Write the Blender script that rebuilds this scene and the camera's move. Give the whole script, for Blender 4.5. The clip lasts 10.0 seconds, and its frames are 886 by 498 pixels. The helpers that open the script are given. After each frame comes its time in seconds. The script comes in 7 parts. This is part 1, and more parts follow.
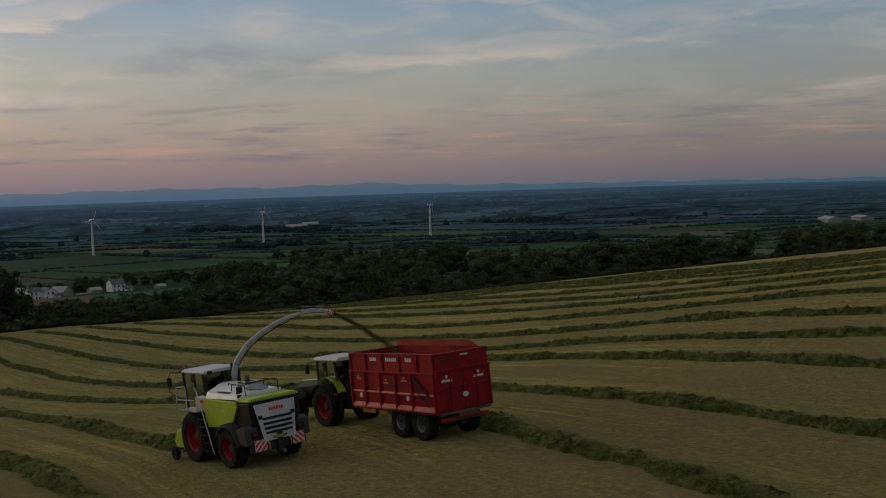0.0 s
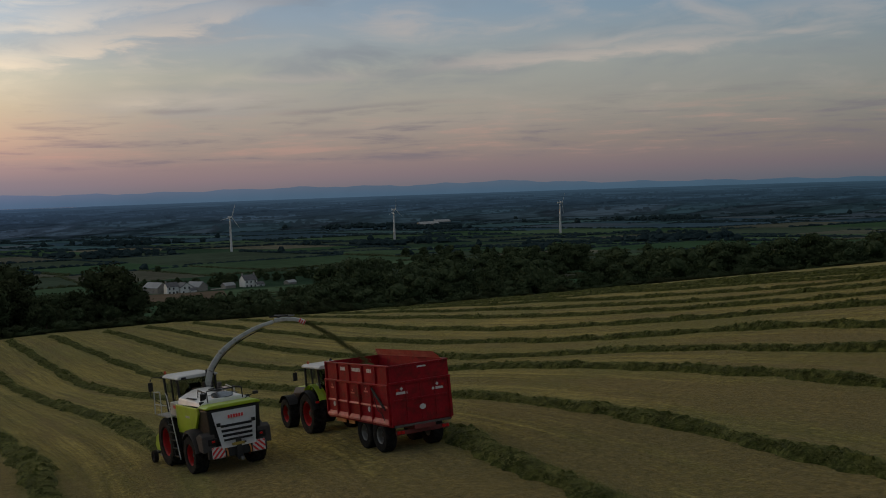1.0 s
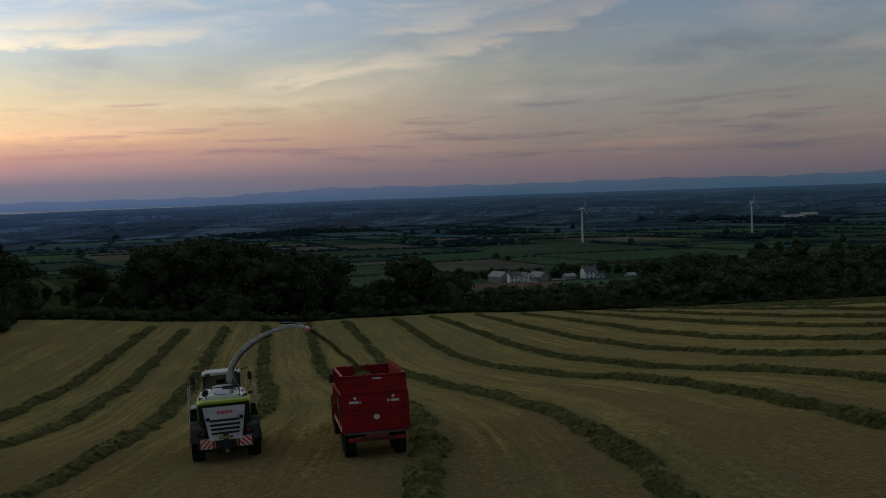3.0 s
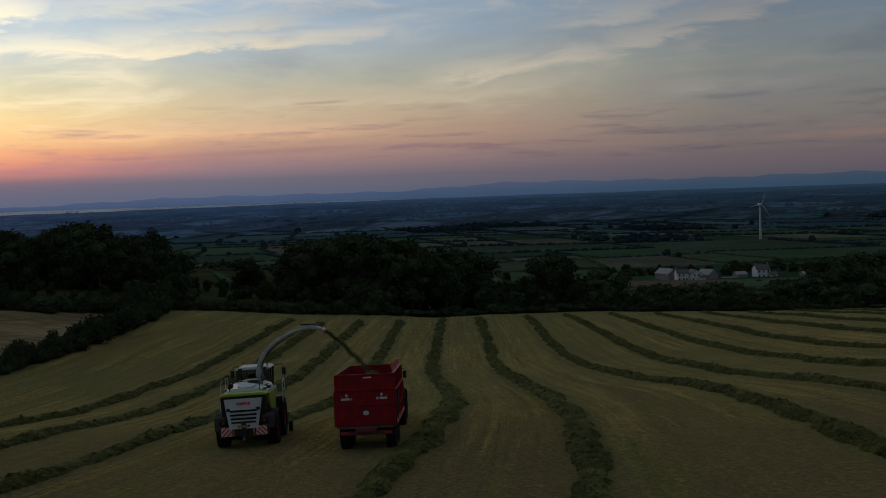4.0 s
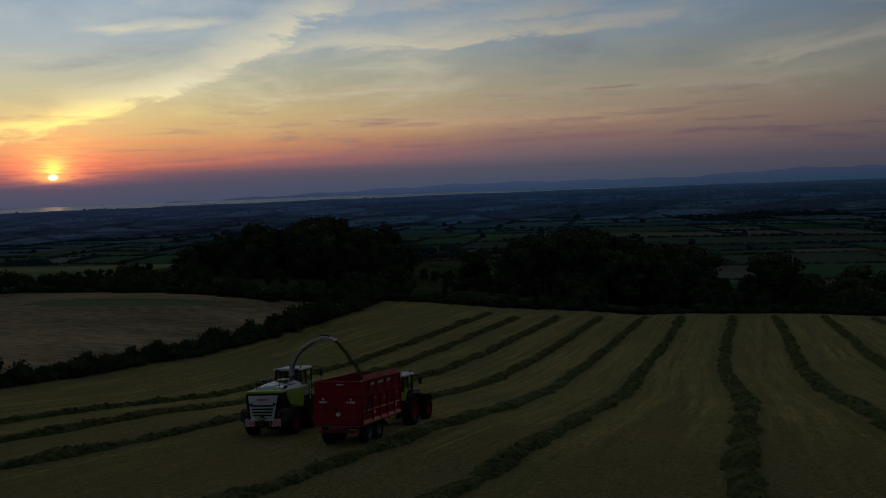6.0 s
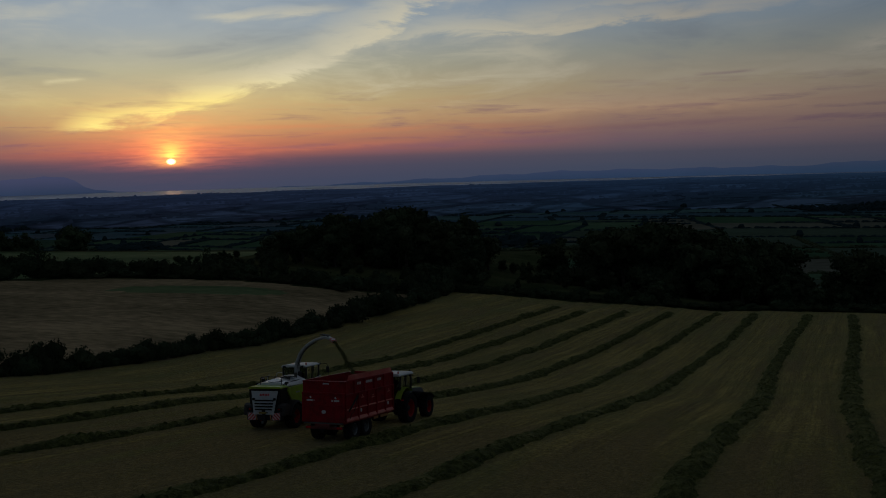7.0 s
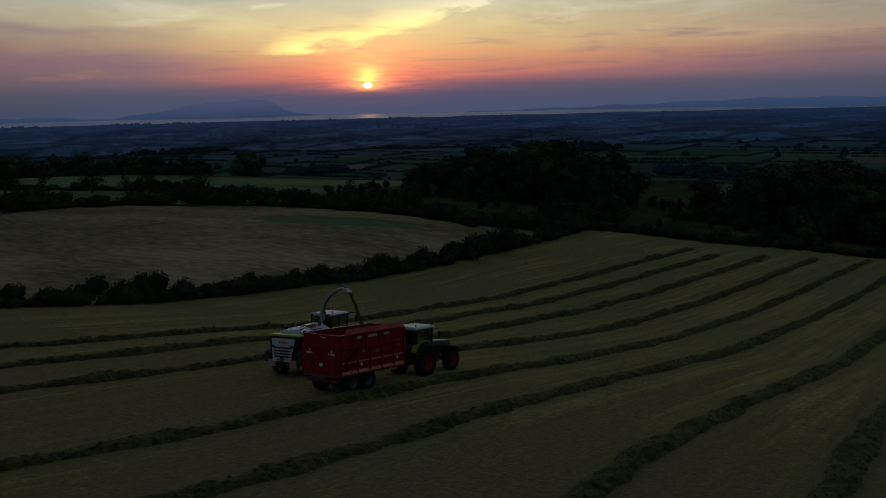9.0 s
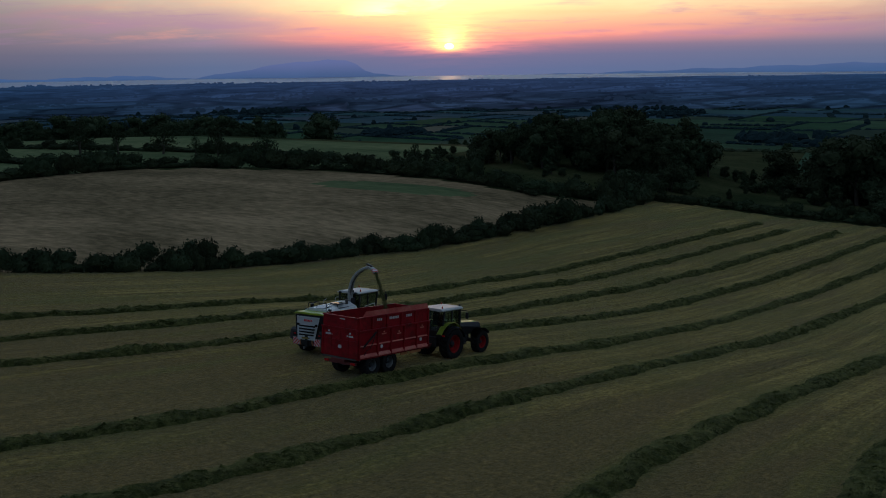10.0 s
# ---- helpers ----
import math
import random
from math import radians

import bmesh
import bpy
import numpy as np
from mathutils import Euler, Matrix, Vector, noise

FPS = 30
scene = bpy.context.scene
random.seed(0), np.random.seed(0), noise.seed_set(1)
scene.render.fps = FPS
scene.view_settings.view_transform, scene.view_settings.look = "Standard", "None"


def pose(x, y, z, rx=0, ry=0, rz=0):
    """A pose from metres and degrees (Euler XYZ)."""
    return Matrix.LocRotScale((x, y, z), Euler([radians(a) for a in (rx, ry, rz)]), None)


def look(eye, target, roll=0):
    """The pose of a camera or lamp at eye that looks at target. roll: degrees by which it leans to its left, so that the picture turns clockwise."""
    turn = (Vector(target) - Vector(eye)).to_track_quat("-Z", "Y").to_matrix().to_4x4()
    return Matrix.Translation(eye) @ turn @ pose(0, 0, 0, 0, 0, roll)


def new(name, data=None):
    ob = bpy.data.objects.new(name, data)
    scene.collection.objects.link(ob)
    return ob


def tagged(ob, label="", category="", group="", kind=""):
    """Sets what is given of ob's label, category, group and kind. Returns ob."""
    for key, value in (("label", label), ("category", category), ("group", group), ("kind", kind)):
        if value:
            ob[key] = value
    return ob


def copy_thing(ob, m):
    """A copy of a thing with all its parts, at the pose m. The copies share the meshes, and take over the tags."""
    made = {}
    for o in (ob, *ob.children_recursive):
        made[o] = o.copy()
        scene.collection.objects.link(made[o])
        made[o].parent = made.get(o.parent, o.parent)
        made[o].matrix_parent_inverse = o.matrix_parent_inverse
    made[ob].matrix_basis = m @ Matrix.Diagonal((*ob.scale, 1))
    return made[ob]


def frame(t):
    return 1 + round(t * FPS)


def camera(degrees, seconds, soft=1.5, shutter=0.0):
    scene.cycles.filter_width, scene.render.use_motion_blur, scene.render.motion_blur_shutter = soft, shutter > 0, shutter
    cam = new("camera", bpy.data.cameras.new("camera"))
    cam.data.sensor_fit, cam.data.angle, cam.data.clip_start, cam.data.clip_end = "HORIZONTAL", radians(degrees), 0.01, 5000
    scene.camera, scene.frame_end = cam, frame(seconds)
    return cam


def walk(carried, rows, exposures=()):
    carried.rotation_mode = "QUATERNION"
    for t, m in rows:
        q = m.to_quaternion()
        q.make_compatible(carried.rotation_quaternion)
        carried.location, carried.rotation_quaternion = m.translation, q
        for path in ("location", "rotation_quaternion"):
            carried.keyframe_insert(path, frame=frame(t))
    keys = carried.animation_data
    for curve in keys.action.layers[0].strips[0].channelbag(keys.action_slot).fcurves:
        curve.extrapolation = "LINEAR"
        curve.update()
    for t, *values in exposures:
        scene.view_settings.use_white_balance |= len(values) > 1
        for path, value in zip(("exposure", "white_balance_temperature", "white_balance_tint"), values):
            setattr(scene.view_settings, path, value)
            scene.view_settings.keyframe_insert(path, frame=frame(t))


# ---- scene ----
EXPOSURES = [(0.0, 0.05, 6500, 10), (2.5, -0.35, 6050, 8), (4.0, -0.83, 5750, 6), (4.5, -1.05, 5650, 5), (5.5, -1.5, 5450, 5), (7.5, -2.0, 5300, 7), (9.0, -1.55, 5080, 7), (9.5, -1.13, 4920, 6), (10.0, -0.58, 4850, 5)]
cam = camera(45.67, 10.0, 1.0)
ROWS = [
    (0, -23.60, -31.01, 10.29, -36.113, -3.698, -1.776),
    (0.5, -21.01, -32.60, 10.41, -33.012, -3.659, -1.900),
    (1, -17.80, -34.25, 10.57, -28.743, -3.605, -1.925),
    (1.5, -14.35, -35.47, 10.63, -24.582, -3.571, -1.985),
    (2, -10.62, -36.89, 10.75, -19.327, -3.529, -2.009),
    (2.5, -7.19, -38.52, 10.95, -14.135, -3.455, -1.948),
    (4, 4.04, -43.99, 11.79, 0.692, -3.419, -2.032),
    (4.5, 7.75, -45.53, 12.18, 4.920, -3.464, -1.849),
    (5, 11.87, -46.88, 12.59, 9.202, -3.504, -1.914),
    (5.5, 15.95, -48.32, 13.12, 12.954, -3.592, -2.115),
    (7, 26.97, -48.45, 14.85, 22.204, -4.203, -1.718),
    (7.5, 29.27, -46.92, 15.07, 24.730, -5.017, -1.565),
    (8, 31.85, -45.42, 15.39, 27.597, -6.036, -1.686),
    (8.5, 33.63, -44.02, 15.76, 30.025, -6.992, -1.603),
    (9, 35.56, -42.86, 16.22, 32.659, -7.981, -1.287),
    (9.5, 36.91, -41.46, 16.63, 34.928, -8.910, -1.233),
    (10, 37.00, -39.75, 16.97, 36.975, -9.953, -0.776),
]
walk(cam, [(t, pose(x, y, z, 90 + pitch, 0, yaw) @ pose(0, 0, 0, 0, 0, roll)) for t, x, y, z, yaw, pitch, roll in ROWS], EXPOSURES)



def lin(r, g, b, k=1.0):
    """Linear colour from 8-bit values, times k."""
    f = lambda v: (v / 255 / 12.92) if v <= 10 else ((v / 255 + 0.055) / 1.055) ** 2.4
    return (f(r) * k, f(g) * k, f(b) * k, 1.0)


class Nodes:
    """A short way to write node trees."""

    def __init__(self, tree):
        self.tree = tree
        tree.nodes.clear()

    def add(self, kind, **values):
        node = self.tree.nodes.new(kind)
        for key, value in values.items():
            if key == "op":
                node.operation = value
            elif key == "blend":
                node.blend_type = value
            elif key == "data":
                node.data_type = value
        return node

    def link(self, a, b):
        self.tree.links.new(a, b)

    def put(self, socket, value):
        if hasattr(value, "is_output"):
            self.link(value, socket)
        else:
            socket.default_value = value

    def math(self, op, a, b=0.0, c=0.0, clamp=False):
        n = self.add("ShaderNodeMath", op=op)
        n.use_clamp = clamp
        self.put(n.inputs[0], a), self.put(n.inputs[1], b), self.put(n.inputs[2], c)
        return n.outputs[0]

    def span(self, v, a, b, lo=0.0, hi=1.0, smooth_step=True):
        n = self.add("ShaderNodeMapRange")
        n.interpolation_type = "SMOOTHSTEP" if smooth_step else "LINEAR"
        n.clamp = True
        for i, x in enumerate((v, a, b, lo, hi)):
            self.put(n.inputs[i], x)
        return n.outputs[0]

    def mix(self, f, a, b, blend="MIX"):
        n = self.add("ShaderNodeMixRGB", blend=blend)
        self.put(n.inputs[0], f), self.put(n.inputs[1], a), self.put(n.inputs[2], b)
        return n.outputs[0]

    def noise(self, vec, scale, detail=4.0, rough=0.55, warp=0.0):
        n = self.add("ShaderNodeTexNoise")
        if vec is not None:
            self.link(vec, n.inputs["Vector"])
        n.inputs["Scale"].default_value, n.inputs["Detail"].default_value = scale, detail
        n.inputs["Roughness"].default_value, n.inputs["Distortion"].default_value = rough, warp
        return n.outputs[0]

    def ramp(self, f, stops):
        n = self.add("ShaderNodeValToRGB")
        r = n.color_ramp
        while len(r.elements) < len(stops):
            r.elements.new(0.5)
        for e, (p, c) in zip(r.elements, stops):
            e.position, e.color = p, c
        self.put(n.inputs[0], f)
        return n.outputs[0]

    def vec(self, x, y, z):
        n = self.add("ShaderNodeCombineXYZ")
        self.put(n.inputs[0], x), self.put(n.inputs[1], y), self.put(n.inputs[2], z)
        return n.outputs[0]


SUN_AZ, SUN_EL = 36.5, 0.93


def sky():
    """Sunset sky: a haze band, warm glow round the sun, streaks of high cloud, dim blue overhead."""
    world = bpy.data.worlds.new("sunset_sky")
    world.use_nodes = True
    scene.world = world
    k = Nodes(world.node_tree)
    out, bg = k.add("ShaderNodeOutputWorld"), k.add("ShaderNodeBackground")
    k.link(bg.outputs[0], out.inputs[0])
    co = k.add("ShaderNodeTexCoord")
    sep = k.add("ShaderNodeSeparateXYZ")
    k.link(co.outputs["Generated"], sep.inputs[0])
    X, Y, Z = sep.outputs
    el = k.math("MULTIPLY", k.math("ARCSINE", Z), 57.29578)
    az = k.math("MULTIPLY", k.math("ARCTAN2", k.math("MULTIPLY", X, -1.0), Y), 57.29578)
    da = k.math("ABSOLUTE", k.math("WRAP", k.math("SUBTRACT", az, SUN_AZ), 180.0, -180.0))
    # bent streak coordinates
    wob = k.noise(k.vec(k.math("MULTIPLY", az, 0.09), k.math("MULTIPLY", el, 0.3), 0.0), 1.0, 3.0)
    wob2 = k.math("MULTIPLY", k.math("SUBTRACT", wob, 0.5), 1.5)
    el2 = k.math("ADD", el, wob2)
    lift = k.math("POWER", k.math("DIVIDE", k.math("MAXIMUM", k.math("ADD", el, 1.0), 0.0), 91.0), 0.5)  # 0 at -1 deg, 1 at the zenith
    at = lambda e: (max(e + 1.0, 0) / 91.0) ** 0.5
    ZENITH = (1.0, lin(150, 148, 148, 0.78))

    def tower(power, *stops):
        """Colours from the horizon up, at one bearing."""
        return k.ramp(lift, [(at(e), lin(r, g, b, power)) for e, r, g, b in stops] + [(at(24), lin(140, 150, 158, 0.45 + 0.35 * power)), ZENITH])

    by_sun = tower(3.35, (-1, 72, 74, 88), (-0.3, 76, 75, 89), (0.45, 88, 77, 88), (0.95, 114, 82, 86), (1.45, 192, 106, 82), (2.0, 210, 130, 86), (2.8, 226, 166, 98), (4.0, 228, 190, 120), (5.6, 202, 184, 140), (8.0, 175, 174, 166), (12, 158, 165, 172))
    beside = tower(2.35, (-1, 80, 86, 102), (0.0, 88, 89, 102), (0.7, 101, 93, 101), (1.4, 138, 109, 107), (2.2, 168, 126, 108), (3.0, 190, 147, 114), (4.5, 192, 165, 126), (6.2, 176, 167, 145), (8.2, 160, 167, 170), (12, 150, 162, 176))
    away = tower(1.0, (-1, 96, 102, 116), (-0.1, 118, 112, 120), (0.5, 138, 120, 124), (1.2, 150, 128, 126), (2.0, 160, 141, 131), (4.0, 172, 161, 148), (6.0, 172, 170, 158), (9.0, 150, 163, 175), (12, 130, 150, 170))
    opposite = tower(1.0, (-1, 80, 92, 104), (-0.4, 92, 96, 106), (0.6, 114, 104, 108), (1.2, 122, 112, 110), (2.0, 125, 118, 113), (4.0, 135, 135, 128), (6.0, 137, 143, 142), (9.0, 116, 140, 156), (12, 105, 130, 152))
    left = k.math("MULTIPLY", k.span(k.math("SUBTRACT", az, SUN_AZ), 2.0, 12.0), k.span(el, 5.5, 2.5, 0.0, 0.9))
    warp = k.math("ADD", k.math("MULTIPLY", da, k.math("ADD", 1.0, left)), k.math("MULTIPLY", wob2, 2.5))
    col = k.mix(k.span(warp, 3.0, 24.0, 0, 1, False), by_sun, beside)
    col = k.mix(k.span(warp, 24.0, 51.0, 0, 1, False), col, away)
    col = k.mix(k.span(warp, 51.0, 88.0, 0, 1, False), col, opposite)
    side = k.span(da, 6.0, 62.0, 1.0, 0.0, False)
    # high cloud: broad veils and fine streaks
    fine = k.noise(k.vec(k.math("MULTIPLY", az, 0.20), k.math("MULTIPLY", el2, 0.85), 3.0), 1.0, 7.0, 0.6, 0.45)
    broad = k.noise(k.vec(k.math("MULTIPLY", az, 0.07), k.math("MULTIPLY", el2, 0.26), 7.0), 1.0, 5.0, 0.55, 0.5)
    veil = k.math("MULTIPLY", k.span(fine, 0.38, 0.70), k.span(broad, 0.42, 0.64))
    veil = k.math("MULTIPLY", veil, k.span(el, 1.6, 5.0))
    bars = k.noise(k.vec(k.math("MULTIPLY", az, 0.17), k.math("MULTIPLY", el, 1.7), 11.0), 1.0, 5.0, 0.62, 0.2)
    dark = k.math("MULTIPLY", k.span(bars, 0.50, 0.72), k.math("MULTIPLY", k.span(el, 0.8, 1.6), k.span(el, 5.5, 2.6)))
    lit = k.math("MULTIPLY", k.span(bars, 0.50, 0.30), k.math("MULTIPLY", k.span(el, 1.0, 1.6), k.span(el, 5.0, 2.4)))
    rag = k.math("SUBTRACT", fine, 0.5)

    def streak(a0, e0, a1, e1, above, below, power):
        """A long wisp between two bearings and heights: soft above, crisper below, ragged."""
        dx, dy = a1 - a0, e1 - e0
        n2 = dx * dx + dy * dy
        u = k.math("ADD", k.math("MULTIPLY", k.math("SUBTRACT", az, a0), dx / n2), k.math("MULTIPLY", k.math("SUBTRACT", el, e0), dy / n2))
        n = n2 ** 0.5
        v = k.math("ADD", k.math("MULTIPLY", k.math("SUBTRACT", az, a0), dy / n), k.math("MULTIPLY", k.math("SUBTRACT", el, e0), -dx / n))
        v = k.math("ADD", k.math("ADD", v, k.math("MULTIPLY", rag, (above + below) * 1.9)), k.math("MULTIPLY", wob2, 0.22))
        m = k.math("MULTIPLY", k.span(v, above * 1.25, -0.1 * above), k.span(v, -below * 1.5, 0.35 * below))
        m = k.math("MULTIPLY", m, k.math("MULTIPLY", k.span(u, -0.10, 0.22), k.span(u, 1.12, 0.70)))
        return k.math("MULTIPLY", k.math("MULTIPLY", m, power), k.span(fine, 0.25, 0.62, 0.35, 1.0))

    wisps = [(42, 2.7, 33, 4.2, 0.8, 0.3, 1.4), (38, 3.2, 26.5, 6.5, 1.25, 0.35, 1.45), (29.5, 5.5, 20.5, 10.2, 1.7, 0.4, 1.1), (25.5, 7.2, 3, 8.0, 1.1, 0.25, 1.05), (20, 7.7, 7, 9.2, 0.8, 0.3, 0.7), (22, 9.0, -2, 11.5, 2.2, 1.0, 0.5),
             (1.5, 5.6, -10, 7.0, 0.9, 0.35, 0.8), (-7, 6.5, -21, 9.8, 1.3, 0.4, 0.7), (-5, 8.0, -19, 10.5, 1.0, 0.6, 0.55), (-28, 6.3, -47, 6.9, 0.6, 0.35, 0.75), (-34, 7.0, -46, 7.6, 0.5, 0.3, 0.5), (-41, 9.2, -46, 7.6, 0.5, 0.4, 0.5),
             (35, 8.4, 26.5, 8.7, 0.45, 0.25, 0.8), (42.6, 5.0, 40.6, 5.2, 0.2, 0.14, 1.0), (9, 8.2, 2, 8.3, 0.7, 0.4, 0.8), (14, 4.0, -10, 5.4, 1.0, 0.8, 0.45), (-11, 4.6, -22, 4.9, 0.5, 0.4, 0.4), (20, 3.2, 2, 3.6, 0.6, 0.5, 0.4), (-16, 5.6, -26, 5.9, 0.5, 0.3, 0.4), (-44, 8.0, -58, 8.6, 0.8, 0.5, 0.4)]
    total = k.math("MULTIPLY", veil, 0.6)
    for w in wisps:
        total = k.math("MAXIMUM", total, streak(*w))
    grey = k.math("MULTIPLY", k.math("MULTIPLY", k.span(broad, 0.50, 0.30), k.span(fine, 0.3, 0.6)), k.span(el, 3.0, 7.0))
    for w in ((-4, 7.2, -20, 8.4, 1.4, 0.7, 0.9), (-8, 4.2, -24, 5.0, 0.9, 0.7, 0.5)):
        grey = k.math("MAXIMUM", grey, streak(*w))
    low = [(-20, 4.0, -30, 4.3, 0.25, 0.15, 0.7), (-20, 2.75, -25, 2.95, 0.25, 0.15, 0.6), (-13, 4.1, -17, 4.3, 0.2, 0.12, 0.6), (8.6, 4.55, 5.5, 4.75, 0.16, 0.1, 0.9), (27, 1.35, 10, 1.75, 0.35, 0.2, 0.8), (60, 2.6, 43, 2.2, 0.7, 0.5, 1.0), (60, 4.4, 46, 3.6, 0.35, 0.25, 0.7),
           (50, 1.9, 39, 1.75, 0.3, 0.2, 0.6), (16, 1.9, 4, 2.3, 0.25, 0.2, 0.6)]
    for w in low:
        dark = k.math("MAXIMUM", dark, streak(*w))
    low_lit = [(44, 1.75, 30, 1.75, 0.35, 0.25, 0.9), (33, 1.35, 22, 1.7, 0.2, 0.15, 0.9), (30, 2.3, 14, 2.5, 0.25, 0.2, 0.7), (40, 2.5, 26, 2.7, 0.25, 0.15, 0.7), (24, 1.9, 6, 2.2, 0.3, 0.2, 0.5)]
    for w in low_lit:
        lit = k.math("MAXIMUM", k.math("MULTIPLY", lit, 0.8), streak(*w))
    col = k.mix(k.math("MULTIPLY", grey, 0.55, clamp=True), col, k.mix(side, lin(122, 128, 138), lin(158, 157, 156, 2.2)))
    high = k.mix(k.span(da, 6, 34), lin(238, 214, 168, 3.3), k.mix(k.span(da, 34, 60), lin(228, 204, 172, 1.75), lin(196, 180, 168)))
    warm = k.mix(k.span(el, 1.8, 4.6), k.mix(k.span(da, 10, 55), lin(244, 172, 92, 3.5), lin(186, 146, 136, 1.0)), high)
    warm = k.mix(k.math("MULTIPLY", k.span(da, 13, 3), k.span(el, 6.0, 3.4)), warm, lin(252, 216, 112, 4.4))
    col = k.mix(k.math("MULTIPLY", total, 0.8, clamp=True), col, warm)
    col = k.mix(k.math("MULTIPLY", lit, 0.75, clamp=True), col, k.mix(k.span(da, 5, 26), lin(238, 132, 80, 3.6), lin(190, 140, 124, 1.3)))
    col = k.mix(k.math("MULTIPLY", dark, 0.6, clamp=True), col, k.mix(k.span(da, 8, 55), lin(132, 92, 100, 3.4), lin(112, 106, 116, 1.0)))
    # the sun and its glow, cut by thin bars of cloud
    sx, sy, sz = (-math.sin(radians(SUN_AZ)) * math.cos(radians(SUN_EL)), math.cos(radians(SUN_AZ)) * math.cos(radians(SUN_EL)), math.sin(radians(SUN_EL)))
    dot = k.add("ShaderNodeVectorMath", op="DOT_PRODUCT")
    k.link(co.outputs["Generated"], dot.inputs[0])
    dot.inputs[1].default_value = (sx, sy, sz)
    d = k.math("MULTIPLY", k.math("ARCCOSINE", k.math("MINIMUM", dot.outputs["Value"], 1.0)), 57.29578)
    over = k.math("SUBTRACT", el, SUN_EL)
    up = k.span(over, -0.7, 0.25, 0.05, 1.0)
    aside = k.math("SUBTRACT", az, SUN_AZ)
    oval = lambda wx, wy, lift_by: k.math("SQRT", k.math("ADD", k.math("POWER", k.math("MULTIPLY", aside, wx), 2.0), k.math("POWER", k.math("MULTIPLY", k.math("SUBTRACT", over, lift_by), wy), 2.0)))
    halo = k.math("MULTIPLY", k.math("EXPONENT", k.math("MULTIPLY", oval(0.5, 1.0, 0.3), -1.05)), up)
    glow = k.math("MULTIPLY", k.math("EXPONENT", k.math("MULTIPLY", d, -0.22)), k.span(over, -0.3, 2.6, 0.0, 1.0))
    ember = k.math("MULTIPLY", k.math("EXPONENT", k.math("MULTIPLY", oval(1.0, 0.9, 0.28), -2.0)), k.span(over, -0.45, 0.1, 0.0, 1.0))
    cut = k.noise(k.vec(k.math("MULTIPLY", az, 0.7), k.math("MULTIPLY", el, 6.5), 1.0), 1.0, 4.0)
    slit = k.span(cut, 0.38, 0.58, 0.6, 1.0)
    bar = k.math("MULTIPLY", k.span(over, 0.09, 0.16), k.span(over, 0.30, 0.22))
    slit = k.math("MULTIPLY", slit, k.math("SUBTRACT", 1.0, k.math("MULTIPLY", bar, 0.3)))
    disc = k.math("MULTIPLY", k.span(oval(0.75, 1.15, 0.02), 0.22, 0.05), k.span(over, -0.26, -0.1))
    col = k.mix(1.0, col, k.mix(k.math("MULTIPLY", halo, slit), (0, 0, 0, 1), (4.2, 0.6, 0.09, 1)), "ADD")
    col = k.mix(1.0, col, k.mix(glow, (0, 0, 0, 1), (0.34, 0.21, 0.05, 1)), "ADD")
    col = k.mix(1.0, col, k.mix(k.math("MULTIPLY", ember, slit), (0, 0, 0, 1), (9.5, 3.9, 0.2, 1)), "ADD")
    col = k.mix(1.0, col, k.mix(disc, (0, 0, 0, 1), (14.0, 11.0, 4.5, 1)), "ADD")
    k.link(col, bg.inputs[0])
    bg.inputs[1].default_value = 1.0


sky()
sun_lamp = bpy.data.lights.new("sun", "SUN")
sun_lamp.energy, sun_lamp.angle, sun_lamp.color = 0.12, radians(0.6), (1.0, 0.5, 0.2)
sun = new("sun", sun_lamp)
sun.matrix_world = look((0, 0, 0), (math.sin(radians(SUN_AZ)), -math.cos(radians(SUN_AZ)), -math.sin(radians(SUN_EL + 0.6))))


def lerp_table(v, xs, ys):
    return np.interp(v, xs, ys)


def smooth(a, b, v):
    s = np.clip((v - a) / (b - a), 0, 1)
    return s * s * (3 - 2 * s)


RIM_X, RIM_Y = [-400, -44, -22, -6, 8, 24, 40, 60, 80, 110, 150, 300, 700], [128, 128, 137, 148, 153, 156, 157, 156, 155, 152, 145, 110, -80]


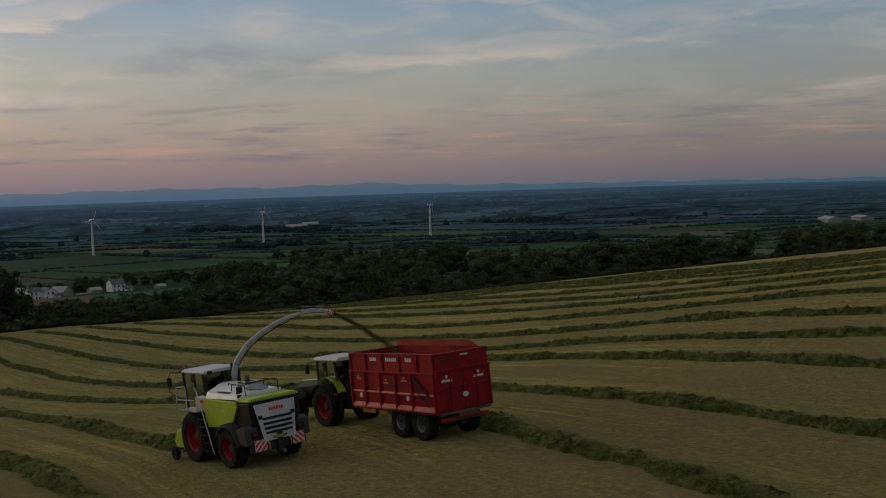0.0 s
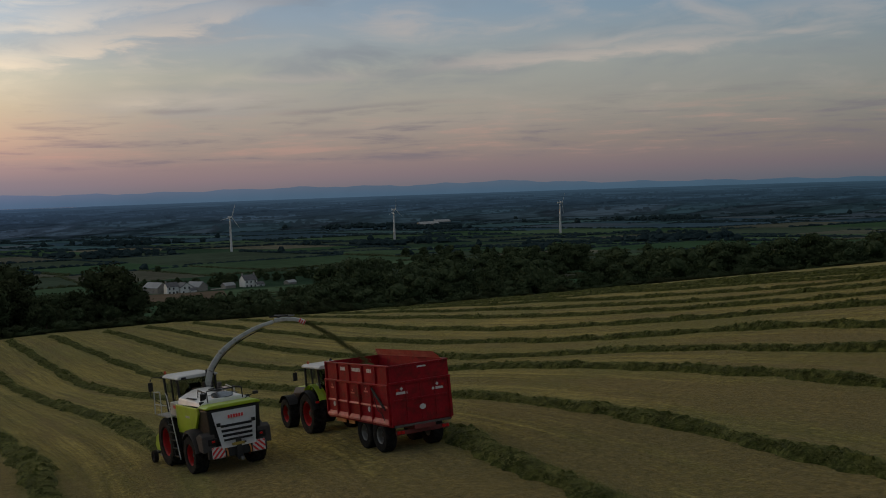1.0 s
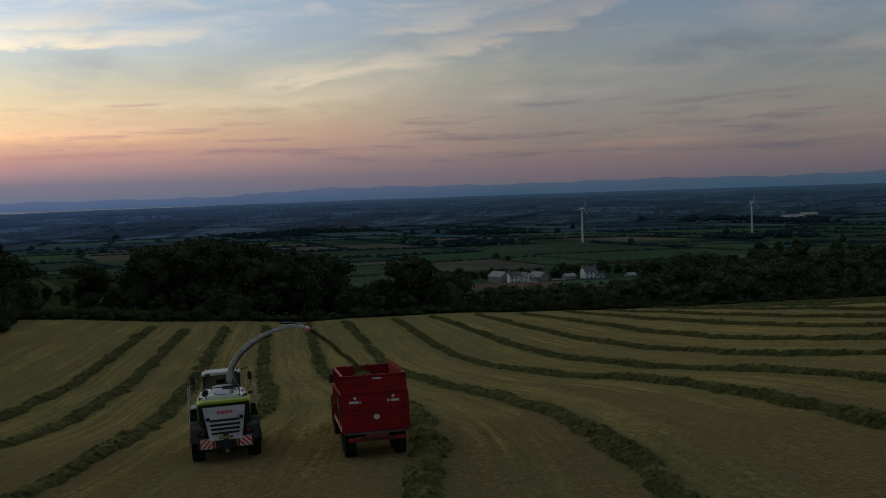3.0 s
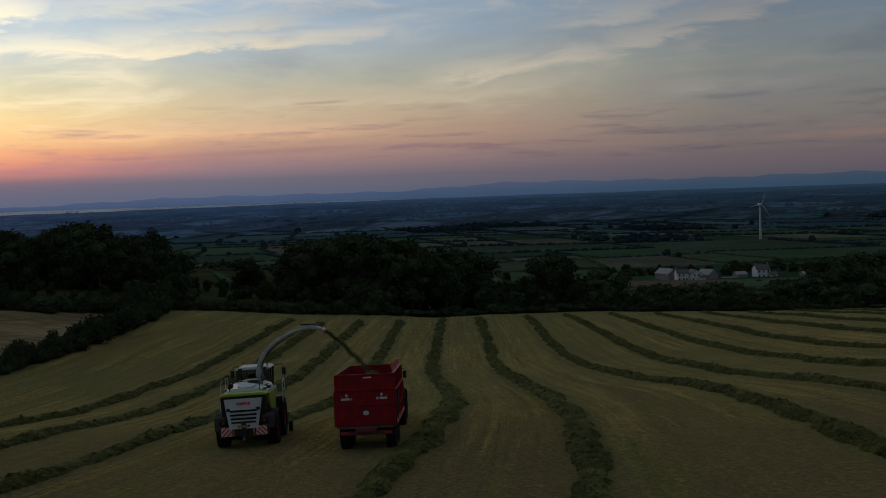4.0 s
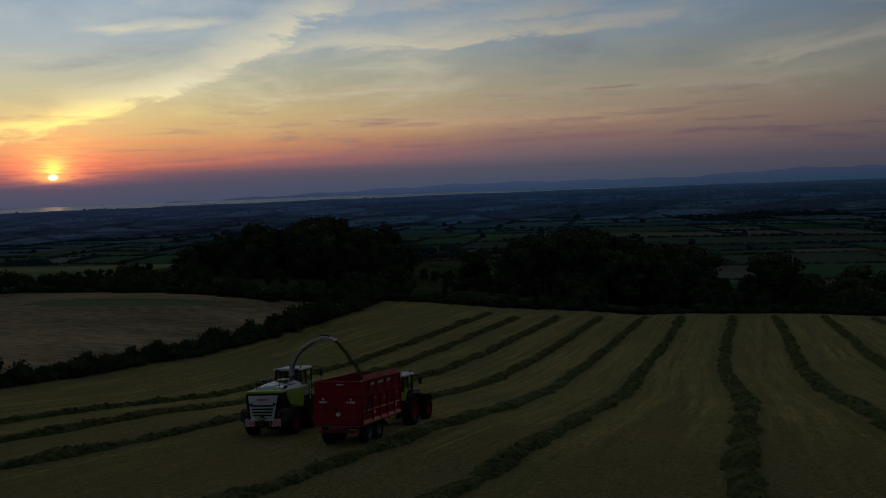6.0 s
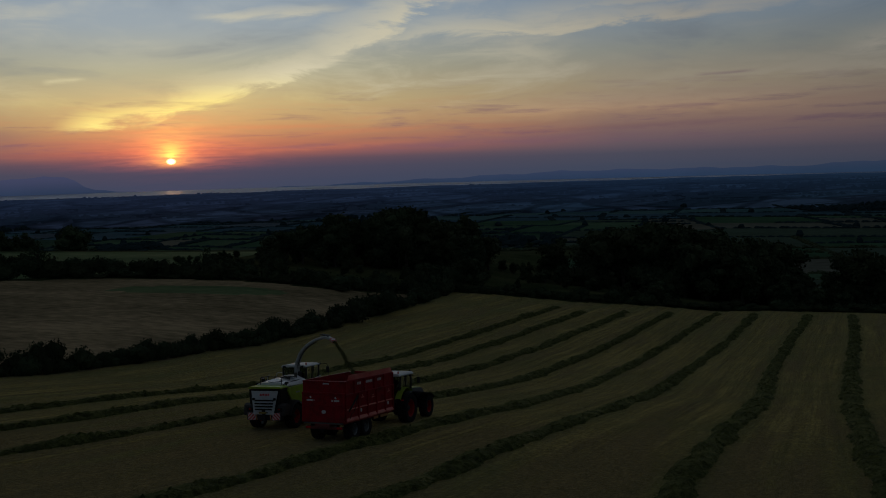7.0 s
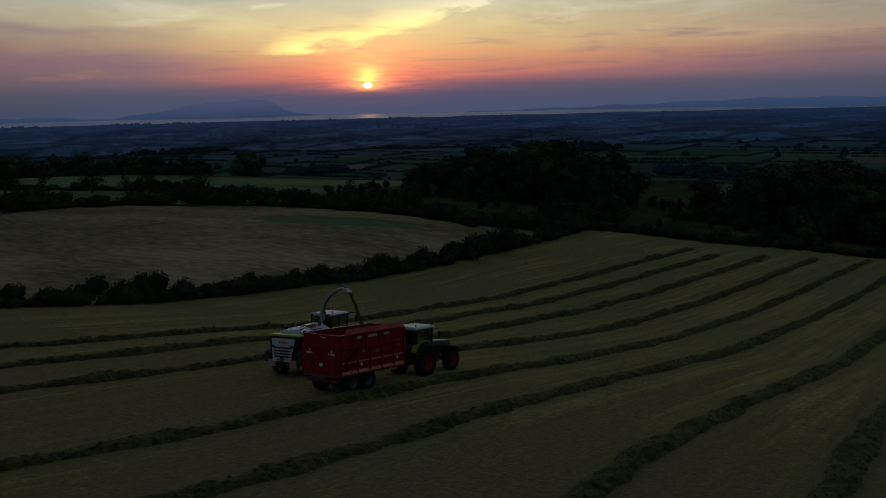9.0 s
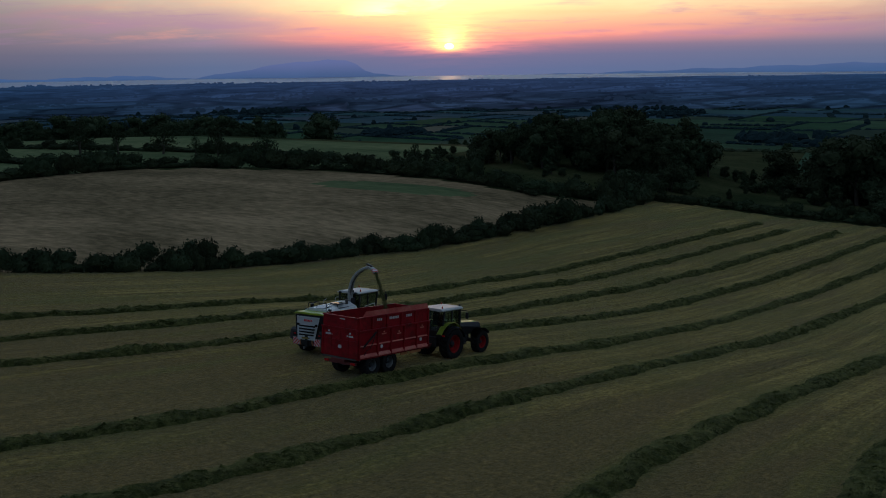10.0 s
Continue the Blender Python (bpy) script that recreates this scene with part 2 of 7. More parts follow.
def height(x, y):
    """The land: a mown bowl that rises to the right, a shelf to the left, then a drop to a wide plain."""
    x, y = np.asarray(x, float), np.asarray(y, float)
    slope = lerp_table(y, [-900, -300, -60, -20, 0, 12, 20, 40, 60, 80, 100, 130, 160, 190, 230, 320, 400, 470, 600, 1000, 2000, 3200, 6000],
                       [70, 26, 5.6, 2.1, 0.62, -0.62, -1.75, -4.7, -7.2, -9.1, -10.2, -11.5, -13, -16, -20, -29, -37, -43, -51, -54, -52, -46, -46])
    rise = lerp_table(x, [0, 10, 25, 50, 75, 110, 150, 300], [0, 0.1, 0.7, 2.9, 4.4, 4.6, 4.5, 4.0])
    rise = rise * lerp_table(y, [60, 80, 100, 130, 160, 200, 330, 420], [1, 0.9, 0.55, 0.05, -0.4, -0.5, -0.3, 0])
    bank = lerp_table(-x, [0, 25, 50, 80], [0, 2.6, 5.0, 7.0]) * lerp_table(y, [30, 60, 80, 100, 200, 330], [0, 0.5, 0.9, 1.0, 1.0, 0])
    side = lerp_table(x, [-60, -14, -1], [-0.5, -0.5, 0]) * (1 - smooth(10, 50, y))
    fall = np.clip(y - np.interp(x, RIM_X, RIM_Y) - 4, 0, None)
    side = side - smooth(-5, 60, x) * (4.5 * smooth(0, 45, fall) + 3.0 * smooth(30, 160, fall)) * (1 - smooth(260, 420, y))
    r = np.hypot(x, y)
    shelf = lerp_table(r, [0, 50, 100, 200, 300, 360, 480, 700, 1000, 2000, 3200, 6000], [-1, -2, -3.4, -4.0, -4.6, -9, -28, -51, -54, -52, -46, -46])
    shelf = shelf - 9.0 * smooth(182, 262, y) * (1 - smooth(330, 480, r))
    w = smooth(40, 85, -x) * smooth(-20, 30, y)
    return (slope + rise + bank + side) * (1 - w) + shelf * w


def surface(name, colours, rough=0.8, metal=0.0, scale=1.0, fine=12.0, bump=0.3, stretch=(1, 1, 1), dirt=None, dirt_amount=0.0, coat=0.0, vary=0.0, bump_size=0.02, spec=0.0, tight=1.0):
    """A material of two or three colours mixed at two scales, with fine relief, and dirt where given."""
    m = bpy.data.materials.new(name)
    m.use_nodes = True
    k = Nodes(m.node_tree)
    out, b = k.add("ShaderNodeOutputMaterial"), k.add("ShaderNodeBsdfPrincipled")
    k.link(b.outputs[0], out.inputs[0])
    co, mp = k.add("ShaderNodeTexCoord"), k.add("ShaderNodeMapping")
    k.link(co.outputs["Object"], mp.inputs["Vector"])
    mp.inputs["Scale"].default_value = stretch
    v = mp.outputs[0]
    big, small = k.noise(v, scale, 4), k.noise(v, scale * fine, 5, 0.65)
    f = k.math("ADD", k.math("MULTIPLY", big, 0.55), k.math("MULTIPLY", small, 0.45))
    cs = list(colours)
    n = len(cs)
    stops = [(0.5 + (i / max(n - 1, 1) - 0.5) * 0.36 * tight, (*c, 1)) for i, c in enumerate(cs)]
    col = k.ramp(f, stops)
    if vary:
        info = k.add("ShaderNodeObjectInfo")
        h = k.add("ShaderNodeHueSaturation")
        k.link(col, h.inputs["Color"])
        k.link(k.span(info.outputs["Random"], 0, 1, 1 - vary, 1 + vary, False), h.inputs["Value"])
        k.link(k.span(info.outputs["Random"], 0, 1, 0.5 - vary * 0.08, 0.5 + vary * 0.08, False), h.inputs["Hue"])
        col = h.outputs[0]
    if dirt:
        g = k.noise(v, scale * 2.3, 6, 0.7)
        col = k.mix(k.math("MULTIPLY", k.span(g, 0.45, 0.7), dirt_amount), col, (*dirt, 1))
    k.link(col, b.inputs["Base Color"])
    k.link(k.span(small, 0.3, 0.7, max(rough - 0.1, 0.03), min(rough + 0.1, 1), False), b.inputs["Roughness"])
    b.inputs["Metallic"].default_value = metal
    b.inputs["Coat Weight"].default_value = coat
    if rough > 0.75 or spec:
        b.inputs["Specular IOR Level"].default_value = spec or 0.2
    if bump:
        bp = k.add("ShaderNodeBump")
        bp.inputs["Strength"].default_value, bp.inputs["Distance"].default_value = bump, bump_size
        k.link(small, bp.inputs["Height"])
        k.link(bp.outputs[0], b.inputs["Normal"])
    return m


def glass(name, tint):
    m = bpy.data.materials.new(name)
    m.use_nodes = True
    b = m.node_tree.nodes["Principled BSDF"]
    b.inputs["Base Color"].default_value = (*tint, 1)
    b.inputs["Transmission Weight"].default_value, b.inputs["Roughness"].default_value, b.inputs["IOR"].default_value = 1.0, 0.02, 1.15
    return m


def stubble():
    """Mown grass: streaks and wheelings that follow the swaths, pale stalk litter, greener patches."""
    m = bpy.data.materials.new("mown_stubble")
    m.use_nodes = True
    k = Nodes(m.node_tree)
    out, b = k.add("ShaderNodeOutputMaterial"), k.add("ShaderNodeBsdfPrincipled")
    k.link(b.outputs[0], out.inputs[0])
    co = k.add("ShaderNodeTexCoord")
    at = k.add("ShaderNodeAttribute")
    at.attribute_name = "lane"
    sp = k.add("ShaderNodeSeparateXYZ")
    k.link(co.outputs["Object"], sp.inputs[0])
    lane, y = at.outputs["Fac"], sp.outputs[1]
    streak = k.noise(k.vec(k.math("MULTIPLY", lane, 30.0), k.math("MULTIPLY", y, 0.10), 0.0), 1.0, 4.0, 0.6)
    wheel = k.noise(k.vec(k.math("MULTIPLY", lane, 9.0), k.math("MULTIPLY", y, 0.02), 5.0), 1.0, 3.0, 0.5)
    patch = k.noise(co.outputs["Object"], 0.06, 4.0, 0.6)
    clump = k.noise(co.outputs["Object"], 1.3, 5.0, 0.7)
    grain = k.noise(co.outputs["Object"], 11.0, 4.0, 0.7)
    f = k.math("ADD", k.math("MULTIPLY", streak, 0.25), k.math("MULTIPLY", wheel, 0.23))
    tuft = k.noise(k.vec(k.math("MULTIPLY", lane, 55.0), k.math("MULTIPLY", y, 2.2), 9.0), 1.0, 5.0, 0.7)
    f = k.math("ADD", f, k.math("ADD", k.math("MULTIPLY", clump, 0.18), k.math("MULTIPLY", tuft, 0.34)))
    col = k.ramp(f, [(0.385, (0.026, 0.024, 0.008, 1)), (0.455, (0.118, 0.092, 0.021, 1)), (0.52, (0.235, 0.180, 0.042, 1)), (0.60, (0.47, 0.365, 0.105, 1))])
    col = k.mix(k.span(patch, 0.42, 0.64, 0.0, 0.65), col, k.mix(grain, (0.046, 0.054, 0.014, 1), (0.20, 0.178, 0.040, 1)))
    across = k.math("ABSOLUTE", k.math("SUBTRACT", k.math("FRACT", k.math("ADD", lane, k.math("MULTIPLY", k.math("SUBTRACT", clump, 0.5), 0.12))), 0.5))
    col = k.mix(k.span(across, 0.22, 0.46, 0.0, 0.55), col, k.mix(tuft, (0.058, 0.068, 0.016, 1), (0.19, 0.185, 0.05, 1)))
    # scuffed brown earth showing through, and single tufts standing out light and dark
    bare = k.noise(k.vec(k.math("MULTIPLY", lane, 2.6), k.math("MULTIPLY", y, 0.035), 2.0), 1.0, 5.0, 0.65)
    bare = k.math("ADD", bare, k.span(y, 24.0, -14.0, -0.05, 0.10))  # barer towards the near end, less so far off
    col = k.mix(k.span(bare, 0.45, 0.60, 0.0, 0.7), col, k.mix(tuft, (0.058, 0.042, 0.015, 1), (0.235, 0.165, 0.060, 1)))
    speck = k.noise(co.outputs["Object"], 4.2, 5.0, 0.8)
    col = k.mix(1.0, col, k.ramp(speck, [(0.30, (0.42, 0.43, 0.38, 1)), (0.5, (0.93, 0.93, 0.92, 1)), (0.66, (1.75, 1.7, 1.55, 1))]), "MULTIPLY")
    k.link(col, b.inputs["Base Color"])
    b.inputs["Roughness"].default_value, b.inputs["Specular IOR Level"].default_value = 0.95, 0.0
    b.inputs["Sheen Weight"].default_value, b.inputs["Sheen Roughness"].default_value = 0.38, 0.32
    b.inputs["Sheen Tint"].default_value = (0.76, 0.68, 0.44, 1)
    bp = k.add("ShaderNodeBump")
    bp.inputs["Strength"].default_value, bp.inputs["Distance"].default_value = 0.9, 0.09
    k.link(k.math("ADD", grain, tuft), bp.inputs["Height"])
    k.link(bp.outputs[0], b.inputs["Normal"])
    return m


M = {
    "stubble": stubble(),
    "swath": surface("cut_grass", [(0.026, 0.032, 0.009), (0.069, 0.080, 0.021), (0.17, 0.17, 0.05)], 0.9, scale=2.2, fine=7, bump=1.0, bump_size=0.10, tight=0.6, spec=0.05),
    "blade": surface("grass_blades", [(0.050, 0.058, 0.015), (0.125, 0.132, 0.035), (0.25, 0.235, 0.075)], 0.75, scale=0.8, fine=14, bump=0, tight=0.6, spec=0.1),
    "pale": surface("dry_meadow", [(0.12, 0.098, 0.053), (0.22, 0.170, 0.095), (0.35, 0.265, 0.150)], 0.95, scale=0.05, fine=16, bump=0.5, stretch=(0.55, 1.2, 1), bump_size=0.1, tight=0.6, spec=0.001),
    "meadow": surface("green_meadow", [(0.075, 0.105, 0.048), (0.12, 0.152, 0.07), (0.175, 0.2, 0.095)], 0.95, scale=0.03, fine=18, bump=0.3, stretch=(0.4, 1.5, 1), bump_size=0.1, tight=0.6, spec=0.001),
    "rough": surface("rough_grass", [(0.02, 0.03, 0.012), (0.04, 0.05, 0.02), (0.065, 0.068, 0.03)], 0.95, scale=0.08, fine=16, bump=0.5, bump_size=0.1, tight=0.6, spec=0.001),
    "leaf": surface("leaves", [(0.022, 0.030, 0.016), (0.044, 0.057, 0.027), (0.082, 0.094, 0.046)], 0.85, scale=0.25, fine=7, bump=0, vary=0.22, spec=0.04),
    "bark": surface("bark", [(0.05, 0.04, 0.03), (0.11, 0.09, 0.065)], 0.9, scale=2, bump=0.6),
    "red": surface("red_paint", [(0.17, 0.004, 0.008), (0.25, 0.006, 0.012), (0.33, 0.012, 0.016)], 0.45, scale=0.9, fine=16, bump=0.07, dirt=(0.075, 0.012, 0.010), dirt_amount=0.75, spec=0.16),
    # worn red, paled further for sky light on upward faces
    "red_worn": surface("worn_lit_red_paint", [(0.40, 0.05, 0.04), (0.55, 0.13, 0.09), (0.66, 0.28, 0.20)], 0.6, scale=1.4, fine=16, bump=0.15, dirt=(0.3, 0.2, 0.12), dirt_amount=0.4),
    "red_rim": surface("red_rim_paint", [(0.27, 0.008, 0.010), (0.38, 0.014, 0.013)], 0.5, scale=3, fine=8, bump=0.08, dirt=(0.085, 0.03, 0.022), dirt_amount=0.8, spec=0.15),
    "green": surface("lime_paint", [(0.29, 0.40, 0.012), (0.35, 0.46, 0.02)], 0.42, scale=0.8, fine=18, bump=0.04, dirt=(0.15, 0.16, 0.04), dirt_amount=0.45, coat=0.03),
    "white": surface("white_paint", [(0.70, 0.70, 0.69), (0.78, 0.78, 0.76)], 0.4, scale=0.8, fine=18, bump=0.04, dirt=(0.40, 0.38, 0.30), dirt_amount=0.3, coat=0.25),
    "roof_white": surface("roof_white", [(0.48, 0.48, 0.47), (0.58, 0.58, 0.57)], 0.55, scale=1, fine=14, bump=0.05, dirt=(0.36, 0.35, 0.28), dirt_amount=0.4),
    "silver": surface("silver_paint", [(0.32, 0.33, 0.32), (0.46, 0.47, 0.46)], 0.5, metal=0.2, scale=1.6, fine=12, bump=0.07, dirt=(0.15, 0.16, 0.11), dirt_amount=0.55),
    "dark": surface("dark_grey_plastic", [(0.018, 0.018, 0.019), (0.032, 0.032, 0.033)], 0.6, scale=2, fine=10, bump=0.12, dirt=(0.045, 0.04, 0.028), dirt_amount=0.35, spec=0.25),
    "fender": surface("grey_fender", [(0.034, 0.031, 0.031), (0.055, 0.051, 0.049)], 0.6, scale=1.5, fine=10, bump=0.1, dirt=(0.08, 0.066, 0.05), dirt_amount=0.4, spec=0.25),
    "black": surface("black_paint", [(0.006, 0.006, 0.006), (0.012, 0.012, 0.012)], 0.5, scale=2, fine=10, bump=0.08, spec=0.25),
    "tyre": surface("tyre_rubber", [(0.010, 0.010, 0.010), (0.022, 0.021, 0.020)], 0.9, scale=3, fine=9, bump=0.4, dirt=(0.05, 0.043, 0.03), dirt_amount=0.5, spec=0.1),
    "steel": surface("galvanised_steel", [(0.15, 0.15, 0.15), (0.26, 0.26, 0.25)], 0.45, metal=0.6, scale=2, fine=12, bump=0.1, dirt=(0.15, 0.12, 0.08), dirt_amount=0.4),
    "rail": surface("rail_grey", [(0.36, 0.36, 0.34), (0.48, 0.48, 0.46)], 0.5, scale=3, fine=8, bump=0.05),
    "orange": surface("orange_lens", [(0.40, 0.05, 0.015), (0.48, 0.07, 0.02)], 0.3, scale=4, bump=0),
    "ochre": surface("ochre_guard", [(0.42, 0.17, 0.05), (0.55, 0.25, 0.07)], 0.6, scale=2, bump=0.1),
    "red_mark": surface("sign_red", [(0.55, 0.02, 0.02), (0.62, 0.03, 0.03)], 0.4, scale=5, bump=0),
    "decal": surface("decal_white", [(0.50, 0.47, 0.45), (0.62, 0.59, 0.57)], 0.5, scale=4, bump=0),
    "seat": surface("seat_cloth", [(0.02, 0.02, 0.022), (0.04, 0.04, 0.042)], 0.9, scale=4, bump=0.2),
    "chop": surface("chopped_grass", [(0.06, 0.07, 0.020), (0.115, 0.122, 0.040), (0.20, 0.19, 0.075)], 0.95, scale=3, fine=9, bump=1.0, bump_size=0.06),
    "glass": glass("tinted_glass", (0.58, 0.70, 0.68)),
    "wall_white": surface("white_render", [(0.62, 0.61, 0.59), (0.74, 0.73, 0.70)], 0.8, scale=0.4, fine=12, bump=0.1),
    "wall_stone": surface("stone_wall", [(0.2, 0.18, 0.16), (0.32, 0.3, 0.27)], 0.9, scale=0.6, fine=9, bump=0.4),
    "slate": surface("slate_roof", [(0.05, 0.052, 0.06), (0.1, 0.1, 0.11)], 0.6, scale=0.7, fine=10, bump=0.3),
    "shed_roof": surface("shed_sheeting", [(0.22, 0.23, 0.24), (0.34, 0.35, 0.36)], 0.7, scale=0.3, fine=10, bump=0.1),
    "pane": surface("dark_pane", [(0.01, 0.012, 0.015), (0.02, 0.022, 0.026)], 0.15, scale=1, bump=0),
    "mast": surface("turbine_white", [(0.50, 0.50, 0.50), (0.58, 0.58, 0.58)], 0.5, scale=0.1, bump=0),
    # the pale lavender of reflected sky is put into this base colour
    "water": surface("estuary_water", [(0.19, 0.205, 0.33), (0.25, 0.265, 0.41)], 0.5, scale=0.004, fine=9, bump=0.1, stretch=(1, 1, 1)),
    "sand": surface("mud_flat", [(0.09, 0.09, 0.1), (0.16, 0.16, 0.17)], 0.5, scale=0.004, fine=9, bump=0),
}


M["chassis_red"] = surface("chassis_red", [(0.10, 0.012, 0.012), (0.18, 0.025, 0.02)], 0.7, scale=2, fine=10, bump=0.15, dirt=(0.07, 0.05, 0.035), dirt_amount=0.6)
M["lamp_red"] = surface("red_lens", [(0.42, 0.008, 0.008), (0.55, 0.012, 0.010)], 0.25, scale=5, bump=0)
M["plate"] = surface("yellow_plate", [(0.26, 0.19, 0.03), (0.34, 0.25, 0.05)], 0.5, scale=5, bump=0, dirt=(0.10, 0.08, 0.04), dirt_amount=0.6)
M["dull_steel"] = surface("dull_steel", [(0.06, 0.056, 0.052), (0.12, 0.11, 0.10)], 0.6, scale=3, fine=9, bump=0.2, dirt=(0.07, 0.045, 0.03), dirt_amount=0.6, spec=0.2)
M["grille_white"] = surface("grille_white", [(0.80, 0.81, 0.81), (0.87, 0.87, 0.87)], 0.35, scale=0.8, fine=18, bump=0.03, dirt=(0.55, 0.54, 0.48), dirt_amount=0.25, coat=0.2)


def part(name, bm, material, parent=None, label="", smooth_faces=False):
    """Links a bmesh as one mesh object under a thing or a part."""
    me = bpy.data.meshes.new(name)
    bm.to_mesh(me)
    bm.free()
    if smooth_faces:
        me.shade_smooth()
    for mt in material if isinstance(material, (list, tuple)) else [material]:
        me.materials.append(M[mt] if isinstance(mt, str) else mt)
    ob = new(name, me)
    ob.parent = parent
    if label:
        ob["label"] = label
    return ob


def thing(name, m, label, category, group="", kind=""):
    ob = new(name)
    ob.empty_display_size = 0.2
    ob.matrix_world = m
    return tagged(ob, label, category, group, kind)


def box(bm, c, s, bevel=0.0, m=None, mat=0):
    """A box of centre c and size s, with bevelled edges."""
    r = bmesh.ops.create_cube(bm, size=1.0, matrix=(m or Matrix()) @ Matrix.Translation(c) @ Matrix.Diagonal((*s, 1)))
    vs = r["verts"]
    es = list({e for v in vs for e in v.link_edges})
    fs = list({f for v in vs for f in v.link_faces})
    for f in fs:
        f.material_index = mat
    if bevel:
        bmesh.ops.bevel(bm, geom=es, offset=bevel, segments=2, affect="EDGES", profile=0.6)
    return bm


def boxed(c, s, bevel=0.02, m=None):
    return box(bmesh.new(), c, s, bevel, m)


def prism(bm, pts, axis, lo, hi, bevel=0.0, pts2=None):
    """A solid from an outline of (a, b) points, drawn along an axis from lo to hi; pts2: another outline at the far end."""
    def at(p, h):
        a, b = p
        return {"x": (h, a, b), "y": (a, h, b), "z": (a, b, h)}[axis]
    lower = [bm.verts.new(at(p, lo)) for p in pts]
    upper = [bm.verts.new(at(p, hi)) for p in (pts2 or pts)]
    n = len(pts)
    fs = [bm.faces.new(lower[::-1]), bm.faces.new(upper)]
    fs += [bm.faces.new((lower[i], lower[(i + 1) % n], upper[(i + 1) % n], upper[i])) for i in range(n)]
    bmesh.ops.recalc_face_normals(bm, faces=fs)
    if bevel:
        es = list({e for f in fs for e in f.edges})
        bmesh.ops.bevel(bm, geom=es, offset=bevel, segments=2, affect="EDGES", profile=0.6)
    return bm


def rod(bm, a, b, r, n=8, r2=None):
    """A round bar from a to b."""
    a, b = Vector(a), Vector(b)
    d = b - a
    q = d.to_track_quat("Z", "Y").to_matrix().to_4x4()
    bmesh.ops.create_cone(bm, cap_ends=True, segments=n, radius1=r, radius2=r if r2 is None else r2, depth=d.length, matrix=Matrix.Translation((a + b) / 2) @ q)
    return bm


def pipe(bm, pts, r, n=7):
    """A bent round tube through points."""
    rings = []
    pts = [Vector(p) for p in pts]
    for i, p in enumerate(pts):
        d = (pts[min(i + 1, len(pts) - 1)] - pts[max(i - 1, 0)]).normalized()
        u = d.orthogonal().normalized() if i == 0 else (u - d * u.dot(d)).normalized()
        w = d.cross(u)
        rings.append([bm.verts.new(p + (u * math.cos(6.2832 * j / n) + w * math.sin(6.2832 * j / n)) * r) for j in range(n)])
    for a, b in zip(rings, rings[1:]):
        for j in range(n):
            bm.faces.new((a[j], a[(j + 1) % n], b[(j + 1) % n], b[j]))
    bm.faces.new(rings[0][::-1]), bm.faces.new(rings[-1])
    return bm


def lathe(bm, prof, n=32, c=(0, 0, 0), closed=True):
    """A turned body about the x axis; prof: (x, radius) points."""
    rings = [[bm.verts.new((c[0] + x, c[1] + r * math.cos(6.2832 * j / n), c[2] + r * math.sin(6.2832 * j / n))) for j in range(n)] for x, r in prof]
    for a, b in zip(rings, rings[1:]):
        for j in range(n):
            bm.faces.new((a[j], b[j], b[(j + 1) % n], a[(j + 1) % n]))
    if closed and prof[0][1] > 0.001:
        bm.faces.new(rings[0])
        bm.faces.new(rings[-1][::-1])
    bmesh.ops.recalc_face_normals(bm, faces=bm.faces[:])
    return bm


# swaths: x of each at these y, then where it starts and ends; to the right they go on at an even pitch
SWATH_Y = (-30, -10, 0, 20, 40, 70, 100, 150)
SWATH_X = [
    ((-36.8, -31.4, -28.7, -24.6, -22.9, -22.8, -22.9, -22.6), -25, 125),
    ((-30.4, -24.2, -21.1, -18.1, -17.6, -17.8, -17.8, -17.5), -25, 123),
    ((-24.0, -16.9, -12.8, -11.6, -11.7, -12.0, -12.3, -11.8), -28, 131),
    ((-14.5, -10.5, -8.3, -5.7, -4.3, -5.6, -5.8, -5.9), 11.4, 139),
    ((-5.5, 0.5, 2.2, 3.8, 3.1, 0.8, 0.9, 1.1), -30, 145),
    ((4.5, 8.6, 9.4, 10.0, 9.8, 8.0, 8.2, 7.8), -30, 146),
    ((21.0, 19.8, 19.4, 19.8, 18.9, 16.9, 16.5, 17.0), -30, 147),
    ((30.0, 28.0, 27.2, 26.0, 25.5, 25.0, 25.0, 24.0), -30, 149),
]
for i in range(1, 11):
    SWATH_X.append((tuple(x + i * p for x, p in zip(SWATH_X[7][0], (7.4, 7.5, 7.6, 7.6, 7.6, 7.7, 8.1, 8.2))), -12 + 2 * i, (150, 150, 149, 148, 147, 146, 145, 143, 140, 136)[i - 1]))
SWATHS = [[(y1, np.interp(y1, SWATH_Y, xs)), *[(y, x) for y, x in zip(SWATH_Y[::-1], xs[::-1]) if y0 < y < y1], (y0, np.interp(y0, SWATH_Y, xs))] for xs, y0, y1 in SWATH_X]
GROUND_LANES = [list(zip(SWATH_Y[::-1], xs[::-1])) for xs, y0, y1 in SWATH_X]


def swath_x(pts, y):
    """x of a swath at y, along a rounded line."""
    ys, xs = [p[0] for p in pts][::-1], [p[1] for p in pts][::-1]
    y = np.asarray(y, float)
    return sum(np.interp(y + o, ys, xs) * w for o, w in ((-10, 0.12), (-5, 0.23), (0, 0.3), (5, 0.23), (10, 0.12)))


def lane_of(x, y):
    """Which swath a place lies at, as a smooth number."""
    cols = np.stack([swath_x(s, y) for s in GROUND_LANES])
    n = len(cols)
    out = (x - cols[0]) / 6.0
    for i in range(n - 1):
        a, b = cols[i], cols[i + 1]
        f = (x - a) / np.maximum(b - a, 1.0)
        out = np.where(x > a, i + np.clip(f, 0, 1), out)
    return np.where(x > cols[-1], n - 1 + (x - cols[-1]) / 9.0, out)


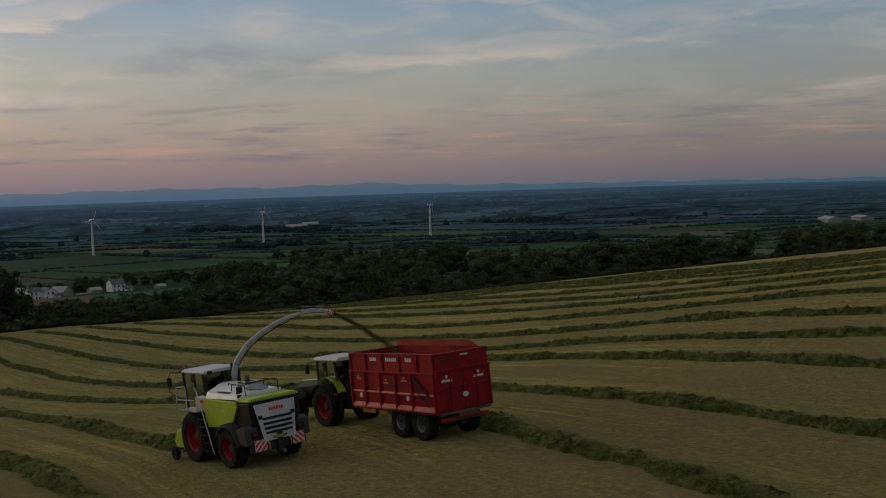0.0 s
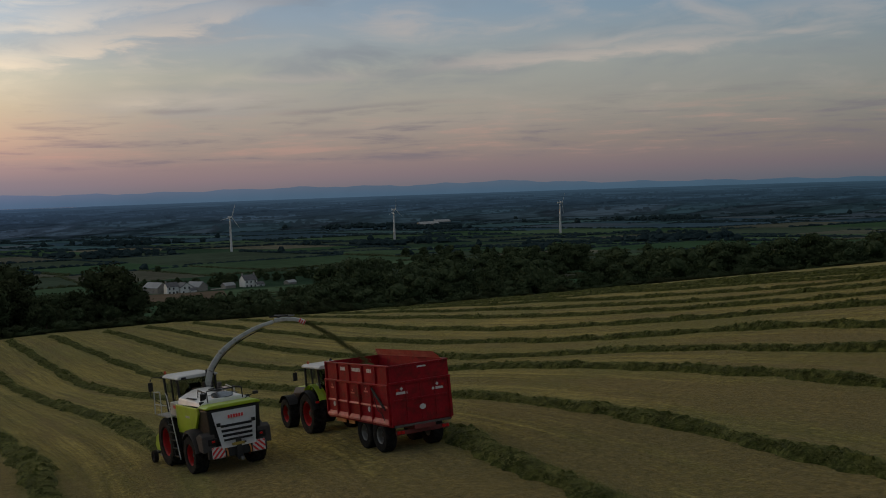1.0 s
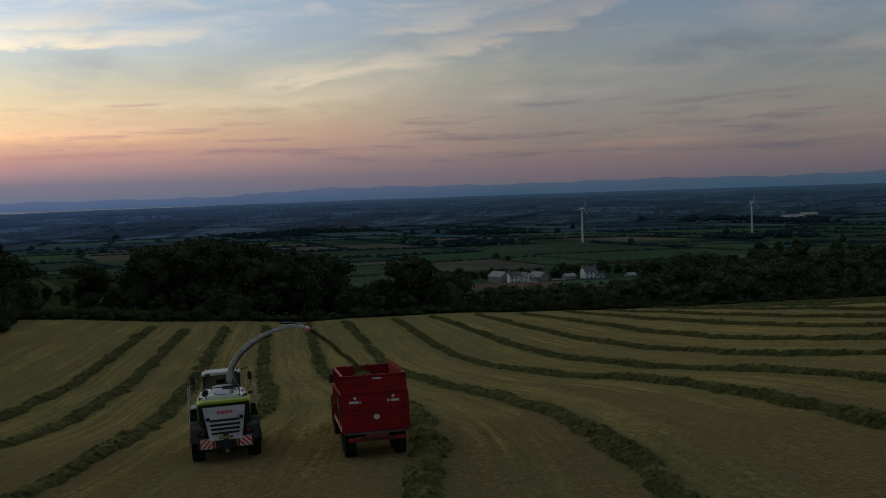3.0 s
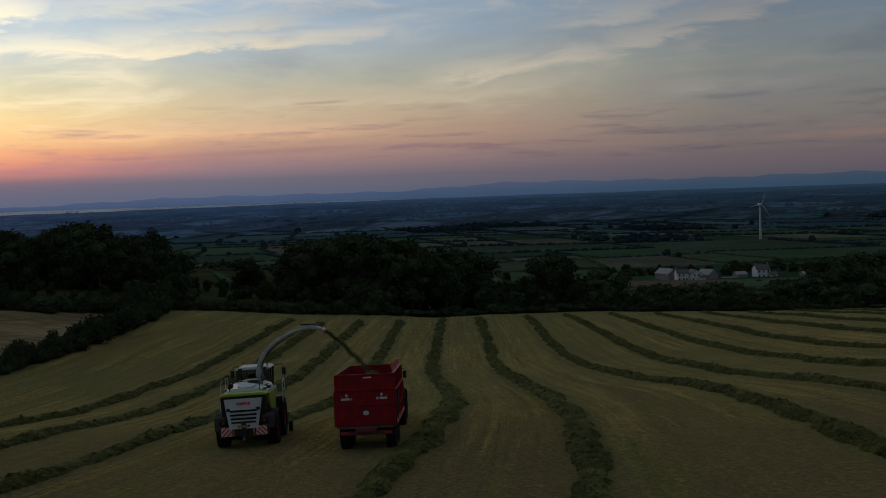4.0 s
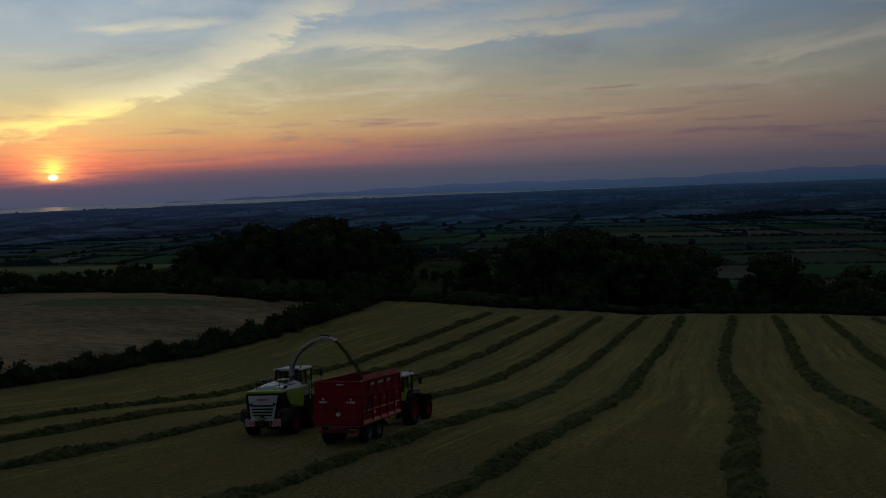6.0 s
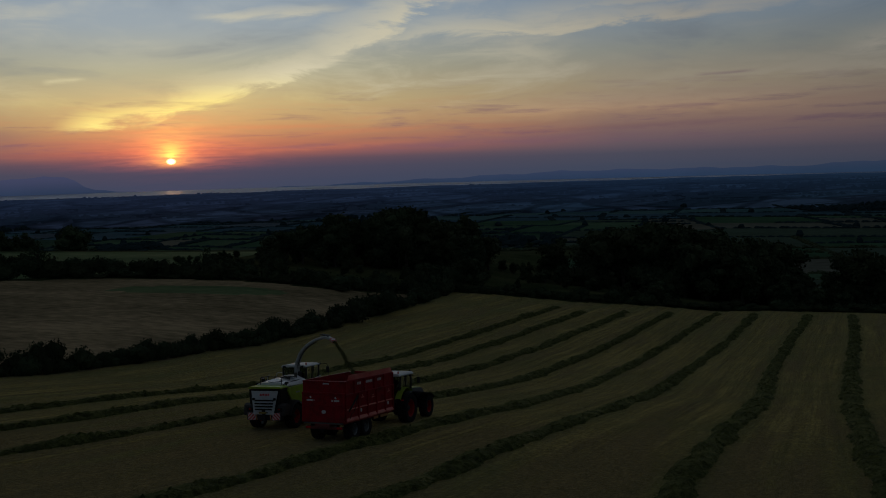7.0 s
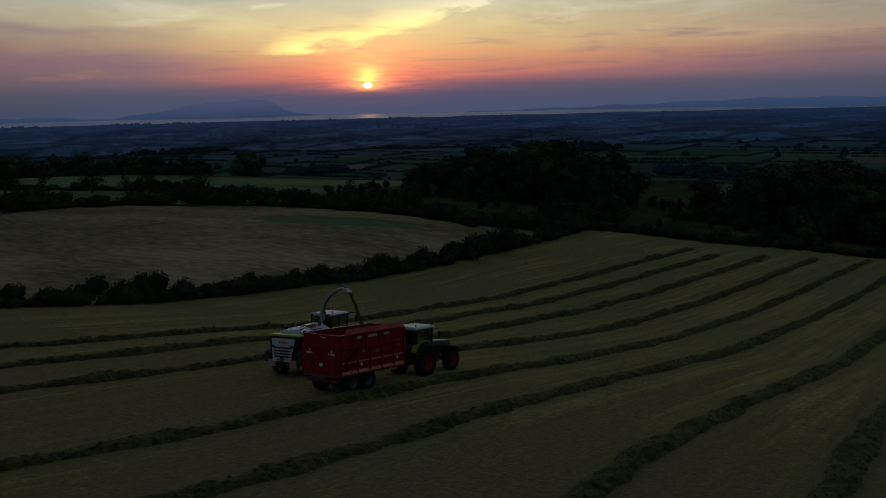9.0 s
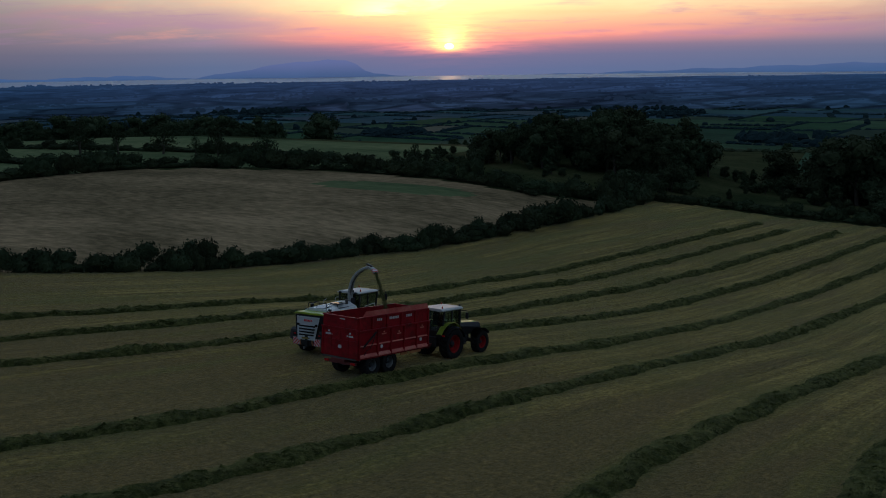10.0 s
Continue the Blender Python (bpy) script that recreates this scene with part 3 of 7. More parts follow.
HEDGE = [(-62, -14), (-53, 10), (-48, 22), (-44.5, 36), (-42, 50), (-40.5, 66), (-40, 84), (-41, 105), (-43.5, 127)]
HEDGE_B = [(-160, 40), (-152, 64), (-150, 95), (-140, 107), (-124, 114), (-106, 117), (-80, 114), (-57, 110), (-47, 117), (-43.5, 127)]


def hedge_x(y):
    return np.interp(y, [p[1] for p in HEDGE], [p[0] for p in HEDGE])


def graded(lo, hi, fine_lo, fine_hi, step):
    """Grid lines: even inside the fine stretch, growing outside."""
    out = list(np.arange(fine_lo, fine_hi + 0.01, step))
    s, v = step, fine_hi
    while v < hi:
        s *= 1.12
        v += s
        out.append(v)
    s, v = step, fine_lo
    while v > lo:
        s *= 1.12
        v -= s
        out.insert(0, v)
    return np.array(out)


def region(x, y):
    """Which cover grows at a place: 0 mown, 1 rough, 2 pale meadow, 3 green meadow."""
    hx = hedge_x(y)
    edge = np.interp(x, RIM_X, RIM_Y)
    reg = np.ones(np.shape(x), int)
    reg[(y < edge) & (x > hx)] = 0
    b_edge = np.interp(x, [-400, -160, -150, -140, -106, -80, -57, -47, -43], [60, 60, 94, 105, 115, 112, 108, 115, 126])
    reg[(x <= hx) & (y < b_edge) & (x > -152)] = 2
    r = np.hypot(x, y)
    reg[(x < -75) & (y >= b_edge + 3) & (r < 305) & (y < 184) & (x < -105 - (y - 120) * 0.15)] = 3
    reg[(reg == 2) & (((x + 77) / 17) ** 2 + ((y - 98) / 6) ** 2 < 1)] = 3
    return reg


def ground():
    """One sheet from the near slope to the far shore."""
    xs, ys = graded(-5200, 5200, -64, 112, 1.8), graded(-900, 5200, -30, 166, 1.8)
    gx, gy = np.meshgrid(xs, ys)
    gz = height(gx, gy)
    near = (np.abs(gx - 20) < 90) & (gy < 160) & (gy > -40)
    gz = gz + np.where(near, 0.05 * np.sin(gx * 0.31 + 1.3 * np.sin(gy * 0.07)) + 0.04 * np.sin(gy * 0.23 + gx * 0.11), 0)
    nx, ny = len(xs), len(ys)
    idx = np.arange(nx * ny).reshape(ny, nx)
    faces = np.stack([idx[:-1, :-1], idx[:-1, 1:], idx[1:, 1:], idx[1:, :-1]], -1).reshape(-1, 4)
    me = bpy.data.meshes.new("ground")
    me.from_pydata(np.stack([gx, gy, gz], -1).reshape(-1, 3).tolist(), [], faces.tolist())
    for n in ("stubble", "rough", "pale", "meadow"):
        me.materials.append(M[n])
    cx, cy = (gx[:-1, :-1] + gx[1:, 1:]) / 2, (gy[:-1, :-1] + gy[1:, 1:]) / 2
    me.polygons.foreach_set("material_index", region(cx, cy).reshape(-1).astype(np.int32))
    at = me.attributes.new("lane", "FLOAT", "POINT")
    at.data.foreach_set("value", lane_of(gx, gy).reshape(-1).astype(np.float32))
    me.shade_smooth()
    return tagged(new("ground", me), "mown grass slope falling to meadows and a wide dark plain", "ground", kind="structure")


ground()


def near_z(x, y):
    """Height of the mown ground with its gentle unevenness."""
    return height(x, y) + 0.05 * np.sin(x * 0.31 + 1.3 * np.sin(y * 0.07)) + 0.04 * np.sin(y * 0.23 + x * 0.11)


def windrow(pts, seed):
    """A raked swath of cut grass: a lumpy ridge with loose blades sticking out of it."""
    rng = np.random.default_rng(seed)
    y0, y1 = pts[-1][0], pts[0][0]
    near = y0 < 30
    ys = np.arange(y0, y1, 0.22 if near else 0.3)
    cx = swath_x(pts, ys)
    wander = np.cumsum(rng.normal(0, 0.05, len(ys)))
    wander -= np.convolve(wander, np.ones(60) / 60, "same")
    cx = cx + np.clip(wander, -0.22, 0.22)
    tx, ty = np.gradient(cx), np.gradient(ys)
    tl = np.hypot(tx, ty)
    nxv, nyv = ty / tl, -tx / tl
    lump = np.convolve(rng.normal(0, 1, len(ys) + 8), np.ones(9) / 3, "valid")[: len(ys)]
    half = 0.72 + 0.10 * lump
    high = 0.28 + 0.045 * lump + 0.025 * rng.normal(0, 1, len(ys))
    ends = np.minimum(1, np.minimum(np.arange(len(ys)), np.arange(len(ys))[::-1]) / 6)
    K = 11
    s = np.linspace(-1, 1, K)
    prof = (1 - np.abs(s) ** 2.2) ** 0.8
    px = cx[:, None] + nxv[:, None] * s * half[:, None] + rng.normal(0, 0.035, (len(ys), K))
    py = ys[:, None] + nyv[:, None] * s * half[:, None] + rng.normal(0, 0.04, (len(ys), K))
    pz = near_z(px, py) - 0.03 + prof * (high * ends)[:, None] * (1 + 0.24 * rng.normal(0, 1, (len(ys), K)))
    n = len(ys)
    verts = np.stack([px, py, pz], -1).reshape(-1, 3)
    idx = np.arange(n * K).reshape(n, K)
    quads = np.stack([idx[:-1, :-1], idx[:-1, 1:], idx[1:, 1:], idx[1:, :-1]], -1).reshape(-1, 4)
    # loose blades
    m = int((y1 - y0) * (620 if near else 110))
    by = rng.uniform(y0, y1, m)
    j = np.clip(np.searchsorted(ys, by), 0, n - 1)
    u = np.clip(rng.normal(0, 0.62, m), -1.7, 1.7)
    bx = cx[j] + nxv[j] * u * half[j]
    by = by + nyv[j] * u * half[j]
    bz = near_z(bx, by) + np.maximum(0, 1 - np.abs(u) ** 2.2) ** 0.8 * high[j] * ends[j] - 0.02
    ang, lng = rng.uniform(0, 6.283, m), rng.uniform(0.10, 0.30, m)
    wid, lift = rng.uniform(0.005, 0.016, m) * (1.0 if near else 1.7), rng.uniform(-0.02, 0.11, m)
    dx, dy = np.cos(ang) * lng, np.sin(ang) * lng
    a = np.stack([bx - dy * wid / lng, by + dx * wid / lng, bz], -1)
    b = np.stack([bx + dy * wid / lng, by - dx * wid / lng, bz], -1)
    c = np.stack([bx + dx, by + dy, bz + lift], -1)
    me = bpy.data.meshes.new("grass_windrow")
    me.from_pydata(verts.tolist(), [], quads.tolist())
    me.materials.append(M["swath"])
    row = tagged(new("grass_windrow", me), "long raked windrow of dark green cut grass on stubble", "windrow", "grass windrows")
    me = bpy.data.meshes.new("loose_grass")
    me.from_pydata(np.stack([a, b, c], 1).reshape(-1, 3).tolist(), [], np.arange(m * 3).reshape(m, 3).tolist())
    me.materials.append(M["blade"])
    new("loose_grass", me).parent = row


for i, s in enumerate(SWATHS):
    windrow(s, 40 + i)


def litter():
    """Loose stalks and missed tufts over the stubble between the windrows."""
    rng = np.random.default_rng(5)
    m = 130000
    x, y = rng.uniform(-45, 80, m), -32 + 140 * rng.power(0.8, m)
    ok = region(x, y) == 0
    x, y = x[ok], y[ok]
    m = len(x)
    z = near_z(x, y)
    ang, lng, wid = rng.uniform(0, 6.283, m), rng.uniform(0.05, 0.2, m), rng.uniform(0.008, 0.025, m)
    dx, dy = np.cos(ang), np.sin(ang)
    a = np.stack([x - dy * wid, y + dx * wid, z], -1)
    b = np.stack([x + dy * wid, y - dx * wid, z], -1)
    c = np.stack([x + dx * lng, y + dy * lng, z + rng.uniform(0.005, 0.045, m)], -1)
    me = bpy.data.meshes.new("stubble_stalks")
    me.from_pydata(np.stack([a, b, c], 1).reshape(-1, 3).tolist(), [], np.arange(m * 3).reshape(m, 3).tolist())
    me.materials.append(M["stalk"])
    tagged(new("stubble_stalks", me), "short dry grass stalks scattered over the mown field", "stubble", kind="stuff")


M["stalk"] = surface("dry_stalks", [(0.15, 0.125, 0.042), (0.25, 0.20, 0.07), (0.38, 0.30, 0.115)], 0.9, scale=1.5, fine=9, bump=0)
litter()


# ---- trees, hedges, the plain and what stands on it ----
def leaf_cloud(rng, lobes, count, size, droop=0.0):
    """Small leaf clumps over a set of lobes (x, y, z, rx, ry, rz), thick at the rim, with gaps."""
    w = np.array([l[3] * l[4] + l[4] * l[5] + l[3] * l[5] for l in lobes])
    pick = rng.choice(len(lobes), count, p=w / w.sum())
    L = np.array(lobes)[pick]
    d = rng.normal(0, 1, (count, 3))
    d /= np.linalg.norm(d, axis=1)[:, None]
    rad = rng.uniform(0.55, 1.06, count) ** 0.6 + rng.normal(0, 0.05, count)
    c = L[:, :3] + d * L[:, 3:] * rad[:, None]
    nrm = d + rng.normal(0, 0.6, (count, 3))
    nrm /= np.linalg.norm(nrm, axis=1)[:, None]
    up = rng.normal(0, 1, (count, 3))
    t = np.cross(nrm, up)
    t /= np.linalg.norm(t, axis=1)[:, None] + 1e-6
    b = np.cross(nrm, t)
    s = size * rng.uniform(0.5, 1.35, count)[:, None]
    bend = nrm * s * 0.3
    v = np.stack([c - t * s - bend, c - b * s * 0.7, c + t * s - bend, c + b * s * 0.8 + bend], 1)
    return v.reshape(-1, 3), np.arange(count * 4).reshape(count, 4)


def crown_mesh(rng, lobes, count, size, core):
    """Leaf clumps round a dim, lumpy inner mass of branches and leaves."""
    v, f = leaf_cloud(rng, lobes, count, size)
    bm = bmesh.new()
    for x, y, z, a, b, c in lobes:
        r = bmesh.ops.create_icosphere(bm, subdivisions=2, radius=1.0, matrix=Matrix.Translation((x, y, z)) @ Matrix.Diagonal((a * core, b * core, c * core, 1)))
        for q in r["verts"]:
            q.co += Vector(rng.normal(0, 0.10, 3)) * min(a, c)
    me = bpy.data.meshes.new("crown")
    base = [tuple(q.co) for q in bm.verts]
    bm.verts.index_update()
    bf = [[q.index for q in p.verts] for p in bm.faces]
    bm.free()
    n = len(base)
    me.from_pydata(base + v.tolist(), [], bf + (f + n).tolist())
    me.materials.append(M["leaf"])
    return me


def tree(seed, high, wide, count, size, bare=0.0):
    """A broad-leaved tree: tapered trunk, limbs, and a crown of many leaf clumps."""
    rng = np.random.default_rng(seed)
    root = thing("tree", Matrix(), "dark broad-leaved tree in full leaf on rough ground", "tree", "field trees")
    bm = bmesh.new()
    pipe_pts = [(0, 0, -0.4), (0.03 * wide, 0.01 * wide, high * 0.25), (-0.02 * wide, 0.03 * wide, high * 0.5)]
    for a, b, r0, r1 in ((0, 1, 0.035, 0.027), (1, 2, 0.027, 0.015)):
        rod(bm, pipe_pts[a], pipe_pts[b], high * r0, 8, high * r1)
    lobes = []
    for i in range(7 + int(rng.integers(0, 4))):
        an, ra = rng.uniform(0, 6.283), wide * 0.5 * rng.uniform(0.15, 0.72)
        z = high * rng.uniform(0.24, 0.84)
        s = wide * rng.uniform(0.17, 0.30) * (1.15 - 0.45 * z / high)
        lobes.append((math.cos(an) * ra, math.sin(an) * ra, z, s * rng.uniform(0.9, 1.2), s * rng.uniform(0.9, 1.2), s * rng.uniform(0.75, 1.0)))
        rod(bm, pipe_pts[1 + (i % 2)], lobes[-1][:3], high * 0.012, 6, high * 0.004)
    lobes.append((0, 0, high * 0.86, wide * 0.2, wide * 0.2, high * 0.14))
    lobes.append((0, 0, high * 0.58, wide * 0.3, wide * 0.3, high * 0.22))
    part("trunk", bm, "bark", root)
    ob = new("crown", crown_mesh(rng, lobes, count, size, 0.62 * (1 - bare)))
    ob.parent = root
    return root


def shrub_mesh(seed, count, size):
    rng = np.random.default_rng(seed)
    lobes = [(rng.uniform(-0.7, 0.7), rng.uniform(-0.35, 0.35), rng.uniform(0.3, 0.62), rng.uniform(0.4, 0.7), rng.uniform(0.35, 0.5), rng.uniform(0.3, 0.48)) for _ in range(6)]
    lobes += [(rng.uniform(-0.8, 0.8), 0, 0.25, 0.6, 0.45, 0.3) for _ in range(2)]
    me = crown_mesh(rng, lobes, count, size, 0.7)
    return me


def at_ground(x, y, turn=0.0, s=1.0, sz=None, sink=0.0):
    return Matrix.Translation((x, y, float(height(x, y)) - sink)) @ Matrix.Rotation(turn, 4, "Z") @ Matrix.Diagonal((s, s, sz or s, 1))


SHRUBS = [shrub_mesh(60 + i, 1100, 0.062) for i in range(5)]


def hedge(name, pts, step, high, wide, seed, label, wild=0.25, gaps=0.0):
    """A hedge of bushes grown together, each of its own size."""
    rng = np.random.default_rng(seed)
    root = thing(name, Matrix.Translation((*pts[0], float(height(*pts[0])))), label, "hedge", "field hedges")
    inv = root.matrix_world.inverted()
    for a, b in zip(pts, pts[1:]):
        n = max(1, round(math.hypot(b[0] - a[0], b[1] - a[1]) / step))
        for i in range(n):
            if rng.random() < gaps:
                continue
            f = (i + rng.uniform(0.2, 0.8)) / n
            x, y = a[0] + (b[0] - a[0]) * f + rng.normal(0, 0.25), a[1] + (b[1] - a[1]) * f + rng.normal(0, 0.25)
            h = high * (1 + wild * rng.normal()) if rng.random() > 0.08 else high * 1.5
            ob = new("shrub", SHRUBS[int(rng.integers(0, 5))])
            ob.parent = root
            turn = math.atan2(b[1] - a[1], b[0] - a[0]) + rng.normal(0, 0.2)
            ob.matrix_parent_inverse = inv
            ob.matrix_basis = Matrix.Translation((x, y, float(height(x, y)) - 0.1)) @ Matrix.Rotation(turn, 4, "Z") @ Matrix.Diagonal((step * rng.uniform(0.75, 1.05), wide * rng.uniform(0.8, 1.3), max(h, 0.4 * high), 1))
    return root


hedge("hedge", HEDGE, 2.4, 2.0, 1.6, 1, "dark overgrown hawthorn hedge along the mown field", 0.22)
hedge("hedge", HEDGE_B, 4.0, 3.0, 2.6, 2, "dark uneven hedge of bushes along the pale meadow", 0.35)
hedge("hedge", [(-43, 130), (-22, 140), (-6, 150), (8, 155), (24, 158), (40, 159), (60, 158)], 2.6, 1.7, 2.0, 3, "dark hedge at the foot of the mown field", 0.3)
hedge("hedge", [(60, 158), (80, 157), (110, 154), (150, 147), (190, 138), (240, 126)], 2.4, 1.2, 1.4, 4, "low scrubby hedge along the far edge of the field", 0.3, 0.2)
hedge("hedge", [(-152, 100), (-175, 96), (-200, 92), (-240, 88)], 4.5, 3.6, 3.0, 9, "dark bushy hedge beyond the hollow", 0.35)
hedge("hedge", [(-110, 128), (-140, 132), (-175, 136), (-210, 128), (-250, 118)], 4.5, 2.4, 2.2, 10, "tall dark hedge along the green meadow", 0.4)
for x, y, h, w, s in ((-40.4, 88, 3.7, 4.2, 0), (-40.6, 96, 2.6, 3.2, 1), (-41.5, 108, 2.4, 3.6, 2), (-40, 80, 2.9, 3.4, 3), (-40.2, 72, 2.5, 2.6, 4)):
    ob = tagged(new("bush", SHRUBS[s]), "rounded dark bush standing up from the hedge", "bush", "hedge bushes")
    ob.matrix_world = at_ground(x, y, s * 1.1, 1.0, 1.0, 0.1) @ Matrix.Diagonal((w * 0.75, w * 0.8, h * 1.1, 1))

TREES = [tree(10 + i, 10.0, w, 1500, 0.30) for i, w in enumerate((9.0, 8.0, 10.5, 7.0, 9.5, 6.0))]
LIGHT_TREES = [tree(30 + i, 10.0, w, 620, 0.26, 0.75) for i, w in enumerate((7.5, 6.5, 8.0))]
placed = 0


def plant(kinds, x, y, h, turn):
    """A tree of height h on the ground."""
    global placed
    src = kinds[placed % len(kinds)]
    placed += 1
    m = at_ground(x, y, turn, 1.0, 1.0, 0.3)
    ob = copy_thing(src, m)
    ob.scale = (h / 10.0 * random.uniform(0.9, 1.15), h / 10.0 * random.uniform(0.9, 1.15), h / 10.0)
    return ob


FAR_TREES = []


def grove(seed, n, x0, x1, y0, y1, top, ragged, peak=None, joined=False, least=2.0):
    """Trees over a stretch of land, tops set to match the skyline the camera sees, uneven by ragged; peak: (x, half
    width, drop) of a dome.
    """
    rng = np.random.default_rng(seed)
    for _ in range(n):
        x, y = rng.uniform(x0, x1), rng.uniform(y0, y1)
        z = float(height(x, y))
        h = top - ragged * rng.uniform(0, 1) - z
        if peak is not None:
            h -= peak[2] * ((x - peak[0]) / peak[1]) ** 2
        h = min(h, 17.0)
        # heights cut so the farm stays in sight from three camera positions
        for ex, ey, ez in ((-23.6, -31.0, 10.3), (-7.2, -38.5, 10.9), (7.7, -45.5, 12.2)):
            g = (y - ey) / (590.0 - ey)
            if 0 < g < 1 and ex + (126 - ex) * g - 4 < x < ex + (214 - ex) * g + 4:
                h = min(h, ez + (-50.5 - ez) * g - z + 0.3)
        if h < least:
            continue
        if joined:
            FAR_TREES.append((x, y, h, rng.uniform(0, 6.28)))
        else:
            plant(TREES, x, y, h, rng.uniform(0, 6.28))


random.seed(4)
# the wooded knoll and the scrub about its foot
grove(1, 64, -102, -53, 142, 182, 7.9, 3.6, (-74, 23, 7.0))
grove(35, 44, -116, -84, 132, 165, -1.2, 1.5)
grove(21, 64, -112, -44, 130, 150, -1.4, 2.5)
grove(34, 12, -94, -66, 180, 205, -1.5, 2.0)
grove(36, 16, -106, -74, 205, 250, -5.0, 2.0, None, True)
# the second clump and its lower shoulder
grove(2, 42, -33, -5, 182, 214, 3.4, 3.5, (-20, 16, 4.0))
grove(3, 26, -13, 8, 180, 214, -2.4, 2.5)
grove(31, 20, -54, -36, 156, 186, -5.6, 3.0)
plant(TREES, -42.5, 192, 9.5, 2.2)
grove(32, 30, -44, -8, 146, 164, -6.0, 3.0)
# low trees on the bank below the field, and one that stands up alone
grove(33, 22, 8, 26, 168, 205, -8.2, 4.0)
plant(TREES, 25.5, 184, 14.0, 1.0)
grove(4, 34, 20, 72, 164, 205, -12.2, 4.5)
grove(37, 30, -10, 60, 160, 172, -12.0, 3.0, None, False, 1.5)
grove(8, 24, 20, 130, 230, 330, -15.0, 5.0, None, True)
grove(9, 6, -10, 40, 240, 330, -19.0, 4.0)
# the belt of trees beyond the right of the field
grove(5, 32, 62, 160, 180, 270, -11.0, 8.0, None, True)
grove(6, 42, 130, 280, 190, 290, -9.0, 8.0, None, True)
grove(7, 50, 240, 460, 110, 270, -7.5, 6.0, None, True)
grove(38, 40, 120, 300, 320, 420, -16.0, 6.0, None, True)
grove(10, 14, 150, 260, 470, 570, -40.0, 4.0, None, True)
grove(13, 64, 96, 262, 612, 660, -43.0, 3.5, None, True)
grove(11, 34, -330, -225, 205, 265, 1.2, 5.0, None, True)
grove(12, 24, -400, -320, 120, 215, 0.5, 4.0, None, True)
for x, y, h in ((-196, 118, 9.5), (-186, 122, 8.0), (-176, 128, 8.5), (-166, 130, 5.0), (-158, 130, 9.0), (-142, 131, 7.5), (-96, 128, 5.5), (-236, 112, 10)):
    plant(LIGHT_TREES, x, y, h, x)


def blob_stuff(name, rows, material, label, category):
    """Many small bushes or far trees as one mesh; rows: x, y, z, width, height."""
    rng = np.random.default_rng(77)
    rows = np.array(rows)
    n = len(rows)
    ring = 6
    ang = np.arange(ring) * 6.2832 / ring
    v = np.zeros((n, 3 * ring + 1, 3))
    for lvl, (zf, rf) in enumerate(((0.0, 0.8), (0.5, 1.0), (0.88, 0.6))):
        rr = rows[:, 3:4] * 0.5 * rf * rng.uniform(0.7, 1.25, (n, ring))
        aa = ang[None] + rng.uniform(-0.3, 0.3, (n, ring))
        v[:, lvl * ring:(lvl + 1) * ring, 0] = rows[:, 0:1] + np.cos(aa) * rr
        v[:, lvl * ring:(lvl + 1) * ring, 1] = rows[:, 1:2] + np.sin(aa) * rr
        v[:, lvl * ring:(lvl + 1) * ring, 2] = rows[:, 2:3] - 0.3 + rows[:, 4:5] * (zf * rng.uniform(0.8, 1.2, (n, ring)))
    v[:, -1, 0:2] = rows[:, 0:2] + rng.normal(0, 0.12, (n, 2)) * rows[:, 3:4]
    v[:, -1, 2] = rows[:, 2] + rows[:, 4]
    f = []
    for j in range(ring):
        k = (j + 1) % ring
        f += [(j, k, ring + k), (j, ring + k, ring + j), (ring + j, ring + k, 2 * ring + k), (ring + j, 2 * ring + k, 2 * ring + j), (2 * ring + j, 2 * ring + k, 3 * ring)]
    f = np.array(f)
    faces = (np.arange(n)[:, None, None] * (3 * ring + 1) + f[None]).reshape(-1, 3)
    me = bpy.data.meshes.new(name)
    me.from_pydata(v.reshape(-1, 3).tolist(), [], faces.tolist())
    me.materials.append(M[material])
    return tagged(new(name, me), label, category, kind="stuff")


def leafy_stuff(name, rows, material, label, category):
    """Hedgerow bushes as clumps of leaves round a dim core, in one mesh; rows: x, y, z, width, height."""
    rng = np.random.default_rng(78)
    rows = np.array(rows)
    per = 46
    n = len(rows)
    d = rng.normal(0, 1, (n, per, 3))
    d /= np.linalg.norm(d, axis=2)[:, :, None]
    half = np.stack([rows[:, 3] * 0.55, rows[:, 3] * 0.5, rows[:, 4] * 0.5], -1)
    c = np.stack([rows[:, 0], rows[:, 1], rows[:, 2] + rows[:, 4] * 0.42], -1)[:, None] + d * half[:, None] * rng.uniform(0.45, 1.1, (n, per, 1))
    size = np.minimum(rows[:, 3], rows[:, 4])[:, None, None, None] * 0.15
    tri = c[:, :, None] + rng.normal(0, 1, (n, per, 3, 3)) * size
    tri[..., 2] = np.maximum(tri[..., 2], rows[:, 2][:, None, None] - 0.3)
    me = bpy.data.meshes.new(name)
    me.from_pydata(tri.reshape(-1, 3).tolist(), [], np.arange(n * per * 3).reshape(-1, 3).tolist())
    me.materials.append(M[material])
    return tagged(new(name, me), label, category, kind="stuff")


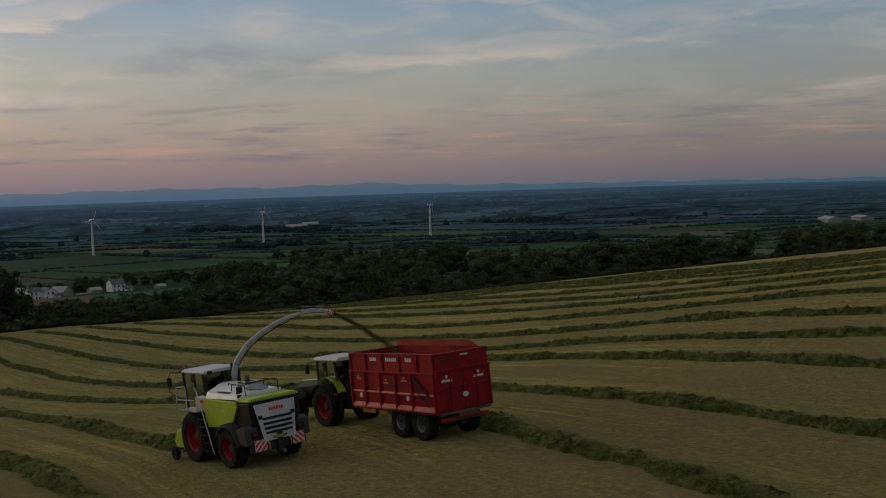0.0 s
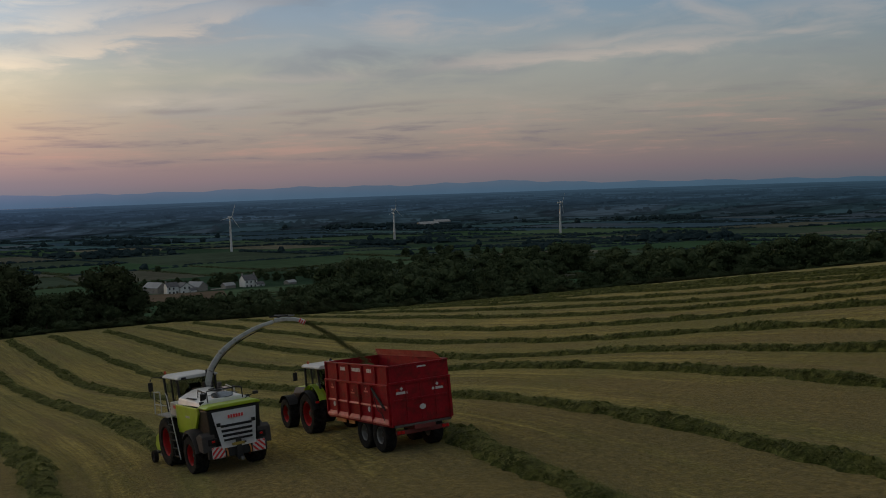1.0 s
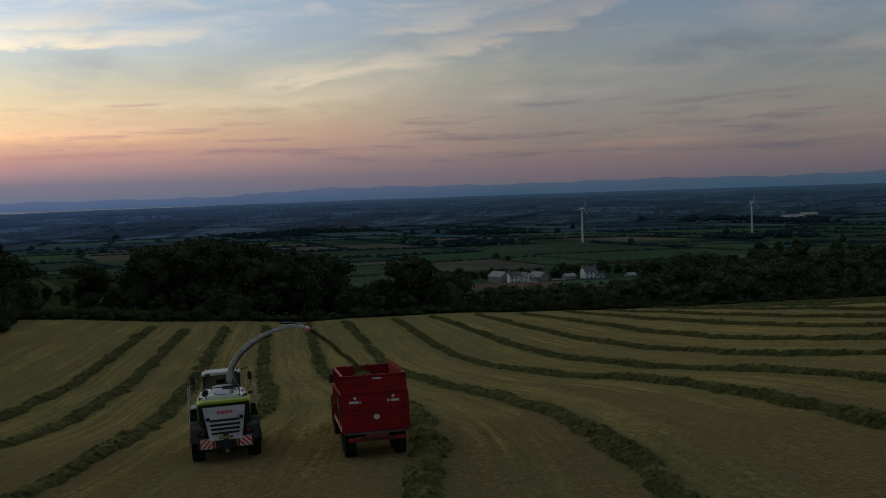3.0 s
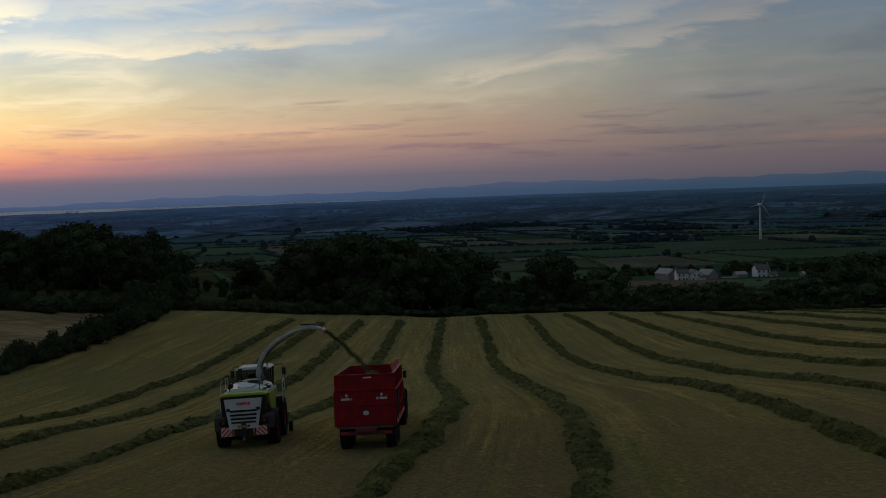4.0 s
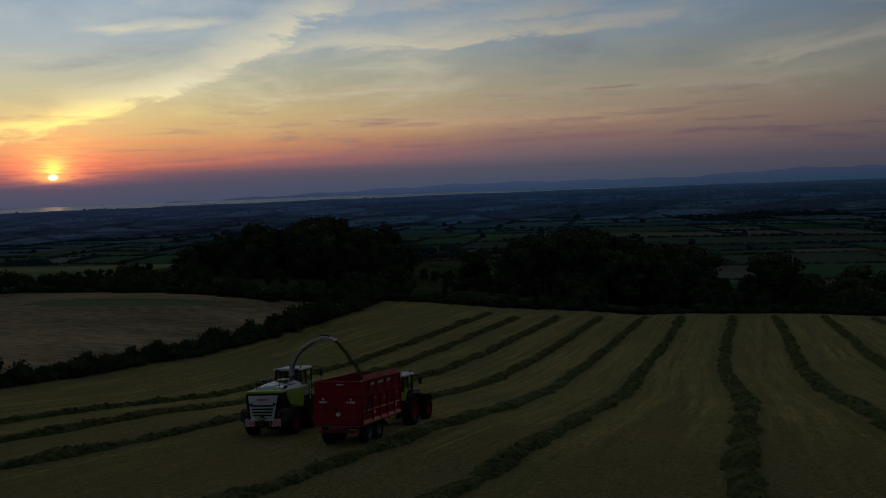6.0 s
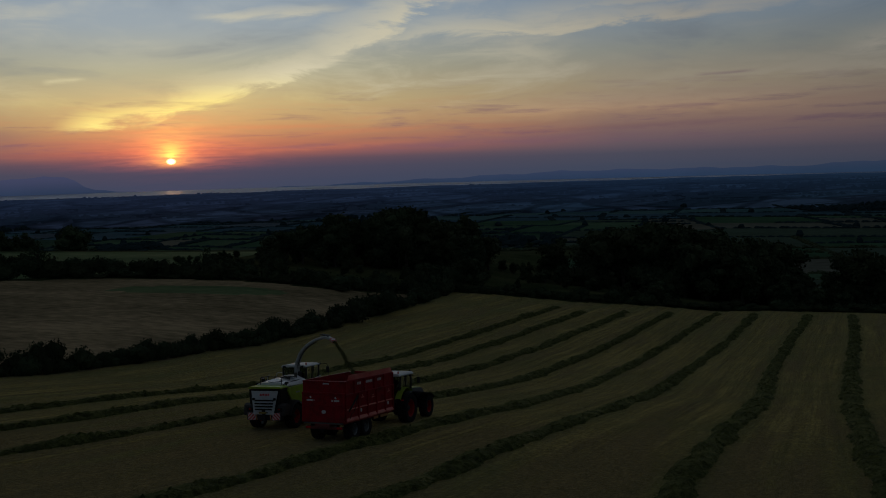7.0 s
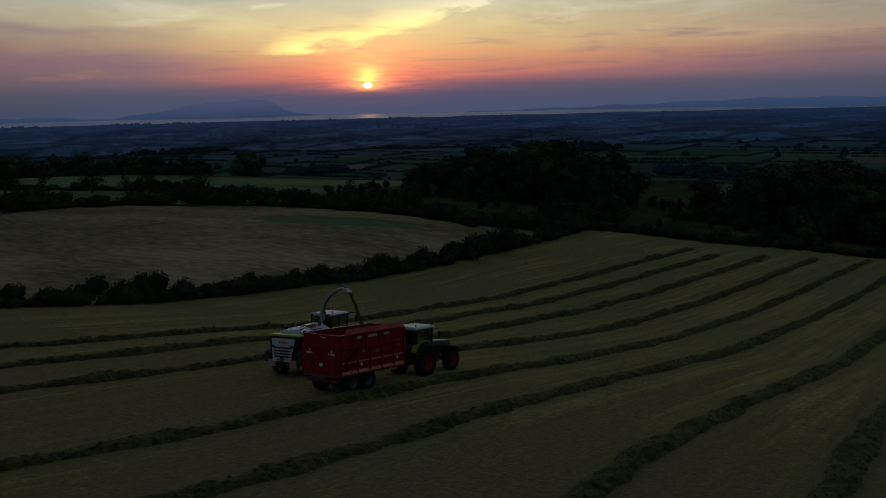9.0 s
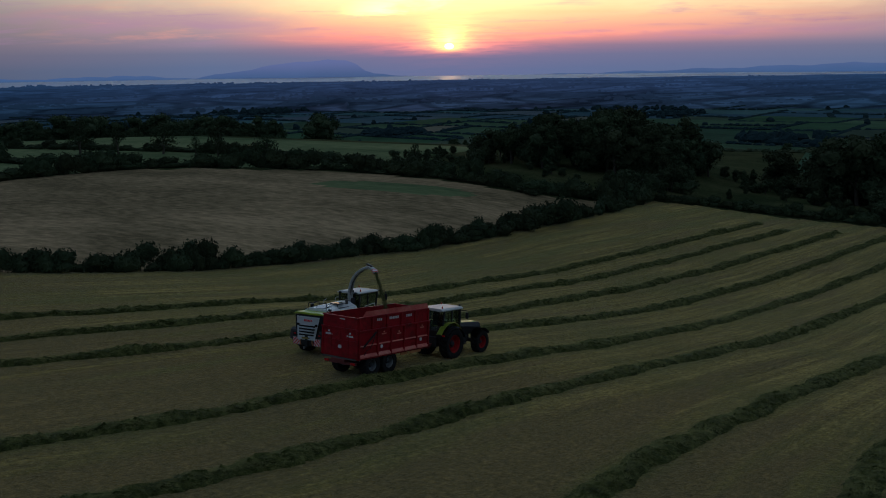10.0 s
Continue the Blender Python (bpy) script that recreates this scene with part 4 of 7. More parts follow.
FIELD_COLOURS = [(0.042, 0.080, 0.042), (0.054, 0.090, 0.050), (0.066, 0.104, 0.058), (0.095, 0.098, 0.074), (0.035, 0.064, 0.039), (0.12, 0.115, 0.084), (0.054, 0.076, 0.052)]
M["tilled"] = surface("tilled_earth", [(0.085, 0.066, 0.048), (0.12, 0.094, 0.068), (0.15, 0.118, 0.086)], 0.95, scale=0.03, fine=9, bump=0, stretch=(0.3, 2, 1), spec=0.001)
for i, c in enumerate(FIELD_COLOURS):
    M["far_field_%d" % i] = surface("pasture_%d" % i, [tuple(v * 0.8 for v in c), c, tuple(v * 1.2 for v in c)], 0.95, scale=0.012, fine=8, bump=0, tight=0.5, spec=0.001)


# farthest pastures: blue haze is put into their base colours
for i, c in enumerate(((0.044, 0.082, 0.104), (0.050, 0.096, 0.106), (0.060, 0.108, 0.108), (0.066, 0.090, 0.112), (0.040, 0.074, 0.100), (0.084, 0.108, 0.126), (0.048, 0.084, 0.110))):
    M["hazed_field_%d" % i] = surface("hazed_pasture_%d" % i, [tuple(v * 0.8 for v in c), c, tuple(v * 1.2 for v in c)], 0.95, scale=0.008, fine=8, bump=0, tight=0.5, spec=0.001)
# far hedges and copses carry a blue haze tint in the base colour
M["hazed_leaf"] = surface("hazed_woods", [(0.018, 0.032, 0.036), (0.030, 0.048, 0.052)], 0.95, scale=0.02, bump=0, spec=0.001)


def split(rng, quad, out):
    """Cuts a quad of land into fields."""
    q = np.array(quad)
    c = q.mean(0)
    dist = math.hypot(*c)
    target = 62 + dist * 0.036
    a, b = np.linalg.norm(q[1] - q[0]) + np.linalg.norm(q[2] - q[3]), np.linalg.norm(q[3] - q[0]) + np.linalg.norm(q[2] - q[1])
    a, b = a / 2, b / 2
    if max(a, b) < target * rng.uniform(0.8, 1.9):
        out.append(q)
        return
    f, g = rng.uniform(0.36, 0.64, 2)
    g = f + (g - f) * 0.6
    if a > b:
        p, r = q[0] + (q[1] - q[0]) * f, q[3] + (q[2] - q[3]) * g
        split(rng, [q[0], p, r, q[3]], out), split(rng, [p, q[1], q[2], r], out)
    else:
        p, r = q[0] + (q[3] - q[0]) * f, q[1] + (q[2] - q[1]) * g
        split(rng, [q[0], q[1], r, p], out), split(rng, [p, r, q[2], q[3]], out)


def plain():
    """Hedged pastures, woods and scattered trees out to the shore."""
    rng = np.random.default_rng(12)
    cells = []
    split(rng, [(-4600, 180), (5600, -300), (4400, 4500), (-3900, 3800)], cells)
    verts, faces, mats, rows, rows_far, near_cells = [], [], [], [], [], []
    for q in cells:
        c = q.mean(0)
        r, az = math.hypot(*c), math.degrees(math.atan2(-c[0], c[1]))
        if r < 255 or r > 1640 or abs(az) > 78 or (c[0] < -40 and r < 430):
            continue
        kind = rng.choice(8, p=[0.2, 0.2, 0.12, 0.12, 0.13, 0.05, 0.12, 0.06])
        far = r > 900
        if r < 430 and kind in (3, 5):
            kind = 4
        n = 5
        if not far:
            near_cells.append((q, min(kind, 6)))
        base = len(verts)
        for i in range(n if far else 0):
            for j in range(n):
                u, w = i / (n - 1), j / (n - 1)
                p = (q[0] * (1 - u) + q[1] * u) * (1 - w) + (q[3] * (1 - u) + q[2] * u) * w
                verts.append((p[0], p[1], float(height(*p)) + 0.5))
        for i in range(n - 1 if far else 0):
            for j in range(n - 1):
                faces.append((base + i * n + j, base + (i + 1) * n + j, base + (i + 1) * n + j + 1, base + i * n + j + 1))
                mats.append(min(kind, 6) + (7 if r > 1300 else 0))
        if kind == 7 and not far and r > 420 and not (60 < c[0] < 300 and c[1] < 720):
            for _ in range(14):
                u, w = rng.uniform(0, 1, 2)
                p = (q[0] * (1 - u) + q[1] * u) * (1 - w) + (q[3] * (1 - u) + q[2] * u) * w
                FAR_TREES.append((p[0], p[1], rng.uniform(6, 10), rng.uniform(0, 6.28)))
        if kind == 7:
            for _ in range(int(30 + rng.uniform(0, 40)) if far else 0):
                u, w = rng.uniform(0, 1, 2)
                p = (q[0] * (1 - u) + q[1] * u) * (1 - w) + (q[3] * (1 - u) + q[2] * u) * w
                rows_far.append((p[0], p[1], float(height(*p)), rng.uniform(7, 13), rng.uniform(4.5, 8)))
        for a, b in ((q[0], q[1]), (q[1], q[2])):
            if rng.random() < (0.2 if far else 0.08):
                continue
            lng = np.linalg.norm(b - a)
            step = 2.4 + r * 0.0024
            high = rng.uniform(1.2, 2.4) * (1.25 if far else 1.0)
            for i in range(int(lng / step)):
                if rng.random() < 0.06:
                    continue
                p = a + (b - a) * (i + rng.uniform(0, 1)) * step / lng
                if 95 < p[0] < 250 and 480 < p[1] < 625:
                    continue
                big = rng.random() < (0.02 if far else 0.012)
                if big and not far:
                    FAR_TREES.append((p[0], p[1], rng.uniform(4, 8), rng.uniform(0, 6.28)))
                    continue
                (rows_far if far else rows).append((p[0], p[1], float(height(*p)), rng.uniform(6, 10) if big else step * 1.5, rng.uniform(4, 8) if big else high * rng.uniform(0.75, 1.25)))
    me = bpy.data.meshes.new("pasture")
    me.from_pydata(verts, [], faces)
    for i in range(7):
        me.materials.append(M["far_field_%d" % i])
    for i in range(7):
        me.materials.append(M["hazed_field_%d" % i])
    me.polygons.foreach_set("material_index", np.array(mats, np.int32))
    root = tagged(new("ground_pastures", me), "patchwork of green and brown pastures on the plain, farthest ones tinted haze blue", "ground", kind="structure")
    for q, kind in near_cells:
        n = 6
        vs, fs = [], []
        for i in range(n):
            for j in range(n):
                u, w = i / (n - 1), j / (n - 1)
                p = (q[0] * (1 - u) + q[1] * u) * (1 - w) + (q[3] * (1 - u) + q[2] * u) * w
                vs.append((p[0], p[1], float(height(*p)) + 0.5))
        for i in range(n - 1):
            for j in range(n - 1):
                fs.append((i * n + j, (i + 1) * n + j, (i + 1) * n + j + 1, i * n + j + 1))
        pm = bpy.data.meshes.new("pasture")
        pm.from_pydata(vs, [], fs)
        pm.materials.append(M["far_field_%d" % kind])
        new("pasture", pm).parent = root
    for quad, material in (([(52, 508), (124, 424), (164, 566), (70, 612)], "tilled"), ([(124, 424), (170, 396), (236, 548), (164, 566)], "far_field_2")):
        q = np.array(quad, float)
        vs = [(q[0] * (1 - i / 7) + q[1] * i / 7) * (1 - j / 7) + (q[3] * (1 - i / 7) + q[2] * i / 7) * j / 7 for i in range(8) for j in range(8)]
        pm = bpy.data.meshes.new("pasture")
        pm.from_pydata([(*p, float(height(*p)) + 0.9) for p in vs], [], [(i * 8 + j, i * 8 + 8 + j, i * 8 + 9 + j, i * 8 + j + 1) for i in range(7) for j in range(7)])
        pm.materials.append(M[material])
        new("pasture", pm).parent = root
    blob_stuff("hedge_wood", rows, "leaf", "dense twiggy inside of the hedgerows across the plain", "hedgerow")
    leafy_stuff("hedgerows", rows, "leaf", "dark hedgerows, copses and single trees across the plain", "hedgerow")
    blob_stuff("far_hedgerows", rows_far, "hazed_leaf", "hedgerows and woods far across the plain, tinted blue for haze", "hedgerow")


plain()


def woodland():
    """The farther trees grown together into one belt: trunks and crowns of leaf clumps."""
    rng = np.random.default_rng(8)
    src = TREES[:4]
    vs, fs, base = [], [], 0
    for i, (x, y, h, turn) in enumerate(FAR_TREES):
        me = next(c for c in src[i % 4].children if c.name.startswith("crown")).data
        co = np.empty(len(me.vertices) * 3)
        me.vertices.foreach_get("co", co)
        co = co.reshape(-1, 3) * (h / 10.0 * rng.uniform(0.95, 1.2), h / 10.0 * rng.uniform(0.95, 1.2), h / 10.0)
        ca, sa = math.cos(turn), math.sin(turn)
        co = np.stack([co[:, 0] * ca - co[:, 1] * sa + x, co[:, 0] * sa + co[:, 1] * ca + y, co[:, 2] + float(height(x, y)) - 0.6], -1)
        vs.append(co)
        tot = np.empty(len(me.loops), np.int32)
        me.loops.foreach_get("vertex_index", tot)
        n3 = sum(1 for p in me.polygons if len(p.vertices) == 3)
        fs += (tot[:n3 * 3].reshape(-1, 3) + base).tolist() + (tot[n3 * 3:].reshape(-1, 4) + base).tolist()
        base += len(co)
    me = bpy.data.meshes.new("woodland")
    me.from_pydata(np.concatenate(vs).tolist(), [], fs)
    me.materials.append(M["leaf"])
    tagged(new("woodland", me), "dark belt of broad-leaved trees along the slope", "woodland", kind="stuff")


woodland()
for src in TREES + LIGHT_TREES:
    for o in (src, *src.children_recursive):
        bpy.data.objects.remove(o)


def ring_strip(name, az, radii, levels, material, label, category):
    """A band through several distances, bearing by bearing."""
    a, n, k = np.radians(az), len(az), len(radii)
    v = [(-math.sin(a[i]) * r[i], math.cos(a[i]) * r[i], z[i]) for i in range(n) for r, z in zip(radii, levels)]
    f = [(i * k + j, i * k + j + 1, i * k + k + j + 1, i * k + k + j) for i in range(n - 1) for j in range(k - 1)]
    me = bpy.data.meshes.new(name)
    me.from_pydata(v, [], f)
    me.materials.append(M[material])
    return tagged(new(name, me), label, category, kind="structure")


def far_haze():
    """Blue distance: hills across the water, given a glow of their own for the haze before them, more so towards the
    sun.
    """
    m = bpy.data.materials.new("hazy_hills")
    m.use_nodes = True
    k = Nodes(m.node_tree)
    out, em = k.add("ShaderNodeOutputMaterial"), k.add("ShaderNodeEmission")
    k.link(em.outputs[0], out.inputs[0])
    co, sp = k.add("ShaderNodeTexCoord"), k.add("ShaderNodeSeparateXYZ")
    k.link(co.outputs["Object"], sp.inputs[0])
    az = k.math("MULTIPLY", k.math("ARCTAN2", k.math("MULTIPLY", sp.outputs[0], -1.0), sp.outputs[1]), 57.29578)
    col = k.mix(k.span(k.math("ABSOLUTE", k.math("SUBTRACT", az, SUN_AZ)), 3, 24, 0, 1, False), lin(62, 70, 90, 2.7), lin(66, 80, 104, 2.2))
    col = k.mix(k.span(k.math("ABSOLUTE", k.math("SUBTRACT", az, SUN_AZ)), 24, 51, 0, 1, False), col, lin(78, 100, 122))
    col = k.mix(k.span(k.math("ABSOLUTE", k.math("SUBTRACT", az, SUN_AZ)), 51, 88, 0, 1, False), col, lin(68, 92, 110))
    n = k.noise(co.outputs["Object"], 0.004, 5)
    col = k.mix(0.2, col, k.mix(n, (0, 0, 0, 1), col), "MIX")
    # tops paled towards the sky colour, as through haze
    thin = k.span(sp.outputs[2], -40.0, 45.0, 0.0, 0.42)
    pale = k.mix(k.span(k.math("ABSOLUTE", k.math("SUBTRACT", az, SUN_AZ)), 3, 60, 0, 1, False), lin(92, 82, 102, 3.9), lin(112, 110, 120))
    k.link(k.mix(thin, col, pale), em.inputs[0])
    return m


def far_plain(name, shade=None):
    """The last of the plain: haze light is put into its emission, over faint field strips and woods, melting into the
    hills.
    """
    m = bpy.data.materials.new(name)
    m.use_nodes = True
    k = Nodes(m.node_tree)
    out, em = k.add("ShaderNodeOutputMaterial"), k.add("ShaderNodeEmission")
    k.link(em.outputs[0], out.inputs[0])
    co, sp = k.add("ShaderNodeTexCoord"), k.add("ShaderNodeSeparateXYZ")
    k.link(co.outputs["Object"], sp.inputs[0])
    X, Y, Z = sp.outputs
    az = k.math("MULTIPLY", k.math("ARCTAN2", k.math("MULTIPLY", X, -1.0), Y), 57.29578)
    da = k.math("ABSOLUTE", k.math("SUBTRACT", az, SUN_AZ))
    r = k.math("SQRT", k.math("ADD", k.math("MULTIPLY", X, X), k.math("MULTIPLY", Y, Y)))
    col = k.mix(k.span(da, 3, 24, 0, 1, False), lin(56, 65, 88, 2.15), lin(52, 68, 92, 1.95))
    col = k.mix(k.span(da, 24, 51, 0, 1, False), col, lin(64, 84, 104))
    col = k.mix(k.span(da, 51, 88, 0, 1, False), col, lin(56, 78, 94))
    warp = k.math("MULTIPLY", k.math("SUBTRACT", k.noise(co.outputs["Object"], 0.003, 3.0), 0.5), 260.0)
    place = k.vec(k.math("ADD", k.math("MULTIPLY", az, 52.0), k.math("MULTIPLY", r, 0.25)), k.math("ADD", k.math("MULTIPLY", r, 0.62), warp), 0.0)

    def cells(scale, feature):
        n = k.add("ShaderNodeTexVoronoi")
        n.feature = feature
        k.link(place, n.inputs["Vector"])
        n.inputs["Scale"].default_value = scale
        return n.outputs[0]
    field = k.add("ShaderNodeSeparateXYZ")
    k.link(k.add("ShaderNodeTexVoronoi").outputs["Color"], field.inputs[0])
    v = field.inputs[0].links[0].from_node
    k.link(place, v.inputs["Vector"])
    v.inputs["Scale"].default_value = 0.0048
    hedge_line = k.span(cells(0.0048, "DISTANCE_TO_EDGE"), 0.03, 0.12, 0.5, 1.0)
    small_line = k.span(cells(0.009, "DISTANCE_TO_EDGE"), 0.03, 0.14, 0.72, 1.0)
    woods = k.noise(place, 0.0028, 6.0, 0.66)
    tone = k.math("MULTIPLY", k.math("MULTIPLY", k.span(field.outputs[0], 0.3, 1.0, 0.85, 1.18), k.math("MULTIPLY", hedge_line, small_line)), k.span(woods, 0.42, 0.52, 0.55, 1.05))
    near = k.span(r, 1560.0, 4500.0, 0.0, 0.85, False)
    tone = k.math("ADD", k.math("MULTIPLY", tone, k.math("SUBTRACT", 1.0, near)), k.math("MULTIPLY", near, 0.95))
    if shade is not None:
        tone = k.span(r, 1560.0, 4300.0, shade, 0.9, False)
    # glow grows with distance, standing in for haze
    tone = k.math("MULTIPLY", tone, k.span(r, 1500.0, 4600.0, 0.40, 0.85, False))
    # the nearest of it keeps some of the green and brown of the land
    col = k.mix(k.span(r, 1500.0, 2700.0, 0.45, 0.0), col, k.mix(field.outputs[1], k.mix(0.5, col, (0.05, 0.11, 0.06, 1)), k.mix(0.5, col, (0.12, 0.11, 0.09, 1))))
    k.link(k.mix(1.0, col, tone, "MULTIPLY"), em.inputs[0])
    return m


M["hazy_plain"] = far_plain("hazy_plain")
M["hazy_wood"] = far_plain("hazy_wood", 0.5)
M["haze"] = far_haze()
az = np.arange(-88, 95.1, 0.5)
rng = np.random.default_rng(3)
inner = np.interp(az, [-22, -5, 3, 8, 20, 36, 60, 95], [4740, 4660, 4480, 4250, 3740, 3460, 3420, 3420]) + 60 * np.sin(az * 0.9) + 40 * np.sin(az * 2.3)
edge = np.where(az > -10, inner + 30, 4790.0)


def shore(x, y):
    """Height of the far plain, lifted towards the estuary by bearing to fit the camera's view."""
    r, b = np.hypot(x, y), np.degrees(np.arctan2(-x, y))
    return height(x, y) + np.interp(b, [-10, 3, 22], [3.0, 5.0, 10.0]) * smooth(1900.0, 3300.0, r)


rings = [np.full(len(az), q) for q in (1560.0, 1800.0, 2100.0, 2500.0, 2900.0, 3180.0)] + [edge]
ring_strip("backdrop_plain", az, rings, [shore(-np.sin(np.radians(az)) * r, np.cos(np.radians(az)) * r) + (0.7 if r[0] < 1600 else 1.5) for r in rings], "hazy_plain", "far plain of faint fields and woods glowing haze blue", "plain")


def hazed_woods():
    """Hedgerows, copses and roadside trees on the far plain, low, with haze light in their emission."""
    rng = np.random.default_rng(27)
    rows = []
    for _ in range(760):
        r, b = 1640 + 1760 * rng.power(1.3), rng.uniform(-70, 68)
        cx, cy = -math.sin(math.radians(b)) * r, math.cos(math.radians(b)) * r
        copse = rng.random() < 0.16
        turn = math.radians(b) + rng.normal(0, 0.35) + (1.2 if rng.random() < 0.25 else 0.0)
        lng, deep = (rng.uniform(40, 150), rng.uniform(15, 50)) if copse else (rng.uniform(60, 330), 4.0)
        n = int(lng / (9.0 if copse else 7.0))
        for i in range(n):
            u, w = (rng.uniform(-0.5, 0.5) if copse else (i / n - 0.5)) * lng, rng.normal(0, 0.5) * deep
            if not copse and rng.random() < 0.12:
                continue
            x, y = cx + math.cos(turn) * u - math.sin(turn) * w, cy + math.sin(turn) * u + math.cos(turn) * w
            tall = rng.uniform(4.5, 9.0) if copse else (rng.uniform(3.5, 7.0) if rng.random() < 0.12 else rng.uniform(1.3, 2.8))
            rows.append((x, y, float(shore(x, y)) + 0.4, rng.uniform(9, 14) if copse else rng.uniform(8, 12), tall))
    blob_stuff("hazy_woods", rows, "hazy_wood", "blue-dark hedges and woods glowing faintly for evening haze", "hedgerow")


hazed_woods()
sel = az > -10
# water level varies with bearing, to put the waterline where the camera sees it
level = np.interp(az[sel], [-10, 3, 22], [-41.0, -39.0, -34.0])
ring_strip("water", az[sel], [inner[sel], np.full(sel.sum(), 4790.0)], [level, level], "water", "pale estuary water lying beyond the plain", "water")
sel = (az > 8) & (az < 30)
level = np.interp(az[sel], [3, 22], [-38.6, -33.6])
ring_strip("water_bar", az[sel], [inner[sel] + 330 + 50 * np.sin(az[sel]), inner[sel] + 420 + 50 * np.sin(az[sel] * 1.3)], [level, level], "sand", "dark mud bank in the shallow estuary", "ground")
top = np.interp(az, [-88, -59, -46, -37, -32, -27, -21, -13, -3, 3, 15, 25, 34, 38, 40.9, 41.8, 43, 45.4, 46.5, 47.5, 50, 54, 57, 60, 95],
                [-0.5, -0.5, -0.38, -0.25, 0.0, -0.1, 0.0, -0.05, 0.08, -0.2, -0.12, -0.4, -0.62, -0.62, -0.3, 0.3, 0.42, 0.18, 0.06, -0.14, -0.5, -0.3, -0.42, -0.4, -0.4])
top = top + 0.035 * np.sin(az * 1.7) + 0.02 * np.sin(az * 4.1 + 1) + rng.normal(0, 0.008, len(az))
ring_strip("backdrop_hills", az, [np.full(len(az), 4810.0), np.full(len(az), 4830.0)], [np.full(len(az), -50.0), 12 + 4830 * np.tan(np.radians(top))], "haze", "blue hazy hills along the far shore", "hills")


def turbine(x, y, hub, turn, spin, blade):
    """A wind turbine on a tapered white tower."""
    z = float(height(x, y))
    t = thing("wind_turbine", Matrix.Translation((x, y, z)) @ Matrix.Rotation(turn, 4, "Z"), "white three-bladed wind turbine standing among pastures", "wind turbine", "wind turbines")
    part("tower", rod(bmesh.new(), (0, 0, -1), (0, 0, hub), 1.3, 16, 0.75), "mast", t)
    part("nacelle", boxed((0, 0.5, hub + 0.6), (1.8, 5.0, 1.8), 0.3), "mast", t)
    rot = part("hub", rod(bmesh.new(), (0, -2.2, hub + 0.6), (0, -3.6, hub + 0.6), 0.9, 12, 0.35), "mast", t)
    for i in range(3):
        a = spin + i * 2.0944
        bm = bmesh.new()
        d = Vector((math.sin(a), 0, math.cos(a)))
        u = Vector((math.cos(a), 0, -math.sin(a)))
        c = Vector((0, -2.9, hub + 0.6))
        sec = [(0.0, 0.35, 0.35), (0.18, 0.75, 0.22), (0.6, 0.42, 0.12), (1.0, 0.1, 0.04)]
        rings = [[bm.verts.new(c + d * blade * s + u * w * su + Vector((0, h * sv, 0))) for su, sv in ((-0.6, 0), (0, 1), (1, 0), (0, -1))] for s, w, h in sec]
        for p, q in zip(rings, rings[1:]):
            for j in range(4):
                bm.faces.new((p[j], p[(j + 1) % 4], q[(j + 1) % 4], q[j]))
        bm.faces.new(rings[-1])
        bmesh.ops.recalc_face_normals(bm, faces=bm.faces[:])
        part("blade", bm, "mast", rot)


turbine(314, 1027, 35.5, 0.35, 2.45, 15)
turbine(516, 1054, 35.0, 0.5, 0.1, 15)
turbine(700, 985, 36.0, 0.6, 0.75, 15)


def house(x, y, w, d, h, turn, wall, roof, ridge, label, windows=(), chimneys=(), ends=()):
    """A gabled building: walls, pitched roof with eaves, windows with panes and sills, chimneys."""
    t = thing("house" if windows or ends else "barn", Matrix.Translation((x, y, float(height(x, y)) - 0.3)) @ Matrix.Rotation(turn, 4, "Z"), label, "house" if windows or ends else "barn", "farm buildings")
    bm = bmesh.new()
    prism(bm, [(-d / 2, 0), (d / 2, 0), (d / 2, h), (0, h + ridge), (-d / 2, h)], "x", -w / 2, w / 2)
    part("wall", bm, wall, t)
    bm = bmesh.new()
    o, th = 0.35, 0.22
    k = ridge / (d / 2)
    prism(bm, [(-d / 2 - o, h - k * o), (0, h + ridge), (d / 2 + o, h - k * o), (d / 2 + o, h - k * o + th), (0, h + ridge + th), (-d / 2 - o, h - k * o + th)], "x", -w / 2 - 0.25, w / 2 + 0.25)
    rf = part("roof", bm, roof, t)
    for cx in chimneys:
        part("chimney", boxed((cx, 0, h + ridge + 0.5), (0.9, 0.7, 1.5), 0.05), "wall_stone", rf)
    for wx, wz in windows:
        win = part("window", boxed((wx, -d / 2 - 0.02, wz), (1.15, 0.12, 1.35), 0.02), "white", t)
        part("pane", boxed((wx, -d / 2 - 0.08, wz), (0.95, 0.04, 1.15), 0.01), "pane", win)
        part("sill", boxed((wx, -d / 2 - 0.12, wz - 0.75), (1.35, 0.22, 0.1), 0.01), "wall_stone", win)
    for wy, wz in ends:
        win = part("window", boxed((w / 2 + 0.02, wy, wz), (0.12, 1.15, 1.35), 0.02), "white", t)
        part("pane", boxed((w / 2 + 0.08, wy, wz), (0.04, 0.95, 1.15), 0.01), "pane", win)
        part("sill", boxed((w / 2 + 0.12, wy, wz - 0.75), (0.22, 1.35, 0.1), 0.01), "wall_stone", win)
    return t


